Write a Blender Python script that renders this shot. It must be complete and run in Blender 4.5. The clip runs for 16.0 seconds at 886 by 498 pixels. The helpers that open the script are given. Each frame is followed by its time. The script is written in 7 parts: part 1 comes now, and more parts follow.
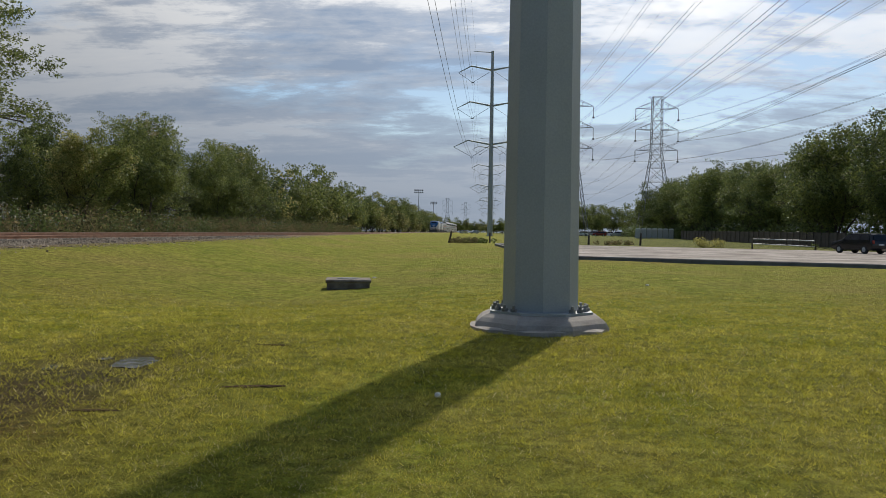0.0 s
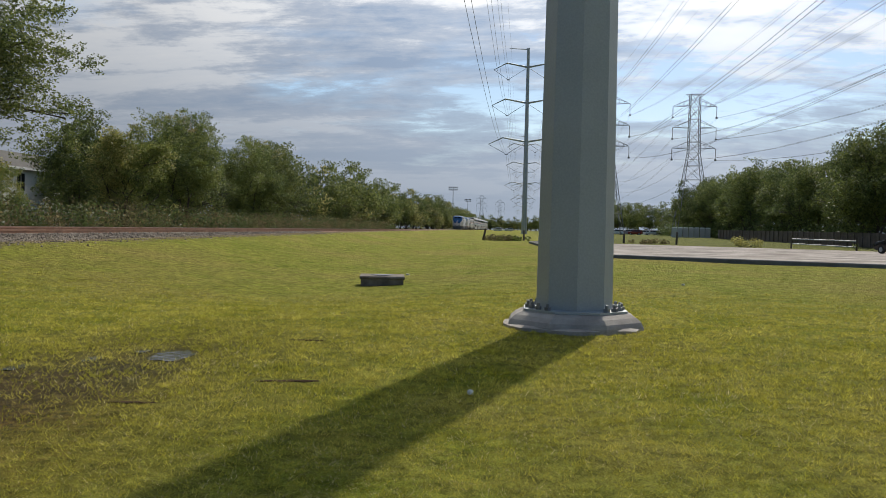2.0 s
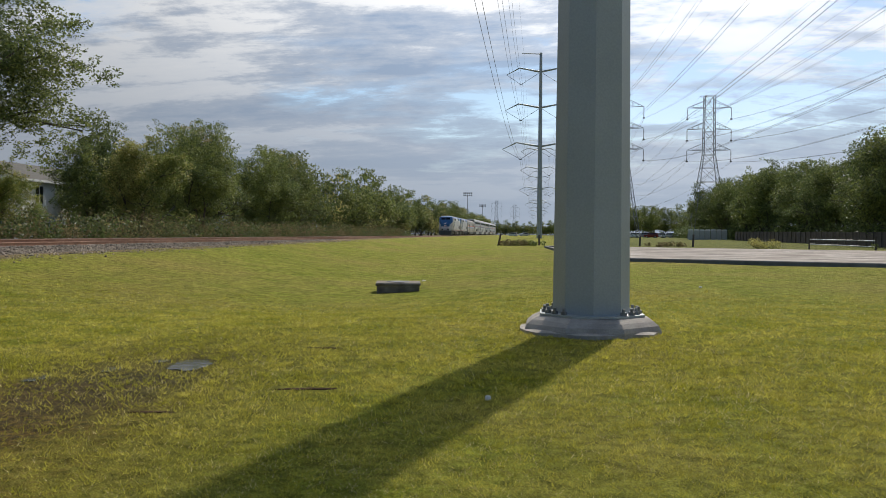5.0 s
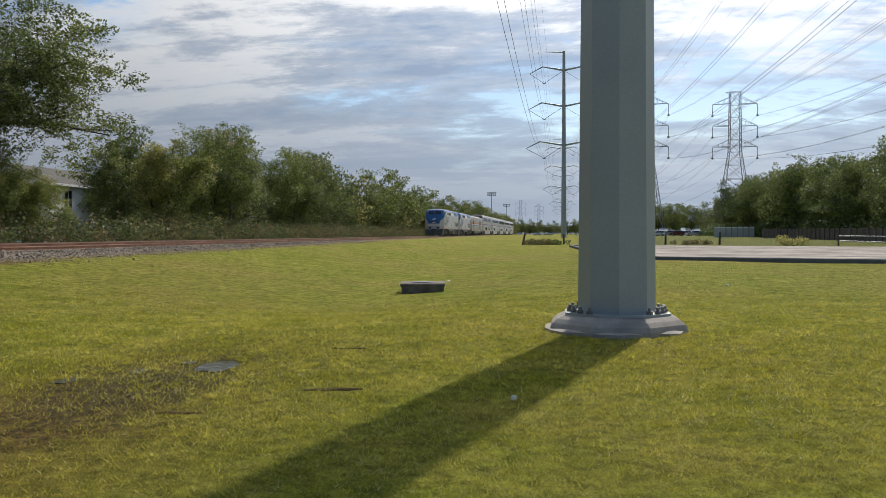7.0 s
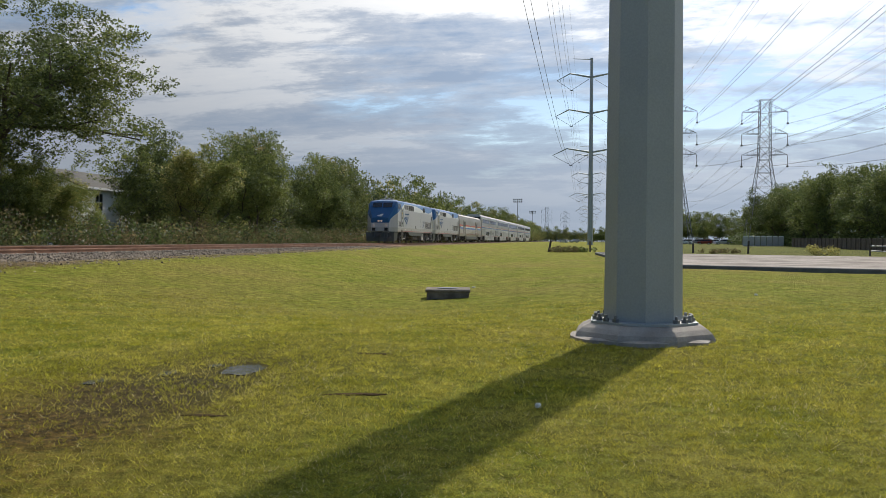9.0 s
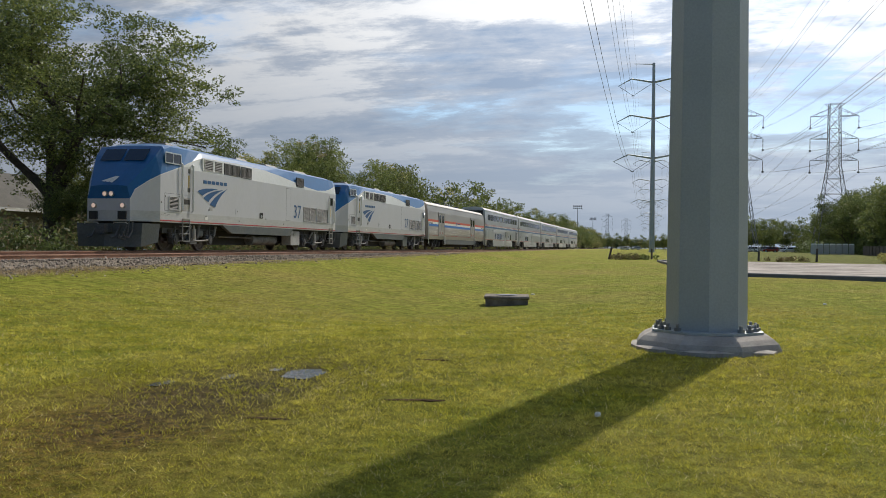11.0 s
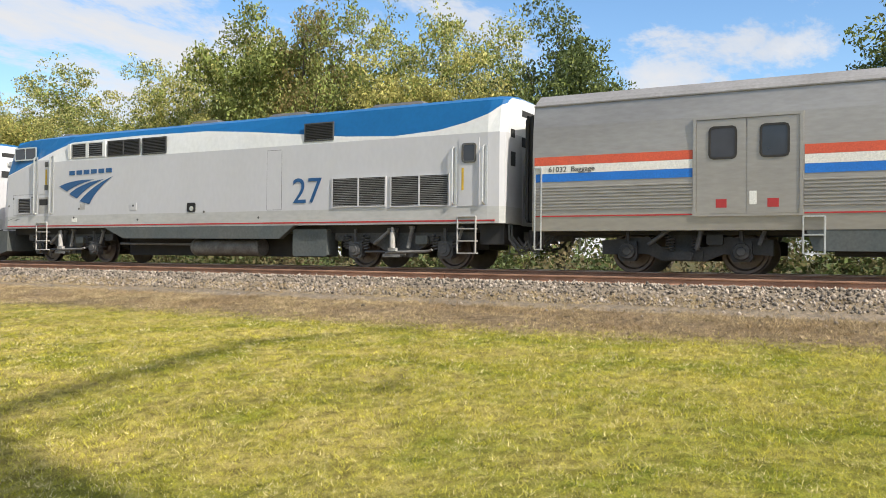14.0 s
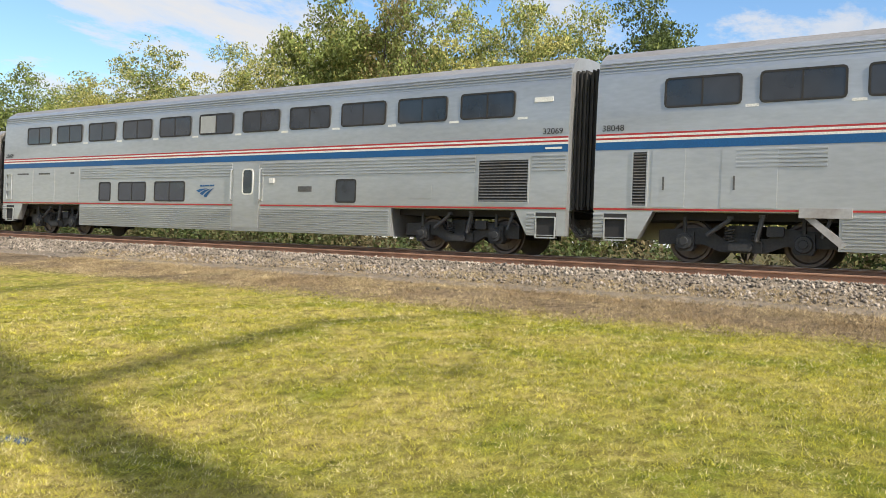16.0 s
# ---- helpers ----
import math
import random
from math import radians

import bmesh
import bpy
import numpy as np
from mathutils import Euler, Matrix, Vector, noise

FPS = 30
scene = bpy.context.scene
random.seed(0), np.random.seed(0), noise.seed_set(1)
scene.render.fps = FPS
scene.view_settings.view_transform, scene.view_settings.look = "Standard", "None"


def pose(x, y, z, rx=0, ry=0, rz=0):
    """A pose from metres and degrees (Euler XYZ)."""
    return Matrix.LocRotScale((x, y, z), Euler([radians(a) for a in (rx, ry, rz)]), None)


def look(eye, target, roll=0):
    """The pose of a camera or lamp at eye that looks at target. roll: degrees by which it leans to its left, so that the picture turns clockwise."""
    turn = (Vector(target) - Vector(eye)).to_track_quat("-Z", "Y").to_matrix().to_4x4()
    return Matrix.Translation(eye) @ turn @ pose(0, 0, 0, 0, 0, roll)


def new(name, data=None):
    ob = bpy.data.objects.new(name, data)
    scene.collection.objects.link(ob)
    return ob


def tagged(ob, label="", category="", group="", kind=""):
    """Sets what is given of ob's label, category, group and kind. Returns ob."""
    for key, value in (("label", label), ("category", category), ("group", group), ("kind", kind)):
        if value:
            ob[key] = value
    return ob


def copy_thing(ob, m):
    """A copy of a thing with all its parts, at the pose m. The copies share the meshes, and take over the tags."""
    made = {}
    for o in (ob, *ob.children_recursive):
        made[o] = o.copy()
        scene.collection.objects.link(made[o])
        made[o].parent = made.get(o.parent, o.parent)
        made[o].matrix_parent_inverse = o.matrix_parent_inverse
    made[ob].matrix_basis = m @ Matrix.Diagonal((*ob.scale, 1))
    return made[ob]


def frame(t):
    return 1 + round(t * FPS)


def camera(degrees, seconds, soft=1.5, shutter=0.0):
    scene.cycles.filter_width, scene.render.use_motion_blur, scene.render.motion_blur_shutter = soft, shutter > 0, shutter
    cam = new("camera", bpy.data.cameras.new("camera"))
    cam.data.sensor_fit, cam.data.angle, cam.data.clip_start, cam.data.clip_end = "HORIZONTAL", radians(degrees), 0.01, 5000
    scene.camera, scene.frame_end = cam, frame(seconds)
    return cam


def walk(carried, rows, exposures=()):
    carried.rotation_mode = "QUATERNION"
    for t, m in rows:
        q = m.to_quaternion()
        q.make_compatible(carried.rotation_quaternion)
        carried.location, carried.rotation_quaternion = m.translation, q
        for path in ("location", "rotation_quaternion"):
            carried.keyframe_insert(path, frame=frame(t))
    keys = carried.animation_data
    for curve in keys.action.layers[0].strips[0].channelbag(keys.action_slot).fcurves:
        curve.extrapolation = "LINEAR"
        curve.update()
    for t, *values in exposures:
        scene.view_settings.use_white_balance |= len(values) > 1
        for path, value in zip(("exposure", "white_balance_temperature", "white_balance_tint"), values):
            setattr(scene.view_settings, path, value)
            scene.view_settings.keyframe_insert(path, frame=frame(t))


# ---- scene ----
cam = camera(55.28, 16.0, soft=0.7)
EYE = 1.6


def stand(yaw, pitch, roll):
    """The camera held in one place, turned left of the track's line, up, and leaned."""
    return pose(0, 0, EYE, 90 + pitch, 0, yaw) @ pose(0, 0, 0, 0, 0, roll)


TURNS = [(0.0, 2.98, -1.17, 0.88), (0.5, 3.06, -0.88, 1.07), (1.0, 3.40, -0.98, 1.37), (1.5, 3.54, -1.37, 1.31),
         (2.0, 5.27, -1.40, 1.31), (2.5, 5.33, -1.53, 1.20), (3.0, 5.27, -1.29, 0.93), (3.5, 5.37, -1.16, 0.85),
         (4.0, 5.54, -0.98, 0.76), (5.2, 6.50, -1.02, 0.35), (6.5, 7.57, -1.07, -0.09), (7.0, 7.96, -1.01, -0.10),
         (7.5, 8.38, -0.91, 0.0), (8.0, 8.84, -0.81, 0.14), (8.5, 9.26, -0.70, 0.32), (9.6, 10.2, -0.45, 0.50),
         (10.5, 11.0, -0.22, 0.62), (10.8, 11.85, -0.19, 0.66), (11.0, 13.69, -0.19, 0.66), (11.3, 19.29, -0.28, 0.40),
         (11.5, 25.20, -0.60, 0.25), (11.7, 33.03, -0.30, 0.15), (11.9, 45.0, 1.05, 0.0), (12.0, 51.57, 1.52, -0.03),
         (12.1, 58.0, 1.68, -0.15), (12.2, 63.3, 1.95, -0.15), (12.3, 68.7, 2.70, -0.30), (12.4, 74.97, 3.27, -0.12),
         (12.5, 80.83, 3.73, 0.27), (12.7, 92.2, 3.10, 1.40), (12.9, 101.9, 1.95, 2.10), (13.0, 106.01, 1.59, 2.32),
         (13.2, 109.9, 1.20, 1.75), (13.5, 113.95, 0.82, 0.92), (14.0, 119.05, 0.50, 0.60), (14.5, 122.9, -0.12, 1.69),
         (15.0, 123.96, -0.51, 1.97), (15.5, 124.25, -0.56, 1.99), (16.0, 124.16, -0.64, 2.11)]
walk(cam, [(t, stand(a, b, c)) for t, a, b, c in TURNS],
     exposures=[(0, -0.38), (0.5, -0.27), (1.0, -0.1), (2.0, -0.2), (4.2, -0.17), (7.0, -0.1), (11.0, -0.08), (11.6, 0.0), (12.0, 0.1), (12.5, 0.45), (13.2, 0.76), (14.0, 0.74), (16.0, 0.73)])

# ---- light ----
SUN_LEFT, SUN_UP = -14.7, 42.0  # degrees left of the track's line, and above the horizon
sun_dir = Vector((-math.sin(radians(SUN_LEFT)) * math.cos(radians(SUN_UP)),
                  math.cos(radians(SUN_LEFT)) * math.cos(radians(SUN_UP)), math.sin(radians(SUN_UP))))
sun = new("sun", bpy.data.lights.new("sun", "SUN"))
sun.data.energy, sun.data.angle, sun.data.color = 4.2, radians(0.8), (1.0, 0.93, 0.82)
sun.matrix_world = look(sun_dir * 100, (0, 0, 0))


def build_world():
    w = bpy.data.worlds.new("sky")
    scene.world = w
    w.use_nodes = True
    nt = w.node_tree
    nt.nodes.clear()
    N, L = nt.nodes.new, nt.links.new

    def math_node(op, a, b=None, clamp=False):
        n = N("ShaderNodeMath")
        n.operation, n.use_clamp = op, clamp
        for i, v in enumerate((a, b)):
            if v is None:
                continue
            if isinstance(v, (int, float)):
                n.inputs[i].default_value = v
            else:
                L(v, n.inputs[i])
        return n.outputs[0]

    def ramp(fac, stops):
        n = N("ShaderNodeValToRGB")
        while len(n.color_ramp.elements) < len(stops):
            n.color_ramp.elements.new(0.5)
        for e, (p, c) in zip(n.color_ramp.elements, stops):
            e.position, e.color = p, (c, c, c, 1) if isinstance(c, (int, float)) else (*c, 1)
        L(fac, n.inputs[0])
        return n.outputs[0]

    sky = N("ShaderNodeTexSky")
    sky.sky_type, sky.sun_disc = "NISHITA", False
    sky.sun_elevation, sky.sun_rotation = radians(SUN_UP), radians(-SUN_LEFT)
    sky.air_density, sky.dust_density, sky.ozone_density = 1.0, 0.6, 2.0
    tc = N("ShaderNodeTexCoord")
    sep = N("ShaderNodeSeparateXYZ")
    L(tc.outputs["Generated"], sep.inputs[0])
    x, y, z = sep.outputs
    up = math_node("MAXIMUM", z, 0.0)
    k = math_node("ADD", up, 0.16)
    comb = N("ShaderNodeCombineXYZ")
    L(math_node("DIVIDE", x, k), comb.inputs[0])
    L(math_node("DIVIDE", y, k), comb.inputs[1])

    def noise_at(scale, detail, stretch=(1, 1, 1), offset=(0, 0, 0), rough=0.55, dist=0.0):
        m = N("ShaderNodeMapping")
        m.inputs["Scale"].default_value, m.inputs["Location"].default_value = stretch, offset
        L(comb.outputs[0], m.inputs[0])
        n = N("ShaderNodeTexNoise")
        n.inputs["Scale"].default_value, n.inputs["Detail"].default_value = scale, detail
        n.inputs["Roughness"].default_value, n.inputs["Distortion"].default_value = rough, dist
        L(m.outputs[0], n.inputs["Vector"])
        return n.outputs[0]

    # how near a direction is to the sun, and how far round from the track's line
    dot = N("ShaderNodeVectorMath")
    dot.operation = "DOT_PRODUCT"
    L(tc.outputs["Generated"], dot.inputs[0])
    dot.inputs[1].default_value = sun_dir
    toward = math_node("MAXIMUM", dot.outputs["Value"], 0.0)
    glow = math_node("POWER", toward, 5.0)
    # sheets of stratocumulus ahead, breaking up into open sky and puffs behind
    big = noise_at(0.70, 8, (0.55, 1.0, 1), (3.1, 1.7, 0), 0.60, 0.25)
    fine = noise_at(2.8, 9, (0.7, 1.1, 1), (0.4, 5.2, 0), 0.66, 0.2)
    amount = math_node("ADD", math_node("MULTIPLY", big, 0.62), math_node("MULTIPLY", fine, 0.38))
    ahead = N("ShaderNodeMapRange")
    L(y, ahead.inputs["Value"])
    for name, v in (("From Min", -0.45), ("From Max", 0.60), ("To Min", -0.045), ("To Max", 0.075)):
        ahead.inputs[name].default_value = v
    amount = math_node("ADD", amount, ahead.outputs[0])
    haze = N("ShaderNodeMapRange")
    L(up, haze.inputs["Value"])
    for name, v in (("From Min", 0.02), ("From Max", 0.16), ("To Min", 0.14), ("To Max", 0.0)):
        haze.inputs[name].default_value = v
    amount = math_node("ADD", amount, haze.outputs[0])
    cover = ramp(amount, [(0.49, 0.0), (0.535, 0.75), (0.60, 1.0)])
    # thick parts of the sheet are bluish grey below, thin edges white
    shade = noise_at(1.1, 8, (0.42, 1.1, 1), (7.7, 2.3, 0), 0.62, 0.25)
    rough_edge = noise_at(5.0, 9, (0.7, 1.0, 1), (2.7, 8.3, 0), 0.68, 0.15)
    shade = math_node("ADD", math_node("MULTIPLY", shade, 0.72), math_node("MULTIPLY", rough_edge, 0.28))
    tone = ramp(shade, [(0.42, (0.30, 0.40, 0.56)), (0.49, (0.52, 0.58, 0.68)), (0.535, (0.90, 0.92, 0.95)), (0.62, (1.0, 1.0, 1.0))])
    low = ramp(up, [(0.0, 0.0), (0.10, 0.25), (0.24, 1.0)])
    # the low band of far cloud: grey blue towards the sun, white away from it
    face = N("ShaderNodeMapRange")
    L(y, face.inputs["Value"])
    for name, v in (("From Min", -0.3), ("From Max", 0.75), ("To Min", 0.0), ("To Max", 1.0)):
        face.inputs[name].default_value = v
    band = N("ShaderNodeMixRGB")
    L(face.outputs[0], band.inputs[0])
    band.inputs[1].default_value, band.inputs[2].default_value = (1.0, 1.0, 1.02, 1), (0.44, 0.52, 0.64, 1)
    # clouds away from the sun show their lit, white side
    lit = N("ShaderNodeMixRGB")
    L(face.outputs[0], lit.inputs[0])
    lit.inputs[1].default_value = (0.88, 0.89, 0.92, 1)
    L(tone, lit.inputs[2])
    tone = lit.outputs[0]
    lowmix = N("ShaderNodeMixRGB")
    L(band.outputs[0], lowmix.inputs[1])
    L(low, lowmix.inputs[0])
    L(tone, lowmix.inputs[2])
    bright = math_node("ADD", math_node("MULTIPLY", glow, 15.0), 5.0)
    cloud = N("ShaderNodeVectorMath")
    cloud.operation = "SCALE"
    L(lowmix.outputs[0], cloud.inputs[0])
    L(bright, cloud.inputs["Scale"])
    clear = N("ShaderNodeHueSaturation")
    clear.inputs["Saturation"].default_value, clear.inputs["Value"].default_value = 1.15, 1.08
    L(sky.outputs[0], clear.inputs["Color"])
    mix = N("ShaderNodeMixRGB")
    L(cover, mix.inputs[0])
    L(clear.outputs[0], mix.inputs[1])
    L(cloud.outputs[0], mix.inputs[2])
    bg = N("ShaderNodeBackground")
    bg.inputs["Strength"].default_value = 0.11
    L(mix.outputs[0], bg.inputs[0])
    out = N("ShaderNodeOutputWorld")
    L(bg.outputs[0], out.inputs[0])


build_world()


# ---- materials ----
def material(name, base, rough=0.6, metal=0.0, second=None, scale=3.0, amount=0.5, fine=40.0, fine_amount=0.15,
             bump=0.0, bump_scale=60.0, per_object=0.0, per_island=0.0, stretch=(1, 1, 1), emit=None, spec=0.5, through_light=0.0):
    """A surface with a broad and a fine variation of its colour, and relief."""
    m = bpy.data.materials.new(name)
    m.use_nodes = True
    nt = m.node_tree
    N, L = nt.nodes.new, nt.links.new
    b = nt.nodes["Principled BSDF"]
    tc = N("ShaderNodeTexCoord")
    mp = N("ShaderNodeMapping")
    mp.inputs["Scale"].default_value = stretch
    L(tc.outputs["Object"], mp.inputs[0])
    n1 = N("ShaderNodeTexNoise")
    n1.inputs["Scale"].default_value, n1.inputs["Detail"].default_value = scale, 6
    L(mp.outputs[0], n1.inputs["Vector"])
    n2 = N("ShaderNodeTexNoise")
    n2.inputs["Scale"].default_value, n2.inputs["Detail"].default_value = fine, 4
    L(mp.outputs[0], n2.inputs["Vector"])
    r = N("ShaderNodeMapRange")
    L(n1.outputs[0], r.inputs["Value"])
    for key, v in (("From Min", 0.35), ("From Max", 0.65), ("To Min", 0.0), ("To Max", amount)):
        r.inputs[key].default_value = v
    mix = N("ShaderNodeMixRGB")
    mix.inputs[1].default_value = (*base, 1)
    mix.inputs[2].default_value = (*(second or [c * 0.7 for c in base]), 1)
    L(r.outputs[0], mix.inputs[0])
    hsv = N("ShaderNodeHueSaturation")
    L(mix.outputs[0], hsv.inputs["Color"])
    v = N("ShaderNodeMapRange")
    L(n2.outputs[0], v.inputs["Value"])
    for key, val in (("From Min", 0.3), ("From Max", 0.7), ("To Min", 1 - fine_amount), ("To Max", 1 + fine_amount)):
        v.inputs[key].default_value = val
    value = v.outputs[0]
    for kind, width in (("object", per_object), ("island", per_island)):
        if not width:
            continue
        if kind == "object":
            src = N("ShaderNodeObjectInfo").outputs["Random"]
        else:
            src = N("ShaderNodeNewGeometry").outputs["Random Per Island"]
        q = N("ShaderNodeMapRange")
        L(src, q.inputs["Value"])
        q.inputs["To Min"].default_value, q.inputs["To Max"].default_value = 1 - width, 1 + width
        t = N("ShaderNodeMath")
        t.operation = "MULTIPLY"
        L(value, t.inputs[0])
        L(q.outputs[0], t.inputs[1])
        value = t.outputs[0]
    L(value, hsv.inputs["Value"])
    L(hsv.outputs[0], b.inputs["Base Color"])
    b.inputs["Roughness"].default_value, b.inputs["Metallic"].default_value = rough, metal
    b.inputs["Specular IOR Level"].default_value = spec
    if bump:
        n3 = N("ShaderNodeTexNoise")
        n3.inputs["Scale"].default_value, n3.inputs["Detail"].default_value = bump_scale, 5
        L(mp.outputs[0], n3.inputs["Vector"])
        bp = N("ShaderNodeBump")
        bp.inputs["Strength"].default_value, bp.inputs["Distance"].default_value = bump, 0.02
        L(n3.outputs[0], bp.inputs["Height"])
        L(bp.outputs[0], b.inputs["Normal"])
    if emit:
        b.inputs["Emission Color"].default_value, b.inputs["Emission Strength"].default_value = (*emit[0], 1), emit[1]
    if through_light:
        tr = N("ShaderNodeBsdfTranslucent")
        L(hsv.outputs[0], tr.inputs["Color"])
        mx = N("ShaderNodeMixShader")
        mx.inputs[0].default_value = through_light
        L(b.outputs[0], mx.inputs[1])
        L(tr.outputs[0], mx.inputs[2])
        L(mx.outputs[0], nt.nodes["Material Output"].inputs[0])
    return m


def ground_material():
    """Mown lawn, drier towards the track, muddy round the puddle."""
    m = bpy.data.materials.new("lawn_earth")
    m.use_nodes = True
    nt = m.node_tree
    N, L = nt.nodes.new, nt.links.new
    b = nt.nodes["Principled BSDF"]
    tc = N("ShaderNodeTexCoord")
    P = tc.outputs["Object"]

    def noise_of(scale, detail=5, rough=0.6):
        n = N("ShaderNodeTexNoise")
        n.inputs["Scale"].default_value, n.inputs["Detail"].default_value, n.inputs["Roughness"].default_value = scale, detail, rough
        L(P, n.inputs["Vector"])
        return n.outputs[0]

    def rng(src, a, c, lo=0.0, hi=1.0):
        r = N("ShaderNodeMapRange")
        L(src, r.inputs["Value"])
        for key, v in (("From Min", a), ("From Max", c), ("To Min", lo), ("To Max", hi)):
            r.inputs[key].default_value = v
        return r.outputs[0]

    def mathn(op, a, c):
        n = N("ShaderNodeMath")
        n.operation = op
        for i, v in enumerate((a, c)):
            if isinstance(v, (int, float)):
                n.inputs[i].default_value = v
            else:
                L(v, n.inputs[i])
        return n.outputs[0]

    def mixc(fac, a, c):
        n = N("ShaderNodeMixRGB")
        for i, v in enumerate((fac, a, c)):
            if isinstance(v, tuple):
                n.inputs[i].default_value = (*v, 1)
            else:
                L(v, n.inputs[i])
        return n.outputs[0]

    n_big, n_mid, n_fine, n_blade = noise_of(0.12), noise_of(0.9), noise_of(14, 6), noise_of(70, 4, 0.7)
    green = mixc(rng(n_mid, 0.35, 0.68), GREEN_A, GREEN_B)
    green = mixc(rng(n_big, 0.45, 0.65), green, GREEN_C)
    green = mixc(rng(n_fine, 0.52, 0.75, 0, 0.45), green, (0.16, 0.13, 0.055))
    sep = N("ShaderNodeSeparateXYZ")
    L(P, sep.inputs[0])
    # the lawn is drier towards the near end, in patches
    dry = mathn("MULTIPLY", rng(n_mid, 0.36, 0.62, 0.15, 1.0), rng(sep.outputs[1], 4.0, -6.0, 0.1, 0.9))
    green = mixc(dry, green, (0.40, 0.315, 0.105))
    # dry verge next to the ballast
    edge = mathn("ADD", sep.outputs[0], mathn("MULTIPLY", mathn("SUBTRACT", n_mid, 0.5), 3.0))
    edge = mathn("ADD", edge, mathn("MULTIPLY", mathn("SUBTRACT", n_fine, 0.5), 1.6))
    edge = mathn("ADD", edge, rng(sep.outputs[1], 3.0, 16.0, 0.0, 2.9))
    verge = mixc(rng(n_fine, 0.35, 0.65), (0.27, 0.20, 0.125), (0.15, 0.11, 0.07))
    col = mixc(rng(edge, -14.3, -13.4), verge, green)
    # beyond the track: rough brown weeds
    rough_ground = mixc(rng(n_fine, 0.4, 0.6), (0.07, 0.075, 0.03), (0.10, 0.075, 0.04))
    col = mixc(rng(sep.outputs[0], -24.0, -23.0), rough_ground, col)
    # the field past the car park is weedy and dull
    field = mathn("MULTIPLY", rng(sep.outputs[1], 80.0, 92.0), rng(sep.outputs[0], 2.0, 9.0))
    col = mixc(mathn("MULTIPLY", field, rng(n_mid, 0.3, 0.6, 0.4, 1.0)), col, (0.115, 0.125, 0.042))
    # mud: a stretched patch beside the puddle
    dist = N("ShaderNodeVectorMath")
    dist.operation = "DISTANCE"
    mp = N("ShaderNodeMapping")
    mp.inputs["Scale"].default_value = (1.0, 0.42, 0.0)
    L(P, mp.inputs[0])
    L(mp.outputs[0], dist.inputs[0])
    dist.inputs[1].default_value = (MUD[0], MUD[1] * 0.42, 0)
    d = mathn("ADD", dist.outputs["Value"], mathn("MULTIPLY", mathn("SUBTRACT", n_mid, 0.5), 1.8))
    d = mathn("ADD", d, mathn("MULTIPLY", mathn("SUBTRACT", n_fine, 0.5), 0.9))
    wet = rng(d, 0.45, 1.25, 0.9, 0.0)
    brown = mixc(rng(n_fine, 0.4, 0.6), (0.050, 0.040, 0.022), (0.095, 0.080, 0.036))
    halo = rng(d, 1.0, 3.0, 0.55, 0.0)
    col = mixc(halo, col, (0.13, 0.095, 0.03))
    col = mixc(wet, col, brown)
    dead = N("ShaderNodeVectorMath")
    dead.operation = "DISTANCE"
    L(P, dead.inputs[0])
    dead.inputs[1].default_value = (-5.6, 5.6, 0)
    rusty = mathn("ADD", dead.outputs["Value"], mathn("MULTIPLY", mathn("SUBTRACT", n_mid, 0.5), 5.0))
    col = mixc(mathn("MULTIPLY", rng(rusty, 1.0, 3.4, 0.42, 0.0), rng(n_fine, 0.35, 0.6)), col, (0.30, 0.165, 0.035))
    hsv = N("ShaderNodeHueSaturation")
    L(col, hsv.inputs["Color"])
    L(mathn("MULTIPLY", rng(n_blade, 0.3, 0.7, 0.30, 1.68), rng(noise_of(5.0, 5, 0.65), 0.3, 0.7, 0.45, 1.45)), hsv.inputs["Value"])
    L(hsv.outputs[0], b.inputs["Base Color"])
    L(rng(wet, 0, 1, 0.95, 0.72), b.inputs["Roughness"])
    b.inputs["Specular IOR Level"].default_value = 0.04
    bp = N("ShaderNodeBump")
    bp.inputs["Strength"].default_value, bp.inputs["Distance"].default_value = 0.9, 0.05
    L(mathn("ADD", n_blade, mathn("MULTIPLY", n_fine, 1.5)), bp.inputs["Height"])
    L(bp.outputs[0], b.inputs["Normal"])
    return m


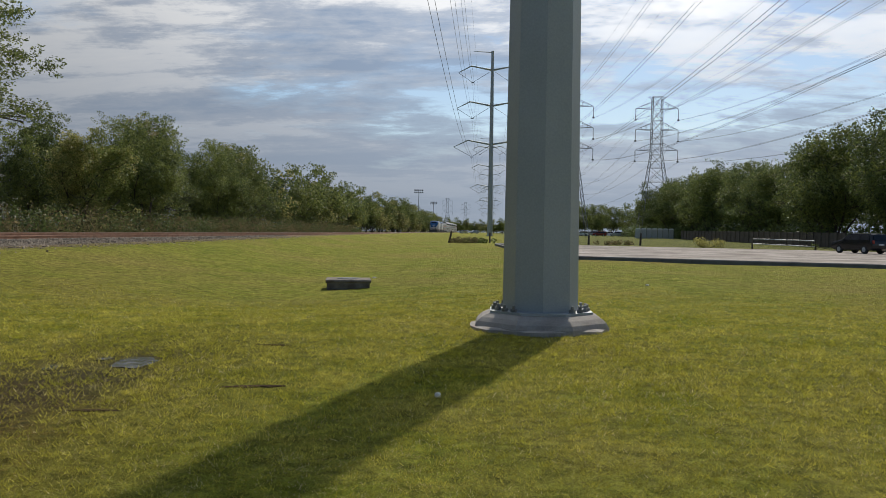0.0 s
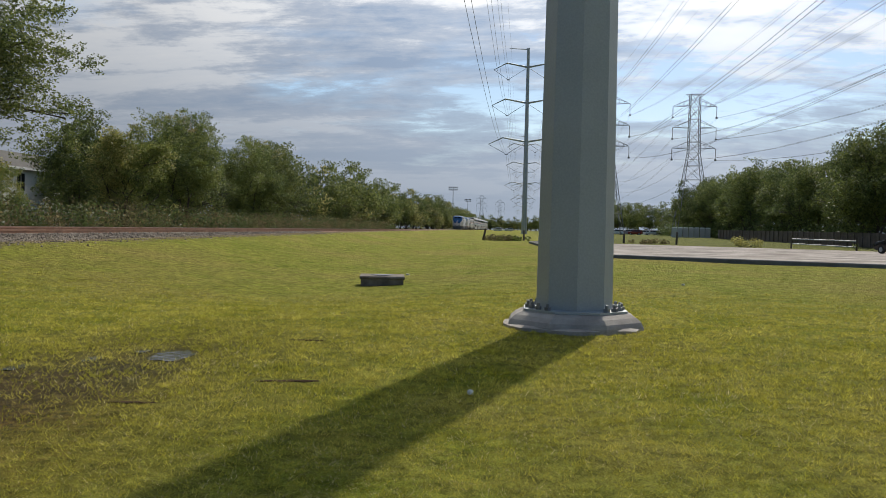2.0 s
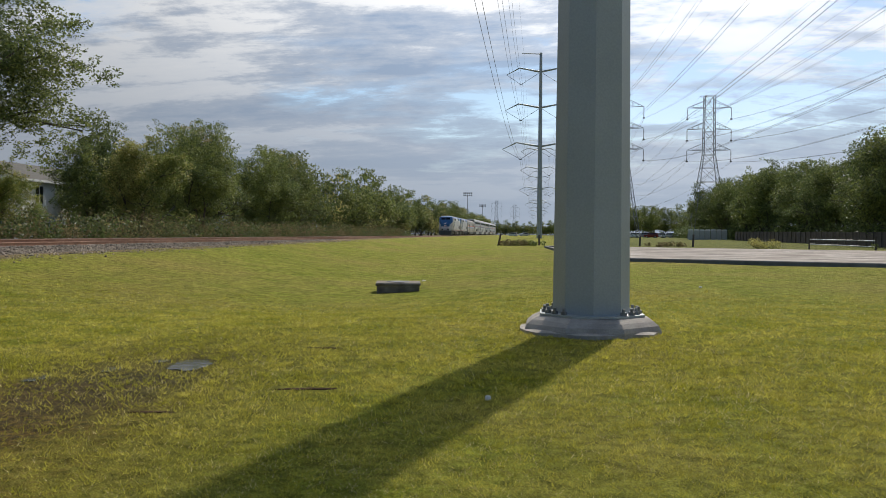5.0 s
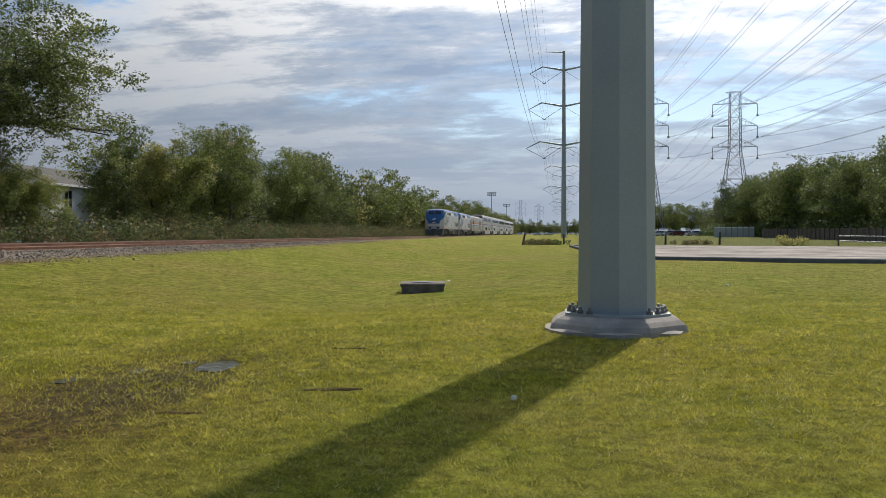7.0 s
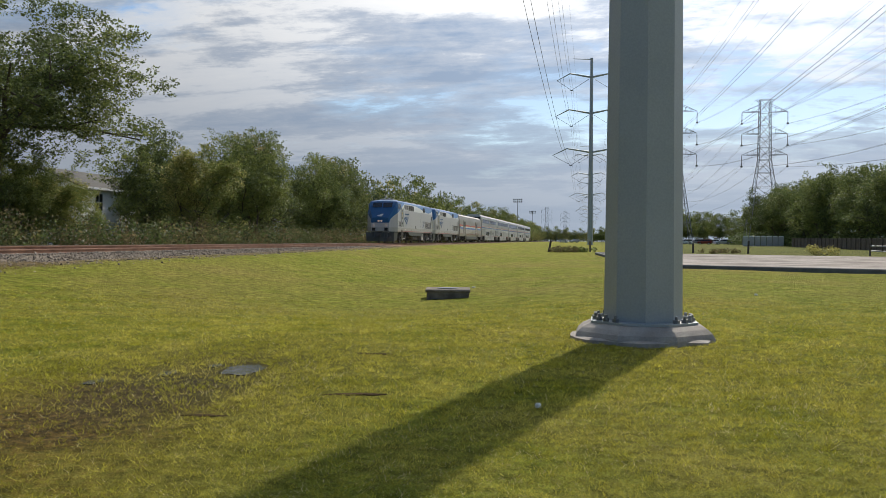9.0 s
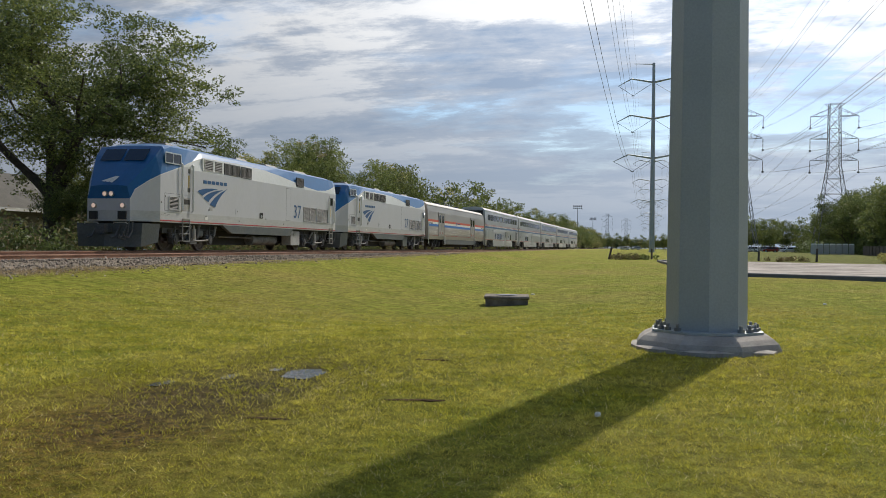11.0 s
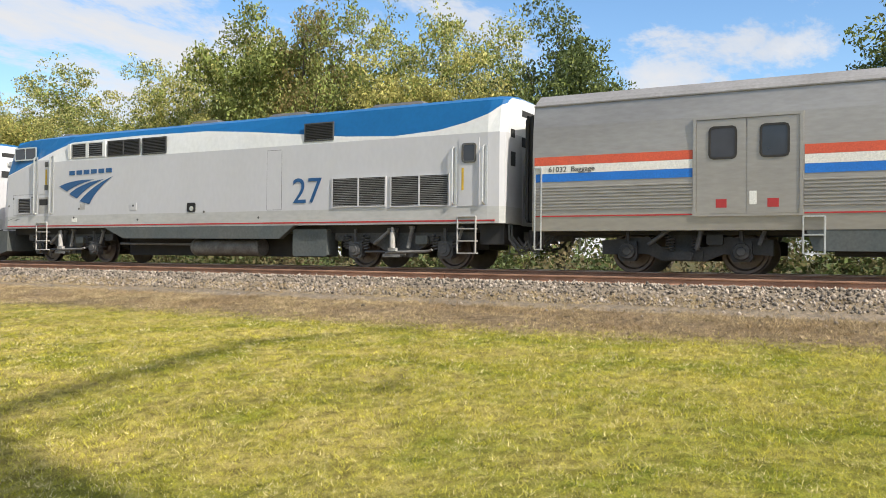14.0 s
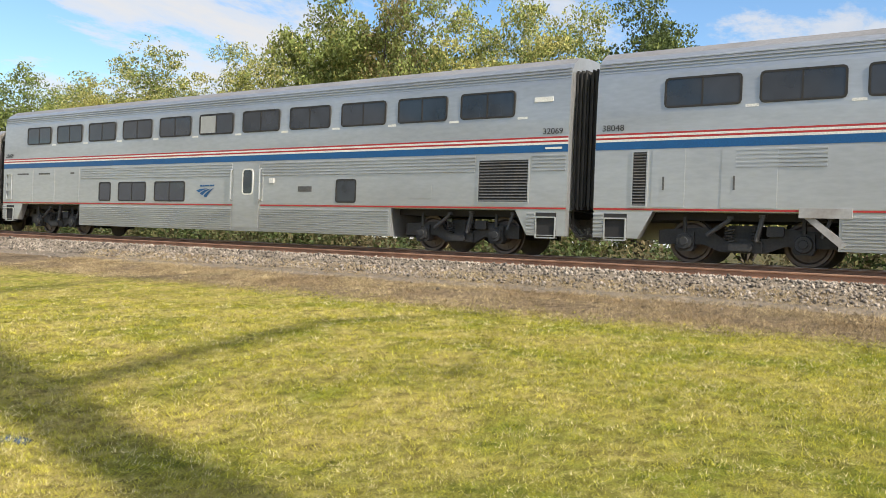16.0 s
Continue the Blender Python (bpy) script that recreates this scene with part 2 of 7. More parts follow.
GREEN_A, GREEN_B, GREEN_C = (0.165, 0.198, 0.020), (0.262, 0.262, 0.040), (0.250, 0.222, 0.050)
MUD = (-4.5, 7.9)
MAT = {
    "ground": ground_material(),
    "steel_pole": material("galvanised_steel", (0.36, 0.39, 0.395), 0.55, 0.25, (0.30, 0.33, 0.335), 0.8, 0.6, 30, 0.06, 0.05, 40),
    "concrete": material("concrete", (0.42, 0.38, 0.33), 0.9, 0, (0.26, 0.23, 0.20), 3.0, 0.8, 60, 0.2, 0.5, 50),
    "old_concrete": material("weathered_concrete", (0.22, 0.185, 0.15), 0.95, 0, (0.11, 0.09, 0.07), 4.0, 0.9, 60, 0.25, 0.6, 50),
    "rail": material("rusty_rail", (0.37, 0.205, 0.125), 0.75, 0.0, (0.22, 0.115, 0.068), 2.0, 0.8, 50, 0.25, 0.3, 80),
    "rail_top": material("polished_rail", (0.55, 0.53, 0.52), 0.3, 1.0, (0.35, 0.3, 0.28), 3.0, 0.4),
    "rust_bed": material("rust_stained_ballast", (0.20, 0.105, 0.065), 0.95, 0, (0.12, 0.07, 0.05), 7.0, 0.9, 40, 0.4, 1.0, 30),
    "tie": material("tie_wood", (0.12, 0.075, 0.05), 0.95, 0, (0.035, 0.028, 0.022), 4.0, 0.8, 60, 0.3, 0.6, 50, per_object=0.3),
    "ballast": material("ballast_bed", (0.21, 0.165, 0.115), 0.95, 0, (0.10, 0.08, 0.058), 9.0, 0.9, 40, 0.4, 1.0, 30),
    "stone": material("ballast_stone", (0.27, 0.228, 0.182), 0.9, 0, (0.14, 0.115, 0.09), 1.2, 0.9, 60, 0.25, per_island=0.75),
    "bark": material("bark", (0.085, 0.07, 0.055), 0.95, 0, (0.045, 0.038, 0.03), 5.0, 0.8, 40, 0.3, 0.8, 25),
    "leaf_dark": material("dark_leaves", (0.120, 0.152, 0.048), 0.55, 0, (0.080, 0.112, 0.038), 0.5, 0.8, 3, 0.25, per_island=0.45, per_object=0.12, spec=0.3, through_light=0.40),
    "leaf_mid": material("green_leaves", (0.235, 0.265, 0.066), 0.55, 0, (0.150, 0.190, 0.050), 0.5, 0.8, 3, 0.25, per_island=0.45, per_object=0.15, spec=0.3, through_light=0.28),
    "leaf_yellow": material("yellowing_leaves", (0.46, 0.41, 0.135), 0.6, 0, (0.34, 0.33, 0.105), 0.6, 0.9, 3, 0.25, per_island=0.4, per_object=0.15, spec=0.3, through_light=0.42),
    "leaf_brown": material("browning_leaves", (0.320, 0.245, 0.105), 0.7, 0, (0.230, 0.205, 0.075), 0.6, 0.9, 3, 0.25, per_island=0.4, per_object=0.12, spec=0.2, through_light=0.48),
    "weed": material("dry_weeds", (0.20, 0.155, 0.085), 0.8, 0, (0.120, 0.130, 0.045), 0.4, 0.9, 2, 0.2, per_island=0.5, spec=0.2, through_light=0.48),
    "grass": material("grass_blades", (0.340, 0.325, 0.038), 0.6, 0, (0.520, 0.455, 0.088), 0.9, 0.95, 7.0, 0.35, per_island=0.40, spec=0.08, through_light=0.45),
    "verge_grass": material("dead_verge_grass", (0.46, 0.36, 0.20), 0.85, 0, (0.28, 0.20, 0.11), 0.9, 0.9, 3, 0.3, per_island=0.5, spec=0.1, through_light=0.25),
    "grass_dry": material("dry_grass_blades", (0.70, 0.60, 0.31), 0.8, 0, (0.56, 0.47, 0.20), 0.9, 0.9, 3, 0.2, per_island=0.4, spec=0.2, through_light=0.25),
}


# ---- shapes ----
class Shape:
    """Collects corners and faces of one mesh."""

    def __init__(self):
        self.v, self.f, self.m = [], [], []

    def add(self, verts, faces, mi=0):
        o = len(self.v)
        self.v += [tuple(p) for p in verts]
        self.f += [tuple(o + i for i in q) for q in faces]
        self.m += [mi] * len(faces)

    def box(self, x0, x1, y0, y1, z0, z1, mi=0, bevel=0.0):
        if bevel:
            self.prism([(y0 + bevel, z0), (y1 - bevel, z0), (y1, z0 + bevel), (y1, z1 - bevel), (y1 - bevel, z1),
                        (y0 + bevel, z1), (y0, z1 - bevel), (y0, z0 + bevel)], x0, x1, mi)
            return
        self.add([(x, y, z) for x in (x0, x1) for y in (y0, y1) for z in (z0, z1)],
                 [(0, 1, 3, 2), (4, 6, 7, 5), (0, 4, 5, 1), (2, 3, 7, 6), (0, 2, 6, 4), (1, 5, 7, 3)], mi)

    def prism(self, outline, x0, x1, mi=0, axis="x"):
        """An outline (in y and z for axis x; x and z for y; x and y for z) drawn out from x0 to x1."""
        n = len(outline)
        put = {"x": lambda a, b, c: (c, a, b), "y": lambda a, b, c: (a, c, b), "z": lambda a, b, c: (a, b, c)}[axis]
        self.add([put(a, b, c) for c in (x0, x1) for a, b in outline],
                 [tuple(range(n))[::-1], tuple(range(n, 2 * n))] + [(i, (i + 1) % n, n + (i + 1) % n, n + i) for i in range(n)], mi)

    def tube(self, p0, p1, r0, r1=None, n=8, mi=0, caps=True):
        p0, p1 = Vector(p0), Vector(p1)
        r1 = r0 if r1 is None else r1
        d = (p1 - p0).normalized()
        a = d.orthogonal().normalized()
        b = d.cross(a)
        ring = [(math.cos(i * math.tau / n), math.sin(i * math.tau / n)) for i in range(n)]
        vs = [p0 + (a * c + b * s) * r0 for c, s in ring] + [p1 + (a * c + b * s) * r1 for c, s in ring]
        fs = [(i, (i + 1) % n, n + (i + 1) % n, n + i) for i in range(n)]
        if caps:
            fs += [tuple(range(n))[::-1], tuple(range(n, 2 * n))]
        self.add(vs, fs, mi)

    def path(self, pts, r, n=6, mi=0):
        """One bent round bar through the points."""
        pts = [Vector(p) for p in pts]
        rings = []
        a = (pts[1] - pts[0]).normalized().orthogonal().normalized()
        for i, p in enumerate(pts):
            d = (pts[min(i + 1, len(pts) - 1)] - pts[max(i - 1, 0)]).normalized()
            a = (a - d * a.dot(d)).normalized()
            b = d.cross(a)
            rings.append([p + (a * math.cos(k * math.tau / n) + b * math.sin(k * math.tau / n)) * r for k in range(n)])
        self.loft(rings, mi)

    def loft(self, rings, mi=0, caps=True, closed=True):
        n = len(rings[0])
        vs = [p for r in rings for p in r]
        fs = []
        for k in range(len(rings) - 1):
            for i in range(n if closed else n - 1):
                j = (i + 1) % n
                fs.append((k * n + i, k * n + j, (k + 1) * n + j, (k + 1) * n + i))
        if caps:
            fs += [tuple(range(n))[::-1], tuple(range((len(rings) - 1) * n, len(rings) * n))]
        self.add(vs, fs, mi)

    def sheet(self, rows, mi=0):
        self.loft(rows, mi, False, False)

    def mesh(self, name, mats, smooth=False, weld=False):
        me = bpy.data.meshes.new(name)
        me.from_pydata(self.v, [], self.f)
        for m in mats if isinstance(mats, (list, tuple)) else [mats]:
            me.materials.append(m)
        me.polygons.foreach_set("material_index", self.m)
        bm = bmesh.new()
        bm.from_mesh(me)
        if weld:
            bmesh.ops.remove_doubles(bm, verts=bm.verts, dist=1e-5)
        bmesh.ops.recalc_face_normals(bm, faces=bm.faces)
        bm.to_mesh(me)
        bm.free()
        if smooth:
            me.shade_smooth()
            me.set_sharp_from_angle(angle=radians(35))
        return me


def part(name, shape, mats, parent=None, label="", smooth=False, weld=False):
    """Links a shape as one mesh object under its thing."""
    ob = new(name, shape.mesh(name, mats, smooth, weld))
    ob.parent = parent
    if label:
        ob["label"] = label
    return ob


def many(name, verts, faces, mats, parent=None, label="", normals=False):
    """A mesh from arrays of corners and of quads or triangles, for stuff."""
    me = bpy.data.meshes.new(name)
    faces = np.asarray(faces, dtype=np.int32)
    verts = np.asarray(verts, dtype=np.float32)
    k = faces.shape[1]
    me.vertices.add(len(verts))
    me.vertices.foreach_set("co", verts.ravel())
    me.loops.add(faces.size)
    me.loops.foreach_set("vertex_index", faces.ravel())
    me.polygons.add(len(faces))
    me.polygons.foreach_set("loop_start", np.arange(0, faces.size, k, dtype=np.int32))
    me.update(calc_edges=True)
    for m in mats if isinstance(mats, (list, tuple)) else [mats]:
        me.materials.append(m)
    ob = new(name, me)
    ob.parent = parent
    if label:
        ob["label"] = label
    return ob


# ---- the ground ----
TRACK_X, RAIL_Z = -19.93, 1.285


def smooth01(t):
    t = np.clip(t, 0, 1)
    return t * t * (3 - 2 * t)


def ground_z(x, y):
    x, y = np.asarray(x, float), np.asarray(y, float)
    z = np.interp(x, [-400, -40, -28, -25, -22.5, -17.0, -15.2, -13.5, -11.5, -9.5, -7.0, -5.0],
                  [0.2, 0.25, 0.35, 0.55, 0.72, 0.62, 0.43, 0.26, 0.13, 0.05, 0.01, 0.0])
    rise = 0.0045 * np.clip(y - 25, 0, 190)
    wide = smooth01((x + 24) / 12)
    z = z + rise * wide * (1 - 0.55 * smooth01((-8 - x) / 8)) + rise * (1 - wide) * 0.3
    z = z + (0.20 * smooth01((y - 3) / 27) + 0.12 * smooth01((y - 30) / 70)) * smooth01((-11 - x) / 5) * smooth01((x + 22) / 3)
    # a dip behind, the swale that runs to the drain, and soft unevenness
    z = z - 0.42 * np.exp(-((x + 6.0) / 4.2) ** 2) * smooth01((y - 12) / 12) * smooth01((75 - y) / 35)
    z = z - 0.42 * np.exp(-((x + 4.6) / 3.4) ** 2 - ((y + 6.5) / 5.0) ** 2)
    z = z + 0.03 * np.sin(x * 0.55 + 1.0) * np.sin(y * 0.37) * smooth01((x + 15) / 4)
    near = smooth01((x + 14.5) / 2) * smooth01((60 - np.abs(y)) / 30) * smooth01((40 - np.abs(x)) / 20)
    near = near * (1 - np.exp(-((x + 4.6) / 1.6) ** 2 - ((y - 9.2) / 1.8) ** 2))
    z = z + near * (0.009 * np.sin(2.9 * x + 1.3 * np.sin(1.7 * y)) * np.sin(4.1 * y + 1.1 * np.sin(2.3 * x))
                    + 0.006 * np.sin(6.3 * x + 1.7 * np.sin(3.1 * y + 1)) * np.sin(7.7 * y + 1.4 * np.sin(4.7 * x)))
    return z


def axis_steps(dense, step, far):
    a, b = dense
    pts = list(np.arange(a, b + 1e-6, step))
    s, p = step, b
    while p < far:
        s *= 1.25
        p += s
        pts.append(p)
    s, p, front = step, a, []
    while p > -far:
        s *= 1.25
        p -= s
        front.append(p)
    return np.array(front[::-1] + pts)


def build_ground():
    xs, ys = axis_steps((-20, 12), 0.16, 4000), axis_steps((-18, 32), 0.16, 4000)
    X, Y = np.meshgrid(xs, ys)
    V = np.stack([X, Y, ground_z(X, Y)], -1).reshape(-1, 3)
    n = len(xs)
    i = (np.arange(len(ys) - 1)[:, None] * n + np.arange(n - 1)[None]).ravel()
    ob = many("ground", V, np.stack([i, i + 1, i + n + 1, i + n], 1), MAT["ground"])
    ob.data.shade_smooth()
    tagged(ob, "mown green lawn sloping up to a railway bank", "lawn", kind="structure")


build_ground()


# ---- the railway track ----
def build_track():
    y0, y1 = -260.0, 900.0
    bed = Shape()
    top, toe = RAIL_Z - 0.27, RAIL_Z - 0.66
    ring = lambda y: [(TRACK_X + a, y, z) for a, z in ((-3.4, toe - 0.4), (-3.4, toe), (-2.0, top), (2.0, top), (3.3, toe), (4.3, toe - 0.24), (4.3, toe - 0.4))]
    bed.loft([ring(y) for y in (y0, -40, -20, 0, 20, 40, 80, 200, y1)])
    tagged(part("ballast_bed", bed, MAT["ballast"]), "grey crushed stone ballast bed under the rails", "ballast", kind="structure")
    strip = Shape()
    strip.loft([[(TRACK_X - 1.6, yy, top + 0.004), (TRACK_X - 1.6, yy, top + 0.03), (TRACK_X + 1.60, yy, top + 0.03), (TRACK_X + 1.78, yy, top + 0.004)] for yy in (-120, -30, 0, 30, 90, 260)])
    tagged(part("rusty_ballast", strip, MAT["rust_bed"]), "rust-stained brown ballast between and beside the rails", "ballast", kind="structure")
    for side in (-1, 1):
        xc = TRACK_X + side * 0.7525
        prof = [(-0.07, -0.17), (0.07, -0.17), (0.07, -0.155), (0.012, -0.135), (0.012, -0.045), (0.036, -0.035), (0.036, -0.004),
                (-0.036, -0.004), (-0.036, -0.035), (-0.012, -0.045), (-0.012, -0.135), (-0.07, -0.155)]
        s = Shape()
        s.prism([(xc + a, RAIL_Z + b) for a, b in prof], y0, y1, axis="y")
        r = tagged(part("rail", s, MAT["rail"]), "rusty brown steel rail with a worn top", "rail", "rails of the track")
        s = Shape()
        s.box(xc - 0.033, xc + 0.033, y0, y1, RAIL_Z - 0.004, RAIL_Z)
        part("running_surface", s, MAT["rail_top"], r, "bright worn steel rail top")


def build_spare_rail():
    """A worn rail laid down on the shoulder, along the tie ends."""
    xc, top = TRACK_X + 1.62, RAIL_Z - 0.09
    prof = [(-0.07, -0.185), (0.07, -0.185), (0.07, -0.165), (0.012, -0.145), (0.012, -0.045), (0.036, -0.035), (0.036, -0.006), (0.028, 0.0),
            (-0.028, 0.0), (-0.036, -0.006), (-0.036, -0.035), (-0.012, -0.045), (-0.012, -0.145), (-0.07, -0.165)]
    y = -260.0
    while y < 400:
        s = Shape()
        s.prism([(xc + a, top + b) for a, b in prof], y, y + 11.88, axis="y")
        tagged(part("spare_rail", s, MAT["rail"]), "rusty spare rail lying on the ballast beside the ties", "rail", "spare rails beside the track")
        y += 11.9


build_track()
build_spare_rail()


# ---- trees ----
def limb(s, p, d, length, r, depth, rng, tips, spread=0.7, steps=3):
    """A tapered, crooked limb that forks."""
    for k in range(steps):
        q = p + d * (length / steps)
        r2 = r * 0.86
        s.tube(p, q, r, r2, 6 if r > 0.05 else 4, caps=False)
        p, r = q, r2
        d = (d + Vector(rng.normal(0, 0.16, 3)) + Vector((0, 0, 0.05))).normalized()
    if depth == 0:
        tips.append(p)
        return
    for k in range(rng.integers(2, 4)):
        nd = (d + Vector(rng.normal(0, spread, 3))).normalized()
        nd.z = max(nd.z, -0.15)
        limb(s, p, nd.normalized(), length * rng.uniform(0.6, 0.85), r * 0.66, depth - 1, rng, tips, spread, 2)
    if depth < 3:
        tips.append(p)


def leaves(centres, radii, count, size, rng, flat=0.75):
    """Small bent leaf sprays in clumps, as arrays."""
    centres, radii = np.asarray(centres, float), np.asarray(radii, float)
    pick = rng.choice(len(centres), count, p=radii ** 2 / (radii ** 2).sum())
    u = rng.normal(0, 1, (count, 3))
    u /= np.linalg.norm(u, axis=1, keepdims=True)
    rad = rng.uniform(0.25, 1.0, (count, 1)) ** 0.45
    pos = centres[pick] + u * rad * radii[pick][:, None] * np.array([1, 1, flat])
    a = rng.normal(0, 1, (count, 3)) + u * 0.8
    a /= np.linalg.norm(a, axis=1, keepdims=True)
    b = np.cross(a, rng.normal(0, 1, (count, 3)))
    b /= np.linalg.norm(b, axis=1, keepdims=True)
    c = np.cross(a, b)
    sz = size * rng.uniform(0.55, 1.35, (count, 1))
    v = np.stack([pos - a * sz * 0.6, pos + b * sz * 0.36 + c * sz * 0.10, pos + a * sz * 0.7, pos - b * sz * 0.36 + c * sz * 0.10], 1)
    i = np.arange(count) * 4
    return v.reshape(-1, 3), np.stack([i, i + 1, i + 2, i + 3], 1)


def sprigs(centres, radii, number, rng, fine, flat=0.8):
    """Splits the lobes of a crown into many small twig ends near their surface."""
    centres, radii = np.asarray(centres, float), np.asarray(radii, float)
    pick = rng.choice(len(centres), number, p=radii ** 2 / (radii ** 2).sum())
    u = rng.normal(0, 1, (number, 3)) + np.array([0, 0, 0.25])
    u /= np.linalg.norm(u, axis=1, keepdims=True)
    out = rng.uniform(0.0, 1.0, (number, 1)) ** 0.35
    at = centres[pick] + u * out * radii[pick][:, None] * np.array([1, 1, flat])
    return at, fine * rng.uniform(0.5, 1.25, number)


def make_tree(seed, height, radius, count, size, leaf, label, trunk_r=0.22, clear=0.25, clumps=26, lean=0.0, mixed=None, ragged=0.35, lump=(0.20, 0.42)):
    """One tree about the origin: a forked trunk, and a crown of leaf clumps round its limbs."""
    rng = np.random.default_rng(seed)
    root = new("tree")
    s, tips = Shape(), []
    base = Vector((0, 0, -0.3))
    d = Vector((lean, 0.04, 1)).normalized()
    s.tube(base, base + Vector((0, 0, 0.5)), trunk_r * 1.45, trunk_r, 9, caps=False)
    p = base + Vector((0, 0, 0.5))
    fork = p + d * height * clear
    s.tube(p, fork, trunk_r, trunk_r * 0.85, 9, caps=False)
    for k in range(4):
        ang = k * math.tau / 4 + rng.uniform(-0.4, 0.4)
        dd = Vector((math.cos(ang) * 0.6 + lean, math.sin(ang) * 0.6, rng.uniform(0.7, 1.3))).normalized()
        limb(s, fork, dd, height * 0.26, trunk_r * 0.6, 2, rng, tips)
    limb(s, fork, Vector((lean, 0, 1)).normalized(), height * 0.32, trunk_r * 0.7, 2, rng, tips)
    part("trunk", s, MAT["bark"], root, "dark brown forked trunk and limbs", True)
    cs, rs = [], []
    mid, half = height * (0.5 + clear * 0.5), height * (0.5 - clear * 0.42)
    for k in range(clumps):
        u = rng.normal(0, 1, 3)
        u /= np.linalg.norm(u)
        q = rng.uniform(0.35, 0.88) * rng.uniform(0.82, 1.2)
        cs.append((u[0] * radius * q + lean * height * 0.4, u[1] * radius * q, mid + u[2] * half * q))
        rs.append(radius * rng.uniform(*lump))
    for t in tips:
        if (t.x ** 2 + t.y ** 2) ** 0.5 < radius * 1.1 and t.z < height:
            cs.append(tuple(t))
            rs.append(radius * rng.uniform(0.12, ragged * 0.8))
    cs, rs = sprigs(cs, rs, max(40, count // 26), rng, size * 3.4)
    v, f = leaves(cs, rs, count, size, rng)
    ob = many("crown", v, f, [leaf] + ([mixed] if mixed else []), root)
    if mixed:
        idx = (rng.uniform(0, 1, len(f)) < 0.35 + 0.3 * np.sin(v[f[:, 0], 0] * 0.9 + seed)).astype(np.int32)
        ob.data.polygons.foreach_set("material_index", idx)
    return tagged(root, label, "tree")


def place(tree, x, y, turn=0.0, size=1.0, wide=1.0, z=None):
    tree.matrix_basis = Matrix.LocRotScale((x, y, float(ground_z(x, y)) if z is None else z), Euler((0, 0, radians(turn))), (size * wide, size * wide, size))
    return tree


def again(tree, x, y, turn=0.0, size=1.0, wide=1.0, label=""):
    c = copy_thing(tree, Matrix.Identity(4))
    place(c, x, y, turn, size, wide)
    if label:
        c["label"] = label
    return c


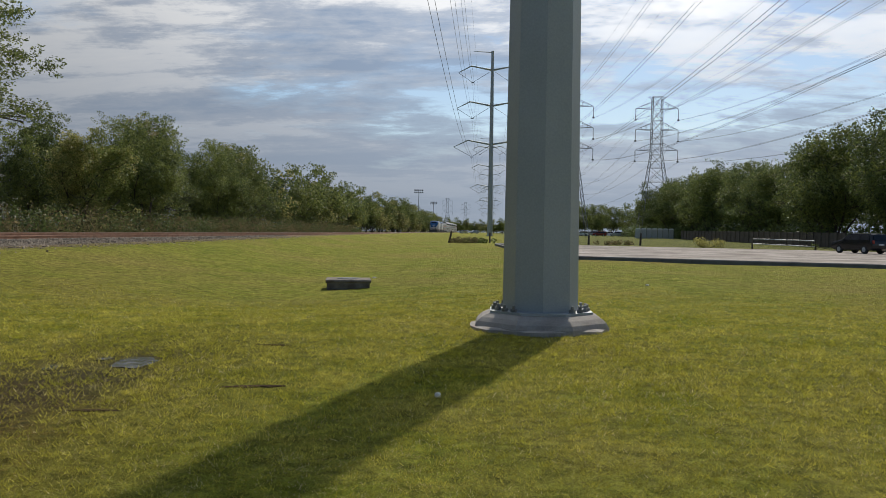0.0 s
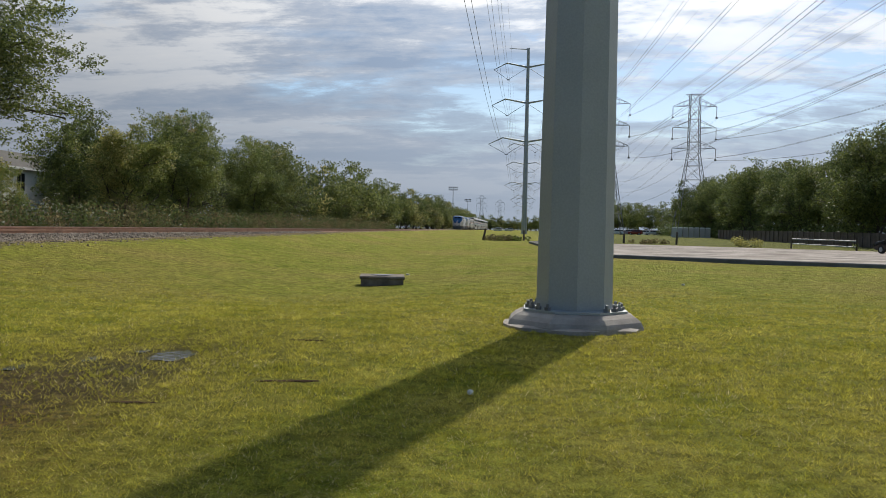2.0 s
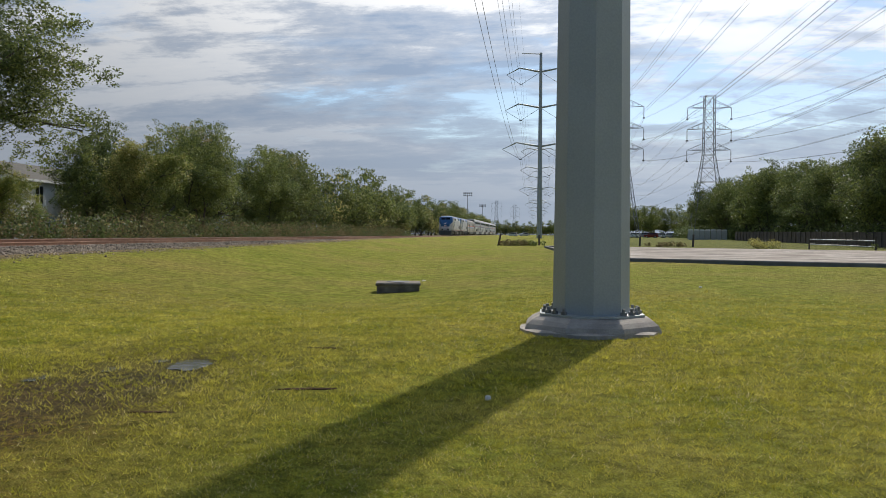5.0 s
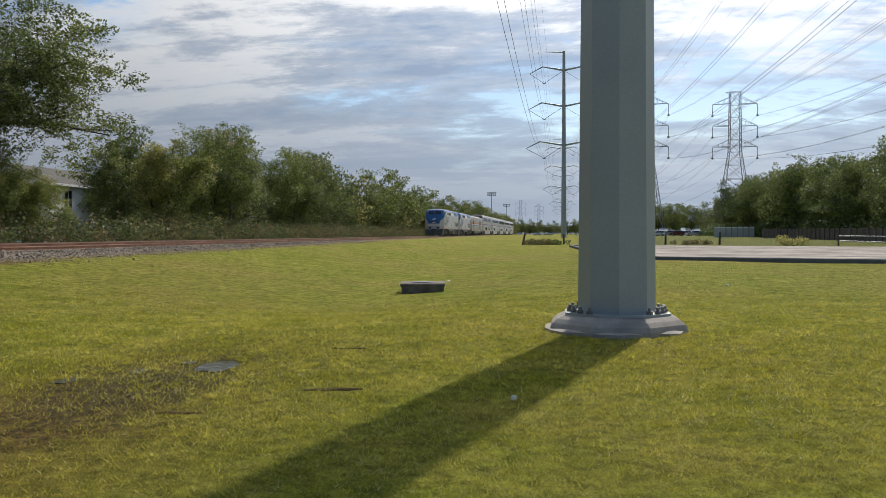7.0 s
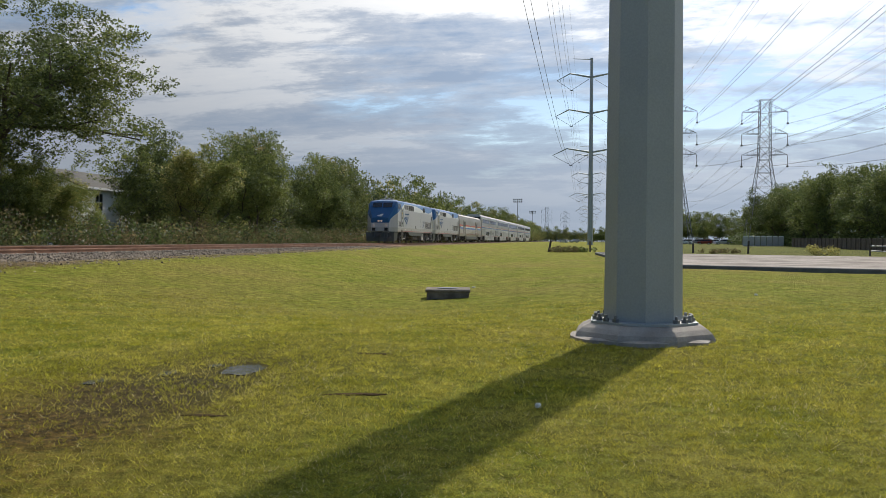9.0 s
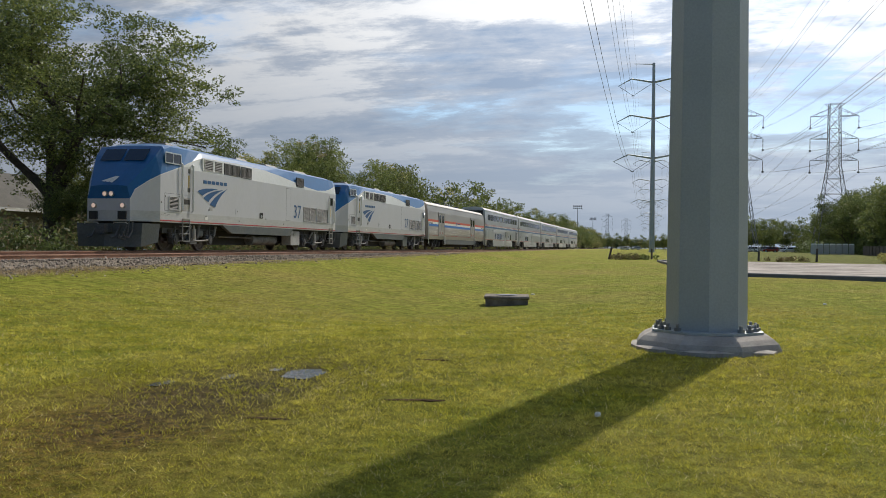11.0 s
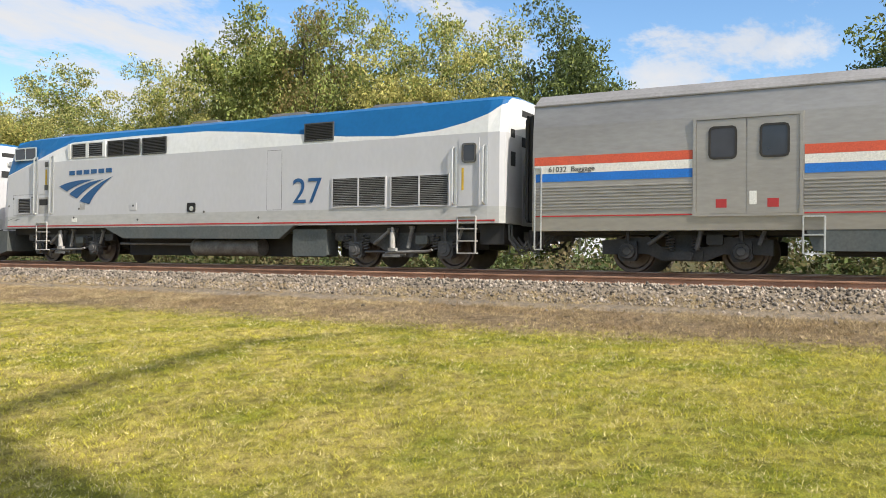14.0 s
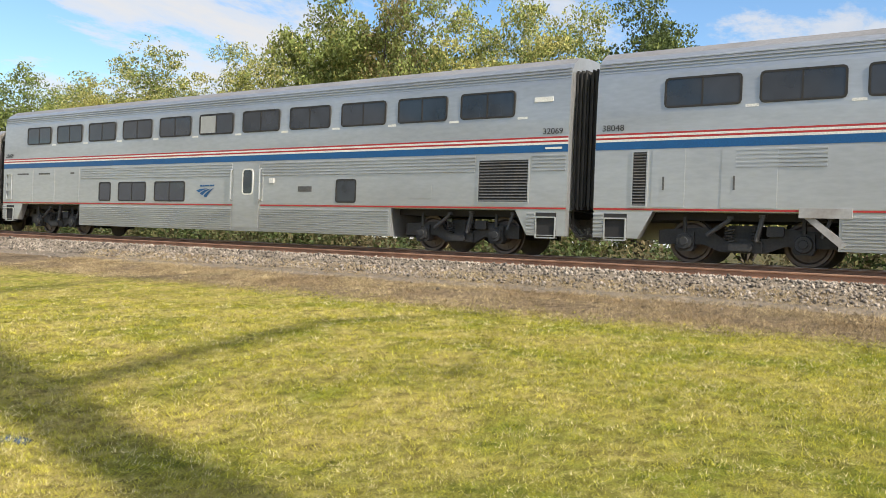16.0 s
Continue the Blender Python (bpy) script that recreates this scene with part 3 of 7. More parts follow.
def build_trees():
    rng = np.random.default_rng(5)
    M = MAT
    kinds = [
        make_tree(11, 11.5, 4.2, 44000, 0.124, M["leaf_mid"], "dense green broadleaf tree beside the railway", clear=0.03, clumps=90, lump=(0.18, 0.32), mixed=M["leaf_dark"]),
        make_tree(12, 12.0, 4.6, 46000, 0.124, M["leaf_dark"], "dark green spreading tree beside the railway", clear=0.04, clumps=90, lump=(0.18, 0.32), mixed=M["leaf_mid"]),
        make_tree(13, 11.0, 3.9, 44000, 0.120, M["leaf_mid"], "green tree with yellowing autumn leaves by the railway", clear=0.05, clumps=84, lump=(0.18, 0.32), mixed=M["leaf_yellow"]),
        make_tree(14, 12.5, 4.0, 46000, 0.116, M["leaf_yellow"], "thin yellow-green autumn tree beside the railway", clear=0.08, clumps=80, lump=(0.18, 0.32), mixed=M["leaf_mid"], ragged=0.45),
        make_tree(15, 12.0, 4.4, 44000, 0.120, M["leaf_mid"], "tree with browning autumn leaves beside the railway", clear=0.05, clumps=84, lump=(0.18, 0.32), mixed=M["leaf_brown"]),
        # coarser ones for the distance
        make_tree(16, 11.5, 4.6, 8000, 0.27, M["leaf_mid"], "green broadleaf tree in a far tree line", clear=0.02, clumps=40, lump=(0.14, 0.30), mixed=M["leaf_dark"]),
        make_tree(17, 11.0, 4.4, 8000, 0.27, M["leaf_dark"], "dark green tree in a far tree line", clear=0.02, clumps=56, lump=(0.13, 0.28), mixed=M["leaf_yellow"]),
    ]
    for k in kinds:
        tagged(k, group="trees behind the railway")
    # behind the track: kind, metres across, metres along, size
    row = [(0, 31, 94, 1.0), (4, 36, 86, 1.15), (1, 33, 80, 1.02), (0, 30, 72, 1.0), (2, 31, 64, 0.92), (1, 37, 68, 0.9), (0, 31, 101, 1.02), (3, 36, 112, 1.05), (1, 33, 108, 1.0), (2, 38, 54, 0.5), (0, 38, 52.5, 0.62), (2, 33, 49.1, 0.56), (0, 33.5, 45.0, 0.64),
           (3, 37, 27, 1.05), (3, 36, 22.5, 1.2), (3, 35, 18, 1.20), (3, 33, 13.2, 0.98), (2, 33, 7.6, 1.38), (2, 32.5, 3.6, 1.26), (1, 34.5, 1.4, 1.0, 0.9), (1, 34, -1.0, 0.78, 0.9), (0, 38, 9, 1.1), (2, 39, 14, 1.1),
           (1, 37, -14.2, 1.12, 0.80), (3, 37, -18.6, 1.10, 0.86), (3, 37, -22.6, 1.14, 0.86), (4, 37, -27.6, 1.40, 0.72), (2, 37, -32.0, 1.58, 0.74), (3, 39, -36.5, 1.08, 0.85), (3, 37, -40.4, 1.08, 0.9), (2, 40, -45.5, 1.10), (0, 36, -25.2, 0.70), (2, 36, -20.4, 0.80), (3, 36, -30, 0.85), (3, 35.5, -34.5, 0.8), (0, 35, -16.5, 0.7), (3, 36, -38, 0.82), (2, 36.5, -43, 0.85), (3, 37, -47.5, 0.9), (2, 38, -52, 0.95), (3, 38, -59, 1.0),
           (3, 40, -55, 1.25), (2, 41, -63, 1.3), (0, 40, -72, 1.35), (0, 39, -6, 0.66)]
    row += [(5 + k % 2, 32 + float(rng.uniform(-1.5, 2.5)), 117 + k * 8.5, float(rng.uniform(0.92, 1.12))) for k in range(26)]
    row += [(5 + k % 2, 46 + float(rng.uniform(-3, 3)), y, float(rng.uniform(0.85, 1.0))) for k, y in enumerate(list(range(84, 140, 8)) + list(range(-120, 32, 9)))]
    row += [(5 + k % 2, 38 + float(rng.uniform(-3, 3)), -76 - k * 8, float(rng.uniform(0.9, 1.1))) for k in range(7)]
    row += [(5 + k % 2, 34 + float(rng.uniform(-2, 3)) + 0.15 * k, 336 + k * 12, float(rng.uniform(0.95, 1.25))) for k in range(26)]
    used = set()
    for i, x, y, size, *wide in row:
        turn = float(rng.uniform(0, 360))
        if i in used:
            again(kinds[i], -x, y, turn, size, *wide)
        else:
            place(kinds[i], -x, y, turn, size, *wide)
            used.add(i)
    big = make_tree(21, 19.5, 10.2, 125000, 0.125, M["leaf_dark"], "tall spreading dark oak behind the railway", 0.5, 0.22, 118, mixed=M["leaf_mid"], ragged=0.28, lump=(0.09, 0.18))
    place(big, -35.5, 44.6, 40, 0.89, 1.27)
    tall = make_tree(31, 17.0, 6.0, 17000, 0.25, M["leaf_dark"], "tall dark green tree at the edge of a wood", 0.3, 0.04, 80, ragged=0.32, lump=(0.15, 0.32), mixed=M["leaf_mid"])
    tall2 = make_tree(32, 16.0, 5.5, 17000, 0.25, M["leaf_mid"], "tall green tree at the edge of a wood", 0.3, 0.03, 80, ragged=0.32, lump=(0.15, 0.32), mixed=M["leaf_dark"])
    first = {id(tall), id(tall2)}
    for k in range(34):
        t = (tall, tall2)[k % 2]
        y = 78 + k * 5.4
        x = 49 + float(rng.uniform(-2.5, 3)) + (6 if k % 3 == 0 else 0)
        size = float(rng.uniform(0.88, 1.10))
        tagged(t, group="trees along the lot")
        if id(t) in first:
            first.discard(id(t))
            place(t, x, y, float(rng.uniform(0, 360)), size)
        else:
            again(t, x, y, float(rng.uniform(0, 360)), size)
    for k in range(20):
        again((tall2, kinds[5])[k % 2], 12 + k * 3.2 + float(rng.uniform(-3, 3)), 330 + float(rng.uniform(-25, 25)), float(rng.uniform(0, 360)), float(rng.uniform(0.75, 1.0)) * (1 if k % 2 == 0 else 1.3))
    for k in range(30):
        again(kinds[5 + k % 2], -34 + k * 2.4 + float(rng.uniform(-1, 1)), 640 + float(rng.uniform(-40, 40)), 40.0 * k, float(rng.uniform(0.65, 1.1)))


build_trees()


# ---- power line ----
def monopole_shape():
    s = Shape()
    rings = []
    for z, r in ((0.255, 0.647), (5.7, 0.602), (10, 0.57), (20, 0.49), (30, 0.42), (43.8, 0.32)):
        rings.append([(r * math.cos(radians(45 * i)), r * math.sin(radians(45 * i)), z) for i in range(8)])
    s.loft(rings)
    return s


MAT["dark_steel"] = material("dark_weathered_steel", (0.11, 0.115, 0.12), 0.6, 0.4, (0.07, 0.07, 0.075), 3, 0.7)
MAT["bolt_steel"] = material("weathered_bolt_steel", (0.26, 0.27, 0.28), 0.45, 0.6, (0.12, 0.12, 0.12), 9, 0.8)
MAT["lattice"] = material("galvanised_lattice", (0.20, 0.215, 0.23), 0.6, 0.4, (0.15, 0.16, 0.17), 0.5, 0.7)


def cable(x, z, span, y0, spans, sag, r=0.02):
    """One conductor over several spans."""
    s = Shape()
    pts = []
    for k in range(spans):
        for i in range(12):
            t = i / 12
            pts.append((x, y0 + (k + t) * span, z + float(ground_z(1, max(0.0, y0 + (k + t) * span))) * 0.8 - 4 * sag * t * (1 - t)))
    pts.append((x, y0 + spans * span, z + 0.7))
    rings = [[(px + r * math.cos(a), py, pz + r * math.sin(a)) for a in (0, 2.1, 4.2)] for px, py, pz in pts]
    s.loft(rings)
    return tagged(part("power_cable", s, MAT["dark_steel"]), "thin dark overhead conductor strung between the towers", "cable", "overhead cables")


def build_monopole():
    root = new("power_pole")
    part("shaft", monopole_shape(), MAT["steel_pole"], root, "grey-green tapered eight-sided steel shaft")
    for z, reach in ((21.9, 8.9), (31.0, 8.3), (39.4, 8.0)):
        for side in (-1, 1):
            s = Shape()
            pts = [(side * 0.3, 0, z), (side * reach * 0.62, 0, z + 0.9), (side * reach, 0, z - 0.7)]
            for a, b, r0, r1 in ((pts[0], pts[1], 0.24, 0.15), (pts[1], pts[2], 0.15, 0.07)):
                s.tube(a, b, r0, r1, 8)
            part("arm", s, MAT["steel_pole"], root, "tapered steel cross arm")
            v = Shape()
            v.path([(side * (reach - 0.1), 0, z - 0.75), (side * 4.6, 0, z - 3.0), (side * 0.5, 0, z - 0.4)], 0.05, 5)
            v.box(side * 4.6 - 0.35, side * 4.6 + 0.35, -0.06, 0.06, z - 3.12, z - 2.98)
            part("insulator_string", v, MAT["dark_steel"], root, "dark V-shaped insulator string")
    s = Shape()
    s.tube((0.1, 0, 43.5), (-4.4, 0, 43.75), 0.13, 0.06, 8)
    part("top_arm", s, MAT["steel_pole"], root, "short arm for the ground wire")
    return tagged(root, "grey-green steel power pole with three pairs of cross arms", "power pole", "poles of the power line")


def build_power_line():
    first = build_monopole()
    first.matrix_basis = pose(0.93, 14.6, 0)
    pad = Shape()
    rings = []
    for z, r in ((-0.2, 1.21), (0.05, 1.20), (0.12, 1.165), (0.19, 1.08), (0.235, 0.985), (0.25, 0.95)):
        rings.append([(r * math.cos(radians(22.5 + 45 * i)), r * math.sin(radians(22.5 + 45 * i)), z) for i in range(8)])
    pad.loft(rings)
    p = tagged(part("concrete_footing", pad, MAT["concrete"]), "weathered eight-sided concrete footing under the steel pole", "footing")
    p.matrix_basis = pose(0.93, 14.6, 0)
    plate = Shape()
    plate.prism([(0.93 * math.cos(radians(22.5 + 45 * i)), 0.93 * math.sin(radians(22.5 + 45 * i))) for i in range(8)], 0.25, 0.285, axis="z")
    part("base_plate", plate, MAT["steel_pole"], first, "pale steel base plate").matrix_basis = pose(0, 0, 0.004)
    for k in range(16):
        a = radians((-52 if k < 8 else 128) + (k % 8) * 15)
        b = Shape()
        x, y = 0.79 * math.cos(a), 0.79 * math.sin(a)
        b.tube((x, y, 0.28), (x, y, 0.40), 0.028, 0.028, 6)
        b.tube((x, y, 0.29), (x, y, 0.345), 0.055, 0.055, 6)
        part("anchor_bolt", b, MAT["bolt_steel"], first)
    rim = Shape()
    rg = np.random.default_rng(3)
    pts = [(1.16 + float(rg.uniform(-0.04, 0.16))) for i in range(24)]
    rim.loft([[(r * k * math.cos(i * math.tau / 24), r * k * math.sin(i * math.tau / 24), z) for i, r in enumerate(pts)] for k, z in ((1.0, -0.1), (1.0, 0.035), (0.9, 0.06), (0.8, 0.06))])
    tagged(part("concrete_spill", rim, MAT["concrete"]), "rough pale concrete spill round the pole footing", "concrete").matrix_basis = pose(0.93, 14.6, -0.01)
    for k in (-1, 1, 2, 3, 4, 5):
        y = 14.6 + 186 * k
        copy_thing(first, pose(0.93 - 0.35 * min(abs(k), 1), y, float(ground_z(0.9, y)) - 0.25))
    # conductors, sagging from pole to pole
    for side in (-1, 1):
        for z in (18.8, 27.9, 36.3):
            for twin in (-0.23, 0.23):
                cable(0.75 + side * 4.6 + twin, z, 186.0, 14.6 - 186, 6, 3.6)
    cable(-3.4, 43.7, 186.0, 14.6 - 186, 6, 3.0, 0.014)


build_power_line()


# ---- lattice towers ----
def lattice_tower():
    root = new("lattice_tower")
    half = lambda z: float(np.interp(z, [0, 24.2, 41.2], [5.0, 1.6, 1.35]))
    corner = lambda z: [(a * half(z), b * half(z), z) for a, b in ((1, 1), (1, -1), (-1, -1), (-1, 1))]
    levels = [0, 6.2, 11.6, 16.4, 20.5, 24.2, 27.5, 30.8, 34.2, 37.6, 41.2]
    for k in range(4):
        s = Shape()
        s.path([corner(z)[k] for z in levels], 0.11, 4)
        part("leg", s, MAT["lattice"], root)
    s = Shape()
    for a, b in zip(levels, levels[1:]):
        for k in range(4):
            j = (k + 1) % 4
            s.tube(corner(a)[k], corner(b)[j], 0.06, 0.06, 3)
            s.tube(corner(a)[j], corner(b)[k], 0.06, 0.06, 3)
            s.tube(corner(b)[k], corner(b)[j], 0.06, 0.06, 3)
    part("bracing", s, MAT["lattice"], root, "crossed steel bracing")
    for z in (25.6, 31.6, 37.8):
        for side in (-1, 1):
            s = Shape()
            tip = (side * 6.2, 0, z)
            for yy in (-1, 1):
                s.tube((side * half(z), yy * half(z), z), tip, 0.09, 0.06, 4)
                s.tube((side * half(z), yy * half(z), z + 2.0), tip, 0.07, 0.05, 4)
                for q in (0.35, 0.65):
                    p = Vector((side * half(z), yy * half(z), z)).lerp(Vector(tip), q)
                    r = Vector((side * half(z), yy * half(z), z + 2.0)).lerp(Vector(tip), q)
                    s.tube(p, r, 0.04, 0.04, 3)
            arm = part("cross_arm", s, MAT["lattice"], root)
            i = Shape()
            i.loft([[(side * 6.2 + r * math.cos(k * math.tau / 8), r * math.sin(k * math.tau / 8), z - 0.15 - q * 0.34 - dz) for k in range(8)]
                    for q in range(9) for r, dz in ((0.04, 0.0), (0.14, 0.08), (0.08, 0.26), (0.03, 0.27 if q < 8 else 0.72))])
            part("insulator", i, MAT["dark_steel"], arm, "hanging dark disc insulator")
            i = Shape()
            i.box(side * 6.2 - 0.32, side * 6.2 + 0.32, -0.05, 0.05, z - 3.48, z - 3.10)
            part("yoke", i, MAT["dark_steel"], arm)
    t = Shape()
    t.tube((-2.6, 0, 41.2), (2.6, 0, 41.2), 0.09, 0.09, 4)
    for a in (-2.6, 2.6):
        t.tube((a, 0, 41.2), (a * 0.5, 0, 40.2), 0.06, 0.06, 4)
    part("top_bar", t, MAT["lattice"], root)
    return tagged(root, "grey steel lattice pylon with three pairs of arms", "pylon", "pylons of the lines")


def build_pylons():
    a = lattice_tower()
    a.matrix_basis = pose(49.2, 252, float(ground_z(49, 252)))
    copy_thing(a, pose(24.0, 248, float(ground_z(24, 248))))
    for x, y in ((49.0, 560), (24.0, 556), (-48, 1010), (-30, 1150), (49.2, -56), (24.0, -60)):
        copy_thing(a, pose(x, y, float(ground_z(x, y))))
    for x in (49.2, 24.0):
        y0 = 252 - 308 if x > 40 else 248 - 308
        for side in (-1, 1):
            for z in (22.4, 28.4, 34.6):
                cable(x + side * 6.2 - 0.2, z, 308.0, y0, 2, 7.0, 0.022)
                cable(x + side * 6.2 + 0.25, z, 308.0, y0, 2, 7.0, 0.022)
            cable(x + side * 2.6, 41.2, 308.0, y0, 2, 5.5, 0.014)


build_pylons()


# ---- lot, kerb and what stands round it ----
MAT.update({
    "lot": material("bleached_concrete_paving", (0.34, 0.30, 0.265), 0.9, 0, (0.115, 0.088, 0.066), 0.55, 1.0, 3.0, 0.35, 0.3, 20, stretch=(0.45, 1, 1)),
    # kerb concrete darkened: the shade on its near face is in the colour
    "kerb": material("shade_darkened_kerb_concrete", (0.16, 0.16, 0.155), 0.9, 0, (0.09, 0.09, 0.085), 1.5, 0.8),
    "car_black": material("black_car_paint", (0.012, 0.014, 0.018), 0.18, 0.2, (0.018, 0.02, 0.024), 2, 0.4),
    "car_white": material("white_car_paint", (0.70, 0.70, 0.70), 0.2, 0.0, (0.64, 0.64, 0.64), 2, 0.4),
    "car_silver": material("silver_car_paint", (0.40, 0.42, 0.44), 0.25, 0.5, (0.36, 0.38, 0.40), 2, 0.4),
    "car_red": material("dark_red_car_paint", (0.18, 0.025, 0.02), 0.2, 0.1, (0.15, 0.02, 0.02), 2, 0.4),
    "tyre": material("tyre_rubber", (0.02, 0.02, 0.02), 0.85),
    "tail": material("red_lamp_glass", (0.30, 0.012, 0.01), 0.15),
    "wood": material("grey_fence_wood", (0.115, 0.095, 0.075), 0.9, 0, (0.07, 0.058, 0.047), 1.5, 0.8, 15, 0.2, 0.4, 30, per_object=0.2, stretch=(1, 1, 0.2)),
    "cabin": material("pale_grey_plastic", (0.48, 0.48, 0.46), 0.5, 0, (0.40, 0.40, 0.38), 1.5, 0.5),
    "siding": material("white_siding", (0.82, 0.82, 0.79), 0.7, 0, (0.75, 0.74, 0.71), 1.0, 0.7),
    "tan_siding": material("tan_siding", (0.42, 0.36, 0.25), 0.75, 0, (0.36, 0.30, 0.21), 1.0, 0.7),
    "shingle": material("dark_roof_shingles", (0.085, 0.078, 0.066), 0.9, 0, (0.055, 0.052, 0.045), 2.0, 0.8, 14, 0.25, 0.4, 20),
    "water": material("puddle_water", (0.020, 0.018, 0.014), 0.03, 0.0, (0.022, 0.02, 0.016), 2, 0.3, bump=0.15, bump_scale=9, spec=1.0),
    "litter": material("white_litter", (0.75, 0.75, 0.73), 0.6),
    "dirt": material("bare_dirt", (0.085, 0.058, 0.032), 1.0, 0, (0.045, 0.030, 0.018), 8, 0.8, 40, 0.3, 0.6, 40, spec=0.03),
})


def flat(name, outline, lift, mat_, label, category, thick=0.12, kind="structure"):
    """A level slab laid on the ground inside an outline."""
    bm = bmesh.new()
    vs = [bm.verts.new((x, y, float(ground_z(x, y)) + lift)) for x, y in outline]
    top = bm.faces.new(vs)
    bmesh.ops.triangulate(bm, faces=[top])
    r = bmesh.ops.extrude_face_region(bm, geom=bm.faces[:])
    for v in r["geom"]:
        if isinstance(v, bmesh.types.BMVert):
            v.co.z -= thick
    bmesh.ops.recalc_face_normals(bm, faces=bm.faces)
    me = bpy.data.meshes.new(name)
    bm.to_mesh(me)
    bm.free()
    me.materials.append(mat_)
    return tagged(new(name, me), label, category, kind=kind)


LOT = [(5.0, 49.0), (9.0, 47.3), (20.0, 43.3), (34, 37.5), (60, 27), (76, 60), (33, 84), (20, 89), (9.5, 92), (3.5, 92), (0.9, 86), (1.6, 75), (3.0, 62)]


def build_lot():
    flat("car_park", LOT, 0.07, MAT["lot"], "bleached patchy concrete car park beside the lawn", "car park")
    edge = [LOT[i] for i in (9, 10, 11, 12, 0, 1, 2, 3, 4)]
    for a, b in zip(edge, edge[1:]):
        d = Vector((b[0] - a[0], b[1] - a[1], 0)).normalized()
        n = Vector((-d.y, d.x, 0)) * 0.14
        s = Shape()
        rings = []
        for q in (a, b):
            z = float(ground_z(*q))
            rings.append([(q[0] + n.x, q[1] + n.y, z - 0.15), (q[0] + n.x, q[1] + n.y, z + 0.17), (q[0] + n.x * 0.5, q[1] + n.y * 0.5, z + 0.21), (q[0] - n.x * 0.7, q[1] - n.y * 0.7, z + 0.21), (q[0] - n.x, q[1] - n.y, z + 0.17), (q[0] - n.x, q[1] - n.y, z - 0.15)])
        s.loft(rings)
        tagged(part("kerb", s, MAT["kerb"]), "weathered concrete kerb along the car park, coloured dark as in shade", "kerb", "kerb stones of the lot", "structure")


build_lot()


def suv(paint, label):
    """A parked car, about 4.7 m long, its front towards +y."""
    root = new("car")
    s = Shape()
    prof = [(-2.32, 0.45), (-2.36, 0.80), (-2.28, 1.08), (-2.10, 1.62), (-1.85, 1.70), (0.15, 1.70), (0.55, 1.62), (1.15, 1.12), (2.10, 0.98), (2.33, 0.80), (2.34, 0.45), (2.0, 0.28), (-2.0, 0.28)]
    rings = []
    for x, k, dz in ((-0.92, 0.94, 0.0), (-0.90, 1.0, 0.0), (0.0, 1.0, 0.03), (0.90, 1.0, 0.0), (0.92, 0.94, 0.0)):
        rings.append([((x * (0.80 if z > 1.3 else 1.0)), y * k, z + (dz if z > 1.3 else 0)) for y, z in prof])
    s.loft(rings)
    part("body", s, paint, root, "", True)
    for side in (-1, 1):
        for y0, y1, y2, y3 in ((-1.95, -0.95, -0.95, -1.80), (-0.88, 0.12, 0.12, -0.88), (0.18, 0.98, 0.42, 0.18)):
            g = Shape()
            g.add([(side * 0.925, y0, 1.14), (side * 0.925, y1, 1.14), (side * 0.775, y2, 1.60), (side * 0.775, y3, 1.60)], [(0, 1, 2, 3)])
            g.add([(side * 0.90, y0, 1.14), (side * 0.90, y1, 1.14), (side * 0.75, y2, 1.60), (side * 0.75, y3, 1.60)], [(0, 1, 2, 3)])
            part("side_window", g, MAT["pane"], root)
        h = Shape()
        h.box(side * 0.80 - 0.1, side * 0.80 + 0.1, -2.37, -2.25, 0.85, 1.12, 0, 0.02)
        part("tail_lamp", h, MAT["tail"], root, "red tail lamp")
        m = Shape()
        m.box(*sorted((side * 0.93, side * 1.10)), 0.70, 0.85, 1.08, 1.24, 0, 0.02)
        part("mirror", m, paint, root)
        for y in (-1.42, 1.42):
            w = Shape()
            w.tube((side * 0.70, y, 0.34), (side * 0.93, y, 0.34), 0.34, 0.34, 18)
            wh = part("wheel", w, MAT["tyre"], root)
            r = Shape()
            r.tube((side * 0.92, y, 0.34), (side * 0.945, y, 0.34), 0.22, 0.18, 12)
            part("rim", r, MAT["steel_pole"], wh)
    for y0, y1, z0, z1 in ((-2.27, -2.12, 1.14, 1.56), (0.52, 1.14, 1.64, 1.16)):
        g = Shape()
        g.add([(-0.72, y0 - 0.03, z0), (0.72, y0 - 0.03, z0), (0.66, y1 - 0.03, z1), (-0.66, y1 - 0.03, z1)], [(0, 1, 2, 3)])
        part("windscreen" if y0 > 0 else "rear_window", g, MAT["pane"], root)
    p = Shape()
    p.box(-0.26, 0.26, -2.385, -2.35, 0.72, 0.84)
    part("number_plate", p, MAT["litter"], root, "plain white plate")
    return tagged(root, label, "car")


if "pane" not in MAT:
    MAT["pane"] = material("tinted_glass", (0.014, 0.016, 0.020), 0.06, 0.0, (0.020, 0.022, 0.027), 0.7, 0.7, 2, 0.2, spec=0.25)


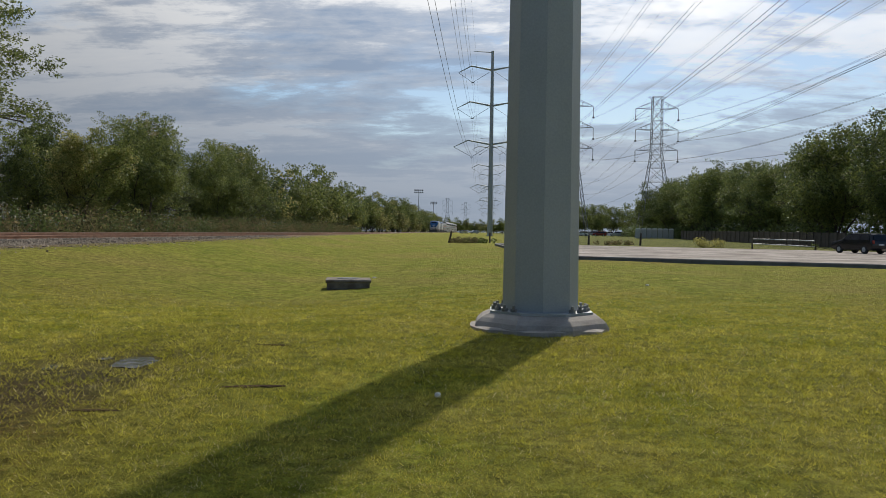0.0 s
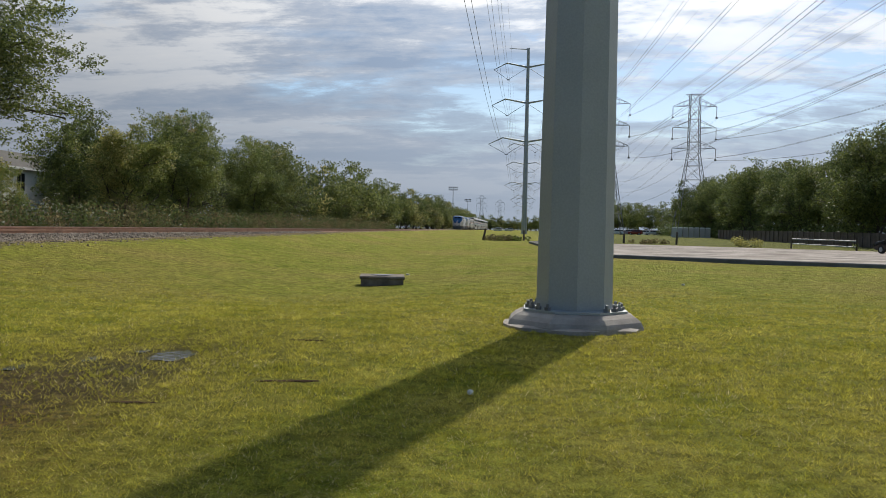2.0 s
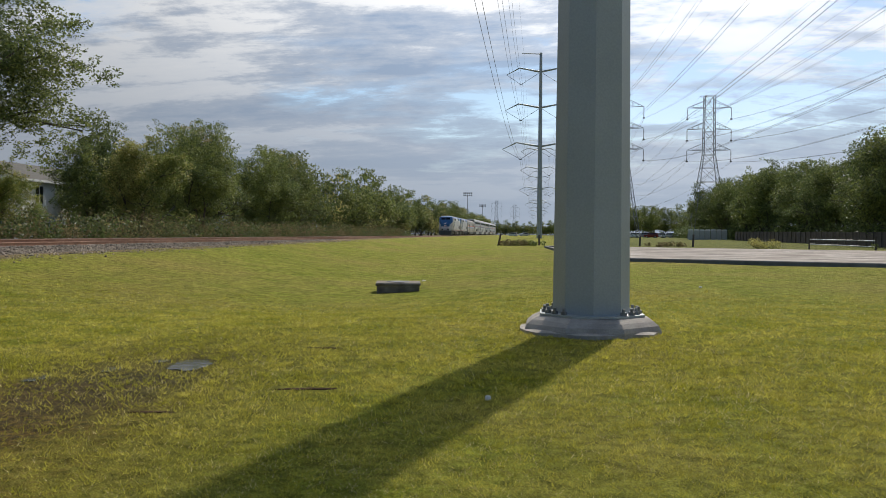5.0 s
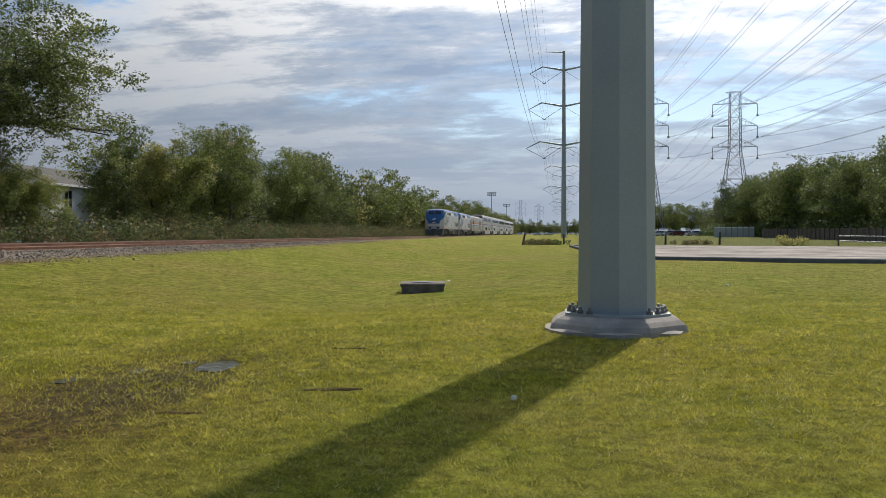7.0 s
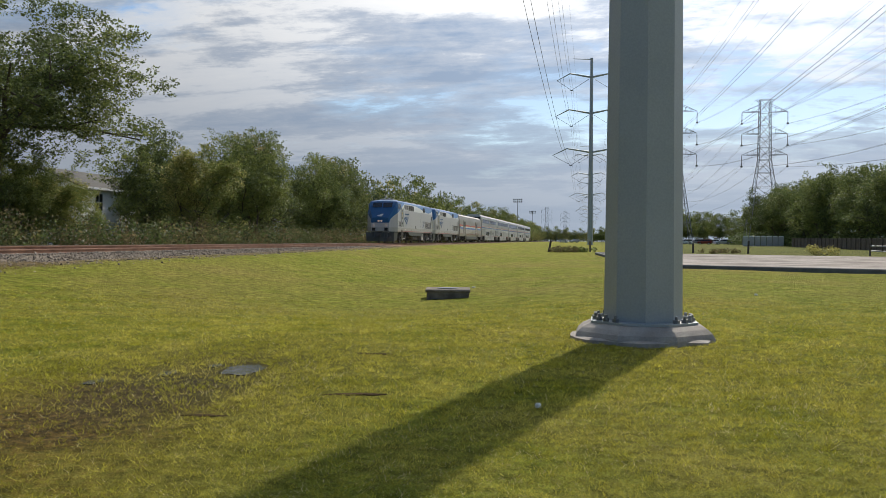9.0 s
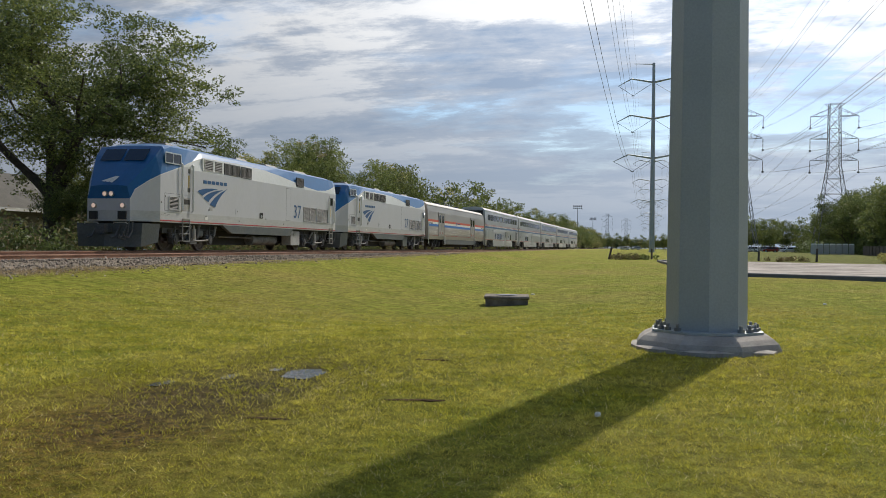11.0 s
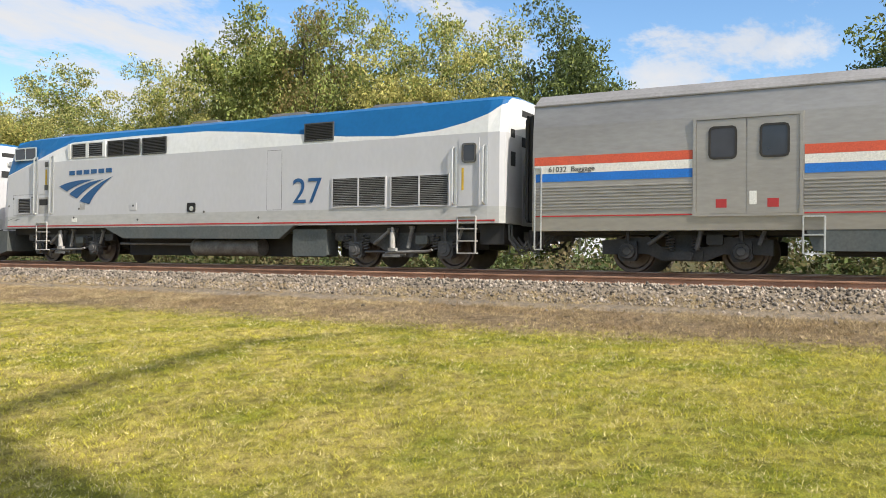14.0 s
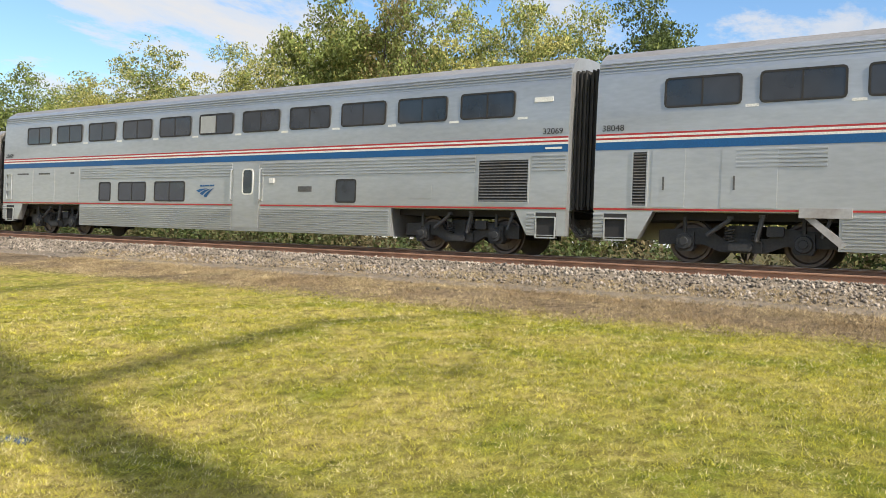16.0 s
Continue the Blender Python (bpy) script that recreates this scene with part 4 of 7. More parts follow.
def build_cars():
    def put(car, x, y, turn, lift=0.075):
        car.matrix_basis = pose(x, y, float(ground_z(x, y)) + lift, 0, 0, turn)
    put(suv(MAT["car_black"], "black sport utility vehicle parked on the concrete lot"), 32.0, 74.5, 20)
    cars = [suv(MAT["car_white"], "white car parked far across the field"), suv(MAT["car_silver"], "silver car parked far across the field"),
            suv(MAT["car_red"], "dark red car parked far across the field")]
    for i, (x, y, t) in enumerate(((32.2, 290, 80), (36.0, 294, 95), (38.4, 291, 70), (41.4, 295, 100), (44.0, 290, 85), (34.4, 302, 90), (46.8, 296, 75), (49.5, 293, 95), (30.0, 299, 85))):
        if i < 3:
            tagged(cars[i], group="far parked cars")
            put(cars[i], x, y, t, 0.0)
        else:
            c = copy_thing(cars[(0, 1, 0, 0, 1, 2)[i - 3]], Matrix.Identity(4))
            put(c, x, y, t, 0.0)
    far = copy_thing(cars[0], Matrix.Identity(4))
    put(far, -11.5, 420, 60, 0.0)
    far = copy_thing(cars[1], Matrix.Identity(4))
    put(far, -6.5, 425, 110, 0.0)


build_cars()


def build_lot_things():
    # portable cabins
    c = new("portable_toilet")
    s = Shape()
    s.box(-0.56, 0.56, -0.58, 0.58, 0, 2.1, 0, 0.03)
    part("booth", s, MAT["cabin"], c)
    s = Shape()
    s.loft([[(-0.6, -0.6, 2.1), (0.6, -0.6, 2.1), (0.6, 0.6, 2.1), (-0.6, 0.6, 2.1)], [(-0.4, -0.6, 2.32), (0.4, -0.6, 2.32), (0.4, 0.6, 2.32), (-0.4, 0.6, 2.32)]])
    part("roof", s, MAT["siding"], c, "pale domed roof")
    s = Shape()
    s.box(-0.36, 0.36, -0.60, -0.575, 0.15, 1.98)
    part("door", s, MAT["cabin"], c)
    tagged(c, "pale grey portable toilet in a row", "toilet booth", "row of booths")
    for k in range(7):
        x, y = 34.5 + k * 1.35, 196 + 0.5 * k
        m = pose(x, y, float(ground_z(x, y)), 0, 0, -12)
        if k == 0:
            c.matrix_basis = m
        else:
            copy_thing(c, m)
    # board fence along the wood
    y = 104.0
    k = 0
    first = None
    while y < 186:
        m = pose(43.0 - 0.012 * (y - 104), y, float(ground_z(43, y)), 0, 0, 90)
        if first is None:
            first = new("fence_panel")
            for q in range(16):
                s = Shape()
                h = 1.85 + 0.02 * ((q * 7) % 3)
                s.prism([(q * 0.15, 0.04), (q * 0.15 + 0.14, 0.04), (q * 0.15 + 0.14, h - 0.05), (q * 0.15 + 0.07, h), (q * 0.15, h - 0.05)], -0.012, 0.012, axis="y")
                part("board", s, MAT["wood"], first)
            for z in (0.4, 1.4):
                s = Shape()
                s.box(0, 2.4, 0.014, 0.06, z, z + 0.09)
                part("fence_rail", s, MAT["wood"], first)
            s = Shape()
            s.box(-0.05, 0.05, 0.0, 0.10, -0.2, 1.95)
            part("post", s, MAT["wood"], first)
            tagged(first, "weathered grey board fence panel", "fence", "fence along the wood")
            first.matrix_basis = m
        else:
            copy_thing(first, m)
        y += 2.42
        k += 1
    # pipe gate and posts
    g = new("pipe_gate")
    a, b = (28.2, 91.7), (33.4, 88.0)
    za, zb = float(ground_z(*a)), float(ground_z(*b))
    for q, z in ((a, za), (b, zb)):
        s = Shape()
        s.tube((q[0], q[1], z - 0.3), (q[0], q[1], z + 1.35), 0.09, 0.085, 10)
        part("gate_post", s, MAT["wood"], g)
    for h0, h1 in ((1.05, 0.95), (0.55, 0.35)):
        s = Shape()
        s.tube((a[0], a[1], za + h0), (b[0], b[1], zb + h1), 0.05, 0.05, 8)
        part("gate_bar", s, MAT["steel_pole"], g)
    tagged(g, "low grey pipe gate between two posts", "gate")
    for x, y, h, lean in ((17.8, 99.5, 1.4, 2), (24, 95.5, 1.0, -2), (0.3, 103, 1.2, 0), (-4.4, 97.6, 1.35, 12), (12, 101, 1.1, 1), (38.5, 84, 1.2, -3)):
        s = Shape()
        s.tube((0, 0, -0.3), (0, 0, h), 0.13, 0.11, 9)
        s.tube((0, 0, h), (0, 0, h + 0.04), 0.11, 0.05, 9)
        o = tagged(part("post", s, MAT["wood"]), "short weathered wooden post standing in the grass", "post", "posts of the field")
        o.matrix_basis = pose(x, y, float(ground_z(x, y)), 0, lean, 0)
    # floodlight masts
    for x, y, h in ((-41, 502, 25.5), (-45, 703, 25.5)):
        r = new("floodlight_mast")
        s = Shape()
        s.tube((0, 0, -0.5), (0, 0, h), 0.28, 0.16, 8)
        part("mast", s, MAT["lattice"], r)
        for zz in (h - 0.3, h - 1.6):
            s = Shape()
            s.box(-2.4, 2.4, -0.08, 0.08, zz - 0.08, zz + 0.08)
            part("crossbar", s, MAT["lattice"], r)
            for q in range(5):
                s = Shape()
                s.box(-2.3 + q * 1.15 - 0.35, -2.3 + q * 1.15 + 0.35, -0.4, 0.1, zz + 0.05, zz + 0.75, 0, 0.08)
                part("lamp_head", s, MAT["dark_steel"], r)
        tagged(r, "tall floodlight mast with two rows of lamps", "floodlight", "floodlights").matrix_basis = pose(x, y, float(ground_z(x, y)))
    # low brush by the posts
    rng = np.random.default_rng(8)
    for x, y, r, h, m, lab in ((-2.6, 97.5, 1.6, 0.7, "weed", "pile of dry brush in the grass"), (-0.9, 99.5, 1.2, 0.6, "leaf_mid", "low weeds round an old post"), (23.5, 93, 1.4, 1.1, "leaf_yellow", "yellow-green shrub at the edge of the lot"),
                               (36, 87, 2.0, 0.8, "leaf_mid", "low weeds along the lot edge"), (15, 100, 3.2, 0.6, "weed", "dry weeds along the lot edge")):
        n = 16
        cs = [(float(rng.normal(0, r * 0.5)), float(rng.normal(0, r * 0.4)), float(rng.uniform(0.2, 0.7)) * h) for _ in range(n)]
        v, f = leaves(cs, [0.38 * h + 0.15] * n, 900, 0.16, rng)
        root = new("shrub")
        many("foliage", v, f, MAT[m], root)
        s = Shape()
        for c in cs[:8]:
            s.tube((c[0] * 0.2, c[1] * 0.2, -0.1), c, 0.025, 0.01, 5)
        part("stem", s, MAT["bark"], root)
        tagged(root, lab, "shrub").matrix_basis = pose(x, y, float(ground_z(x, y)))


build_lot_things()


# ---- houses behind the railway ----
def house(label, w, d, eave, ridge, wall_mat, windows):
    """A house with its ridge along y; w across x, d along y; windows on the +x side as (y, z, width, height)."""
    root = new("house")
    for name, x0, x1, y0, y1 in (("wall_front", w / 2 - 0.15, w / 2, 0, d), ("wall_back", -w / 2, -w / 2 + 0.15, 0, d), ("wall_end", -w / 2 + 0.15, w / 2 - 0.15, 0, 0.15), ("wall_end", -w / 2 + 0.15, w / 2 - 0.15, d - 0.15, d)):
        s = Shape()
        s.box(x0, x1, y0, y1, -0.3, eave)
        if name == "wall_end":
            s.prism([(-w / 2 + 0.15, eave), (w / 2 - 0.15, eave), (0, ridge - 0.1)], y0, y1, axis="y")
        wl = part(name, s, wall_mat, root)
        n = int(eave / 0.24)
        s = Shape()
        for k in range(n):
            z = k * 0.24
            if name == "wall_front":
                s.prism([(x1, z), (x1 + 0.025, z), (x1 + 0.004, z + 0.23), (x1, z + 0.23)], y0, y1, axis="y")
            elif name == "wall_end":
                yy, sg = (y0, -1) if y0 < 1 else (y1, 1)
                s.prism([(yy, z), (yy + sg * 0.025, z), (yy + sg * 0.004, z + 0.23), (yy, z + 0.23)], x0, x1)
        if s.v:
            part("siding", s, wall_mat, wl)
    for sgn in (1, -1):
        s = Shape()
        s.prism([(sgn * (w / 2 + 0.45), eave - 0.18), (0, ridge), (0, ridge + 0.16), (sgn * (w / 2 + 0.45), eave - 0.02)], -0.4, d + 0.4, axis="y")
        part("roof", s, MAT["shingle"], root, "dark shingled roof slope")
        s = Shape()
        s.box(*sorted((sgn * (w / 2 + 0.45), sgn * (w / 2 + 0.50))), -0.4, d + 0.4, eave - 0.24, eave - 0.02)
        part("fascia", s, MAT["siding"], root)
    for y, z, ww, h in windows:
        s = Shape()
        x = w / 2
        for r in ((y - 0.08, y, z - 0.08, z + h + 0.08), (y + ww, y + ww + 0.08, z - 0.08, z + h + 0.08), (y, y + ww, z + h, z + h + 0.08), (y, y + ww, z - 0.08, z), (y + ww / 2 - 0.02, y + ww / 2 + 0.02, z, z + h), (y, y + ww, z + h / 2 - 0.02, z + h / 2 + 0.02)):
            s.box(x + 0.02, x + 0.07, *r)
        win = part("window", s, MAT["siding"], root)
        s = Shape()
        s.box(x + 0.005, x + 0.035, y, y + ww, z, z + h)
        part("pane", s, MAT["pane"], win)
    return tagged(root, label, "house")


h1 = house("white two-storey house with a dark shingled roof", 9, 13, 6.4, 8.2, MAT["siding"], [(2.4, 4.1, 1.3, 1.7), (7.5, 4.1, 1.3, 1.7), (2.4, 1.0, 1.3, 1.6), (7.5, 1.0, 1.3, 1.6)])
h1.matrix_basis = pose(-53.0, 75.0, 0.2)
h2 = house("tan sided house with a dark roof behind the oak", 8, 11, 3.7, 6.3, MAT["tan_siding"], [(2.0, 1.2, 1.1, 1.4), (7.0, 1.2, 1.1, 1.4)])
h2.matrix_basis = pose(-46.5, 47.5, 0.2)


# ---- drain, puddle and litter ----
def build_lawn_things():
    d = new("storm_drain")
    s = Shape()
    for x0, x1, y0, y1 in ((-0.70, 0.70, -0.75, -0.60), (-0.70, 0.70, 0.60, 0.75), (-0.70, -0.55, -0.60, 0.60), (0.55, 0.70, -0.60, 0.60)):
        z0 = 0.08 if y1 < -0.5 else -0.3
        s.box(x0, x1, y0, y1, z0, 0.30)
    for x in (-0.62, 0.62):
        s.box(x - 0.08, x + 0.08, -0.75, -0.602, -0.3, 0.08)
    part("box", s, MAT["old_concrete"], d)
    # solid block in the hollow, its near-black colour painting the drain's shade
    s = Shape()
    s.box(-0.5, 0.5, -0.58, 0.58, -0.25, 0.10)
    part("inside", s, MAT["drain_shade"], d)
    s = Shape()
    s.box(-0.74, 0.74, -0.79, 0.79, 0.302, 0.40, 0, 0.03)
    part("slab_top", s, MAT["old_concrete"], d, "weathered concrete cover slab")
    s = Shape()
    s.tube((0, 0, 0.40), (0, 0, 0.425), 0.38, 0.36, 24)
    part("manhole_cover", s, MAT["dark_steel"], d, "round iron cover")
    tagged(d, "weathered concrete storm drain box sunk in the lawn", "storm drain").matrix_basis = pose(-4.65, 28.3, float(ground_z(-4.65, 28.3)) - 0.10, 0, 0, 9)
    rng = np.random.default_rng(2)
    for cx, cy, rx, ry, n in ((-4.10, 9.70, 0.23, 0.44, 26), (-4.85, 9.25, 0.10, 0.20, 16), (-5.35, 8.6, 0.09, 0.24, 16), (-4.55, 9.9, 0.08, 0.16, 14), (-4.2, -7.6, 0.14, 0.3, 16)):
        z = float(ground_z(cx, cy)) + 0.004
        s = Shape()
        ring = []
        for k in range(n):
            a = k * math.tau / n
            q = 1 + 0.10 * math.sin(2 * a + cx * 7) + 0.08 * math.sin(5 * a) + float(rng.uniform(-0.07, 0.07))
            ring.append((cx + rx * q * math.cos(a), cy + ry * q * math.sin(a)))
        s.prism(ring, z - 0.03, z, axis="z")
        tagged(part("puddle", s, MAT["water"]), "shallow puddle of still water in the muddy grass", "puddle", "puddles of the lawn", "structure")
    for x, y, r, m, lab, cat in ((-0.45, 8.1, 0.03, "litter", "small scrap of white litter on the lawn", "litter"), (5.0, 26.6, 0.05, "litter", "small scrap of white litter on the lawn", "litter"), (-4.6, 34.5, 0.08, "litter", "small pale stone in the grass", "stone")):
        s = Shape()
        n = 8
        s.loft([[(r * k * (1 + 0.3 * math.sin(i * 2.3)) * math.cos(i * math.tau / n), r * 0.8 * k * math.sin(i * math.tau / n), z) for i in range(n)] for k, z in ((0.9, -0.01), (1.0, 0.02), (0.6, 0.034))])
        tagged(part("litter" if cat == "litter" else "stone", s, MAT[m]), lab, cat).matrix_basis = pose(x, y, float(ground_z(x, y)) + 0.01)
    for x, y, ln, wd, turn in ((-2.35, 8.45, 0.36, 0.06, 12), (-3.4, 7.2, 0.26, 0.04, 5), (-2.9, 11.4, 0.25, 0.04, 8)):
        s = Shape()
        n = 14
        s.loft([[(ln * k * (1 + 0.15 * math.sin(i * 1.9)) * math.cos(i * math.tau / n), wd * k * (1 + 0.35 * math.sin(i * 2.7)) * math.sin(i * math.tau / n), z) for i in range(n)] for k, z in ((1.0, -0.03), (0.85, 0.006), (0.5, 0.012))])
        tagged(part("dirt_scar", s, MAT["dirt"]), "dark bare dirt scar in the lawn", "dirt", "dirt scars of the lawn", "structure").matrix_basis = pose(x, y, float(ground_z(x, y)), 0, 0, turn)


# near black in place of the shade inside the drain
MAT["drain_shade"] = material("drain_shade_black", (0.02, 0.018, 0.015), 0.95)
build_lawn_things()


# ---- weeds and grass ----
def build_weeds():
    rng = np.random.default_rng(41)
    n = 1500
    y = rng.uniform(-90, 170, n)
    x = -25.4 - rng.gamma(1.6, 1.1, n)
    h = np.clip(1.1 + 0.35 * (-25.0 - x) + rng.normal(0, 0.35, n), 0.5, 2.8)
    for m, pick, label in (("weed", rng.uniform(0, 1, n) < 0.62, "tall dry brown weeds along the far side of the track"), ("leaf_dark", None, "green brush along the far side of the track")):
        if pick is not None:
            keep = pick
            sel = keep
        else:
            sel = ~keep
        cs, rs = [], []
        for xx, yy, hh in zip(x[sel], y[sel], h[sel]):
            g = float(ground_z(xx, yy))
            cs += [(xx, yy, g + hh * 0.35), (xx + 0.2, yy + 0.3, g + hh * 0.7)]
            rs += [0.45 * hh + 0.2, 0.3 * hh + 0.15]
        v, f = leaves(cs, rs, 80000, 0.15, rng, 1.0)
        ob = many("weeds" if m == "weed" else "brush", v, f, MAT[m])
        tagged(ob, label, "weeds", kind="stuff")


build_weeds()


def build_wood_edge():
    """Brush that closes the foot of the wood by the lot."""
    rng = np.random.default_rng(43)
    n = 420
    y = rng.uniform(84, 290, n)
    x = 45.5 + rng.gamma(1.5, 1.5, n)
    h = rng.uniform(0.8, 3.6, n)
    cs, rs = [], []
    for xx, yy, hh in zip(x, y, h):
        g = float(ground_z(xx, yy))
        cs += [(xx, yy, g + hh * 0.35), (xx, yy + 0.4, g + hh * 0.8)]
        rs += [0.5 * hh + 0.4, 0.35 * hh + 0.3]
    v, f = leaves(cs, rs, 20000, 0.42, rng, 1.0)
    tagged(many("undergrowth", v, f, MAT["leaf_dark"]), "dark green undergrowth at the foot of the wood", "undergrowth", kind="stuff")


build_wood_edge()


def bed_or_ground(x, y):
    """The ground, or the ballast's slope where that lies higher."""
    slope = RAIL_Z - 0.27 - 0.39 * (np.asarray(x) - TRACK_X - 2.0) / 1.3
    return np.where(np.asarray(x) < TRACK_X + 3.3, np.maximum(ground_z(x, y), slope), ground_z(x, y))


def blades(name, n, area, mat_, height, width, seed, label, keep, tuft=0.6):
    """Single bent blades, some spread evenly and the rest splayed out of small tufts."""
    rng = np.random.default_rng(seed)
    p = area(rng, n)
    heart = area(rng, max(1, n // 16))[rng.integers(0, max(1, n // 16), n)]
    r = np.hypot(heart[:, 0], heart[:, 1])
    off = rng.normal(0, 1, (n, 2)) * (0.016 + 0.0022 * r)[:, None]
    bunch = rng.uniform(0, 1, n) < tuft
    p = np.where(bunch[:, None], heart + off, p)
    ok = keep(p, rng)
    p, off, bunch = p[ok], off[ok], bunch[ok]
    n = len(p)
    r = np.hypot(p[:, 0], p[:, 1])
    z = bed_or_ground(p[:, 0], p[:, 1])
    grow = np.clip(r / 6.5, 0.7, 2.4)
    h = height * rng.uniform(0.5, 1.2, n) * np.clip(grow, 0.8, 1.4) * np.where(bunch, 1.18, 0.8)
    w = width * rng.uniform(0.7, 1.3, n) * grow
    a = rng.uniform(0, math.tau, n)
    lean = rng.normal(0, 0.75, (n, 2)) * h[:, None] + np.where(bunch[:, None], off * 0.6, 0)
    base = np.stack([p[:, 0], p[:, 1], z - 0.008], 1)
    side = np.stack([np.cos(a), np.sin(a), np.zeros(n)], 1) * w[:, None]
    tip = base + np.stack([lean[:, 0], lean[:, 1], h], 1)
    v = np.stack([base - side, base + side, tip], 1).reshape(-1, 3)
    i = np.arange(n) * 3
    return tagged(many(name, v, np.stack([i, i + 1, i + 2], 1), mat_), label, "grass", kind="stuff")


def fan(rng, n):
    a = np.radians(rng.uniform(-32, 156, n))
    r = 3.0 + 24.0 * rng.uniform(0, 1, n) ** 1.25
    return np.stack([-np.sin(a) * r, np.cos(a) * r], 1)


def lawn_keep(p, rng):
    d = np.hypot(p[:, 0] - MUD[0], (p[:, 1] - MUD[1]) * 0.42)
    wet = d < 1.0
    pud = np.hypot((p[:, 0] + 4.10) / 0.25, (p[:, 1] - 9.70) / 0.46) < 1
    pad = np.hypot(p[:, 0] - 0.93, p[:, 1] - 14.6) < 1.22
    edge = p[:, 0] > -13.9 + rng.normal(0, 0.35, len(p))
    dead = (np.hypot(p[:, 0] + 5.6, p[:, 1] - 5.6) < 2.4) & (rng.uniform(0, 1, len(p)) < 0.45)
    for cx, cy, rx, ry in ((-2.35, 8.45, 0.40, 0.10), (-3.4, 7.2, 0.28, 0.07), (-2.9, 11.4, 0.27, 0.07)):
        pud = pud | (np.hypot((p[:, 0] - cx) / rx, (p[:, 1] - cy) / ry) < 1)
    return edge & ~pad & ~pud & ~dead & ~((p[:, 1] < 1.5) & (rng.uniform(0, 1, len(p)) < 0.15)) & ~(wet & (rng.uniform(0, 1, len(p)) < 0.48)) & (np.hypot(p[:, 0], p[:, 1]) < rng.uniform(13, 27, len(p)))


def verge_area(rng, n):
    return np.stack([-13.2 - 4.15 * rng.uniform(0, 1, n) ** 0.75, -26 + 50 * rng.uniform(0, 1, n)], 1)


blades("grass", 820000, fan, MAT["grass"], 0.033, 0.0043, 51, "short mown green grass with yellow tips", lawn_keep)
blades("straw", 330000, fan, MAT["grass_dry"], 0.030, 0.0034, 52, "dry straw scattered through the mown lawn", lambda p, rng: lawn_keep(p, rng) & (rng.uniform(0, 1, len(p)) < np.clip(0.72 - 0.06 * p[:, 1] + 0.25 * np.sin(p[:, 0] * 1.3) * np.sin(p[:, 1] * 0.9), 0.10, 1)))
blades("dry_grass", 230000, verge_area, MAT["verge_grass"], 0.046, 0.0028, 53, "dry brown grass on the verge of the track", lambda p, rng: (rng.uniform(0, 1, len(p)) < 0.62 + 0.4 * np.sin(p[:, 0] * 2.1 + 1.3 * np.sin(p[:, 1] * 0.7)) * np.sin(p[:, 1] * 1.1)) & (p[:, 0] < -13.5 - 2.9 * np.clip((p[:, 1] - 3) / 13, 0, 1) + rng.normal(0, 0.35, len(p))))


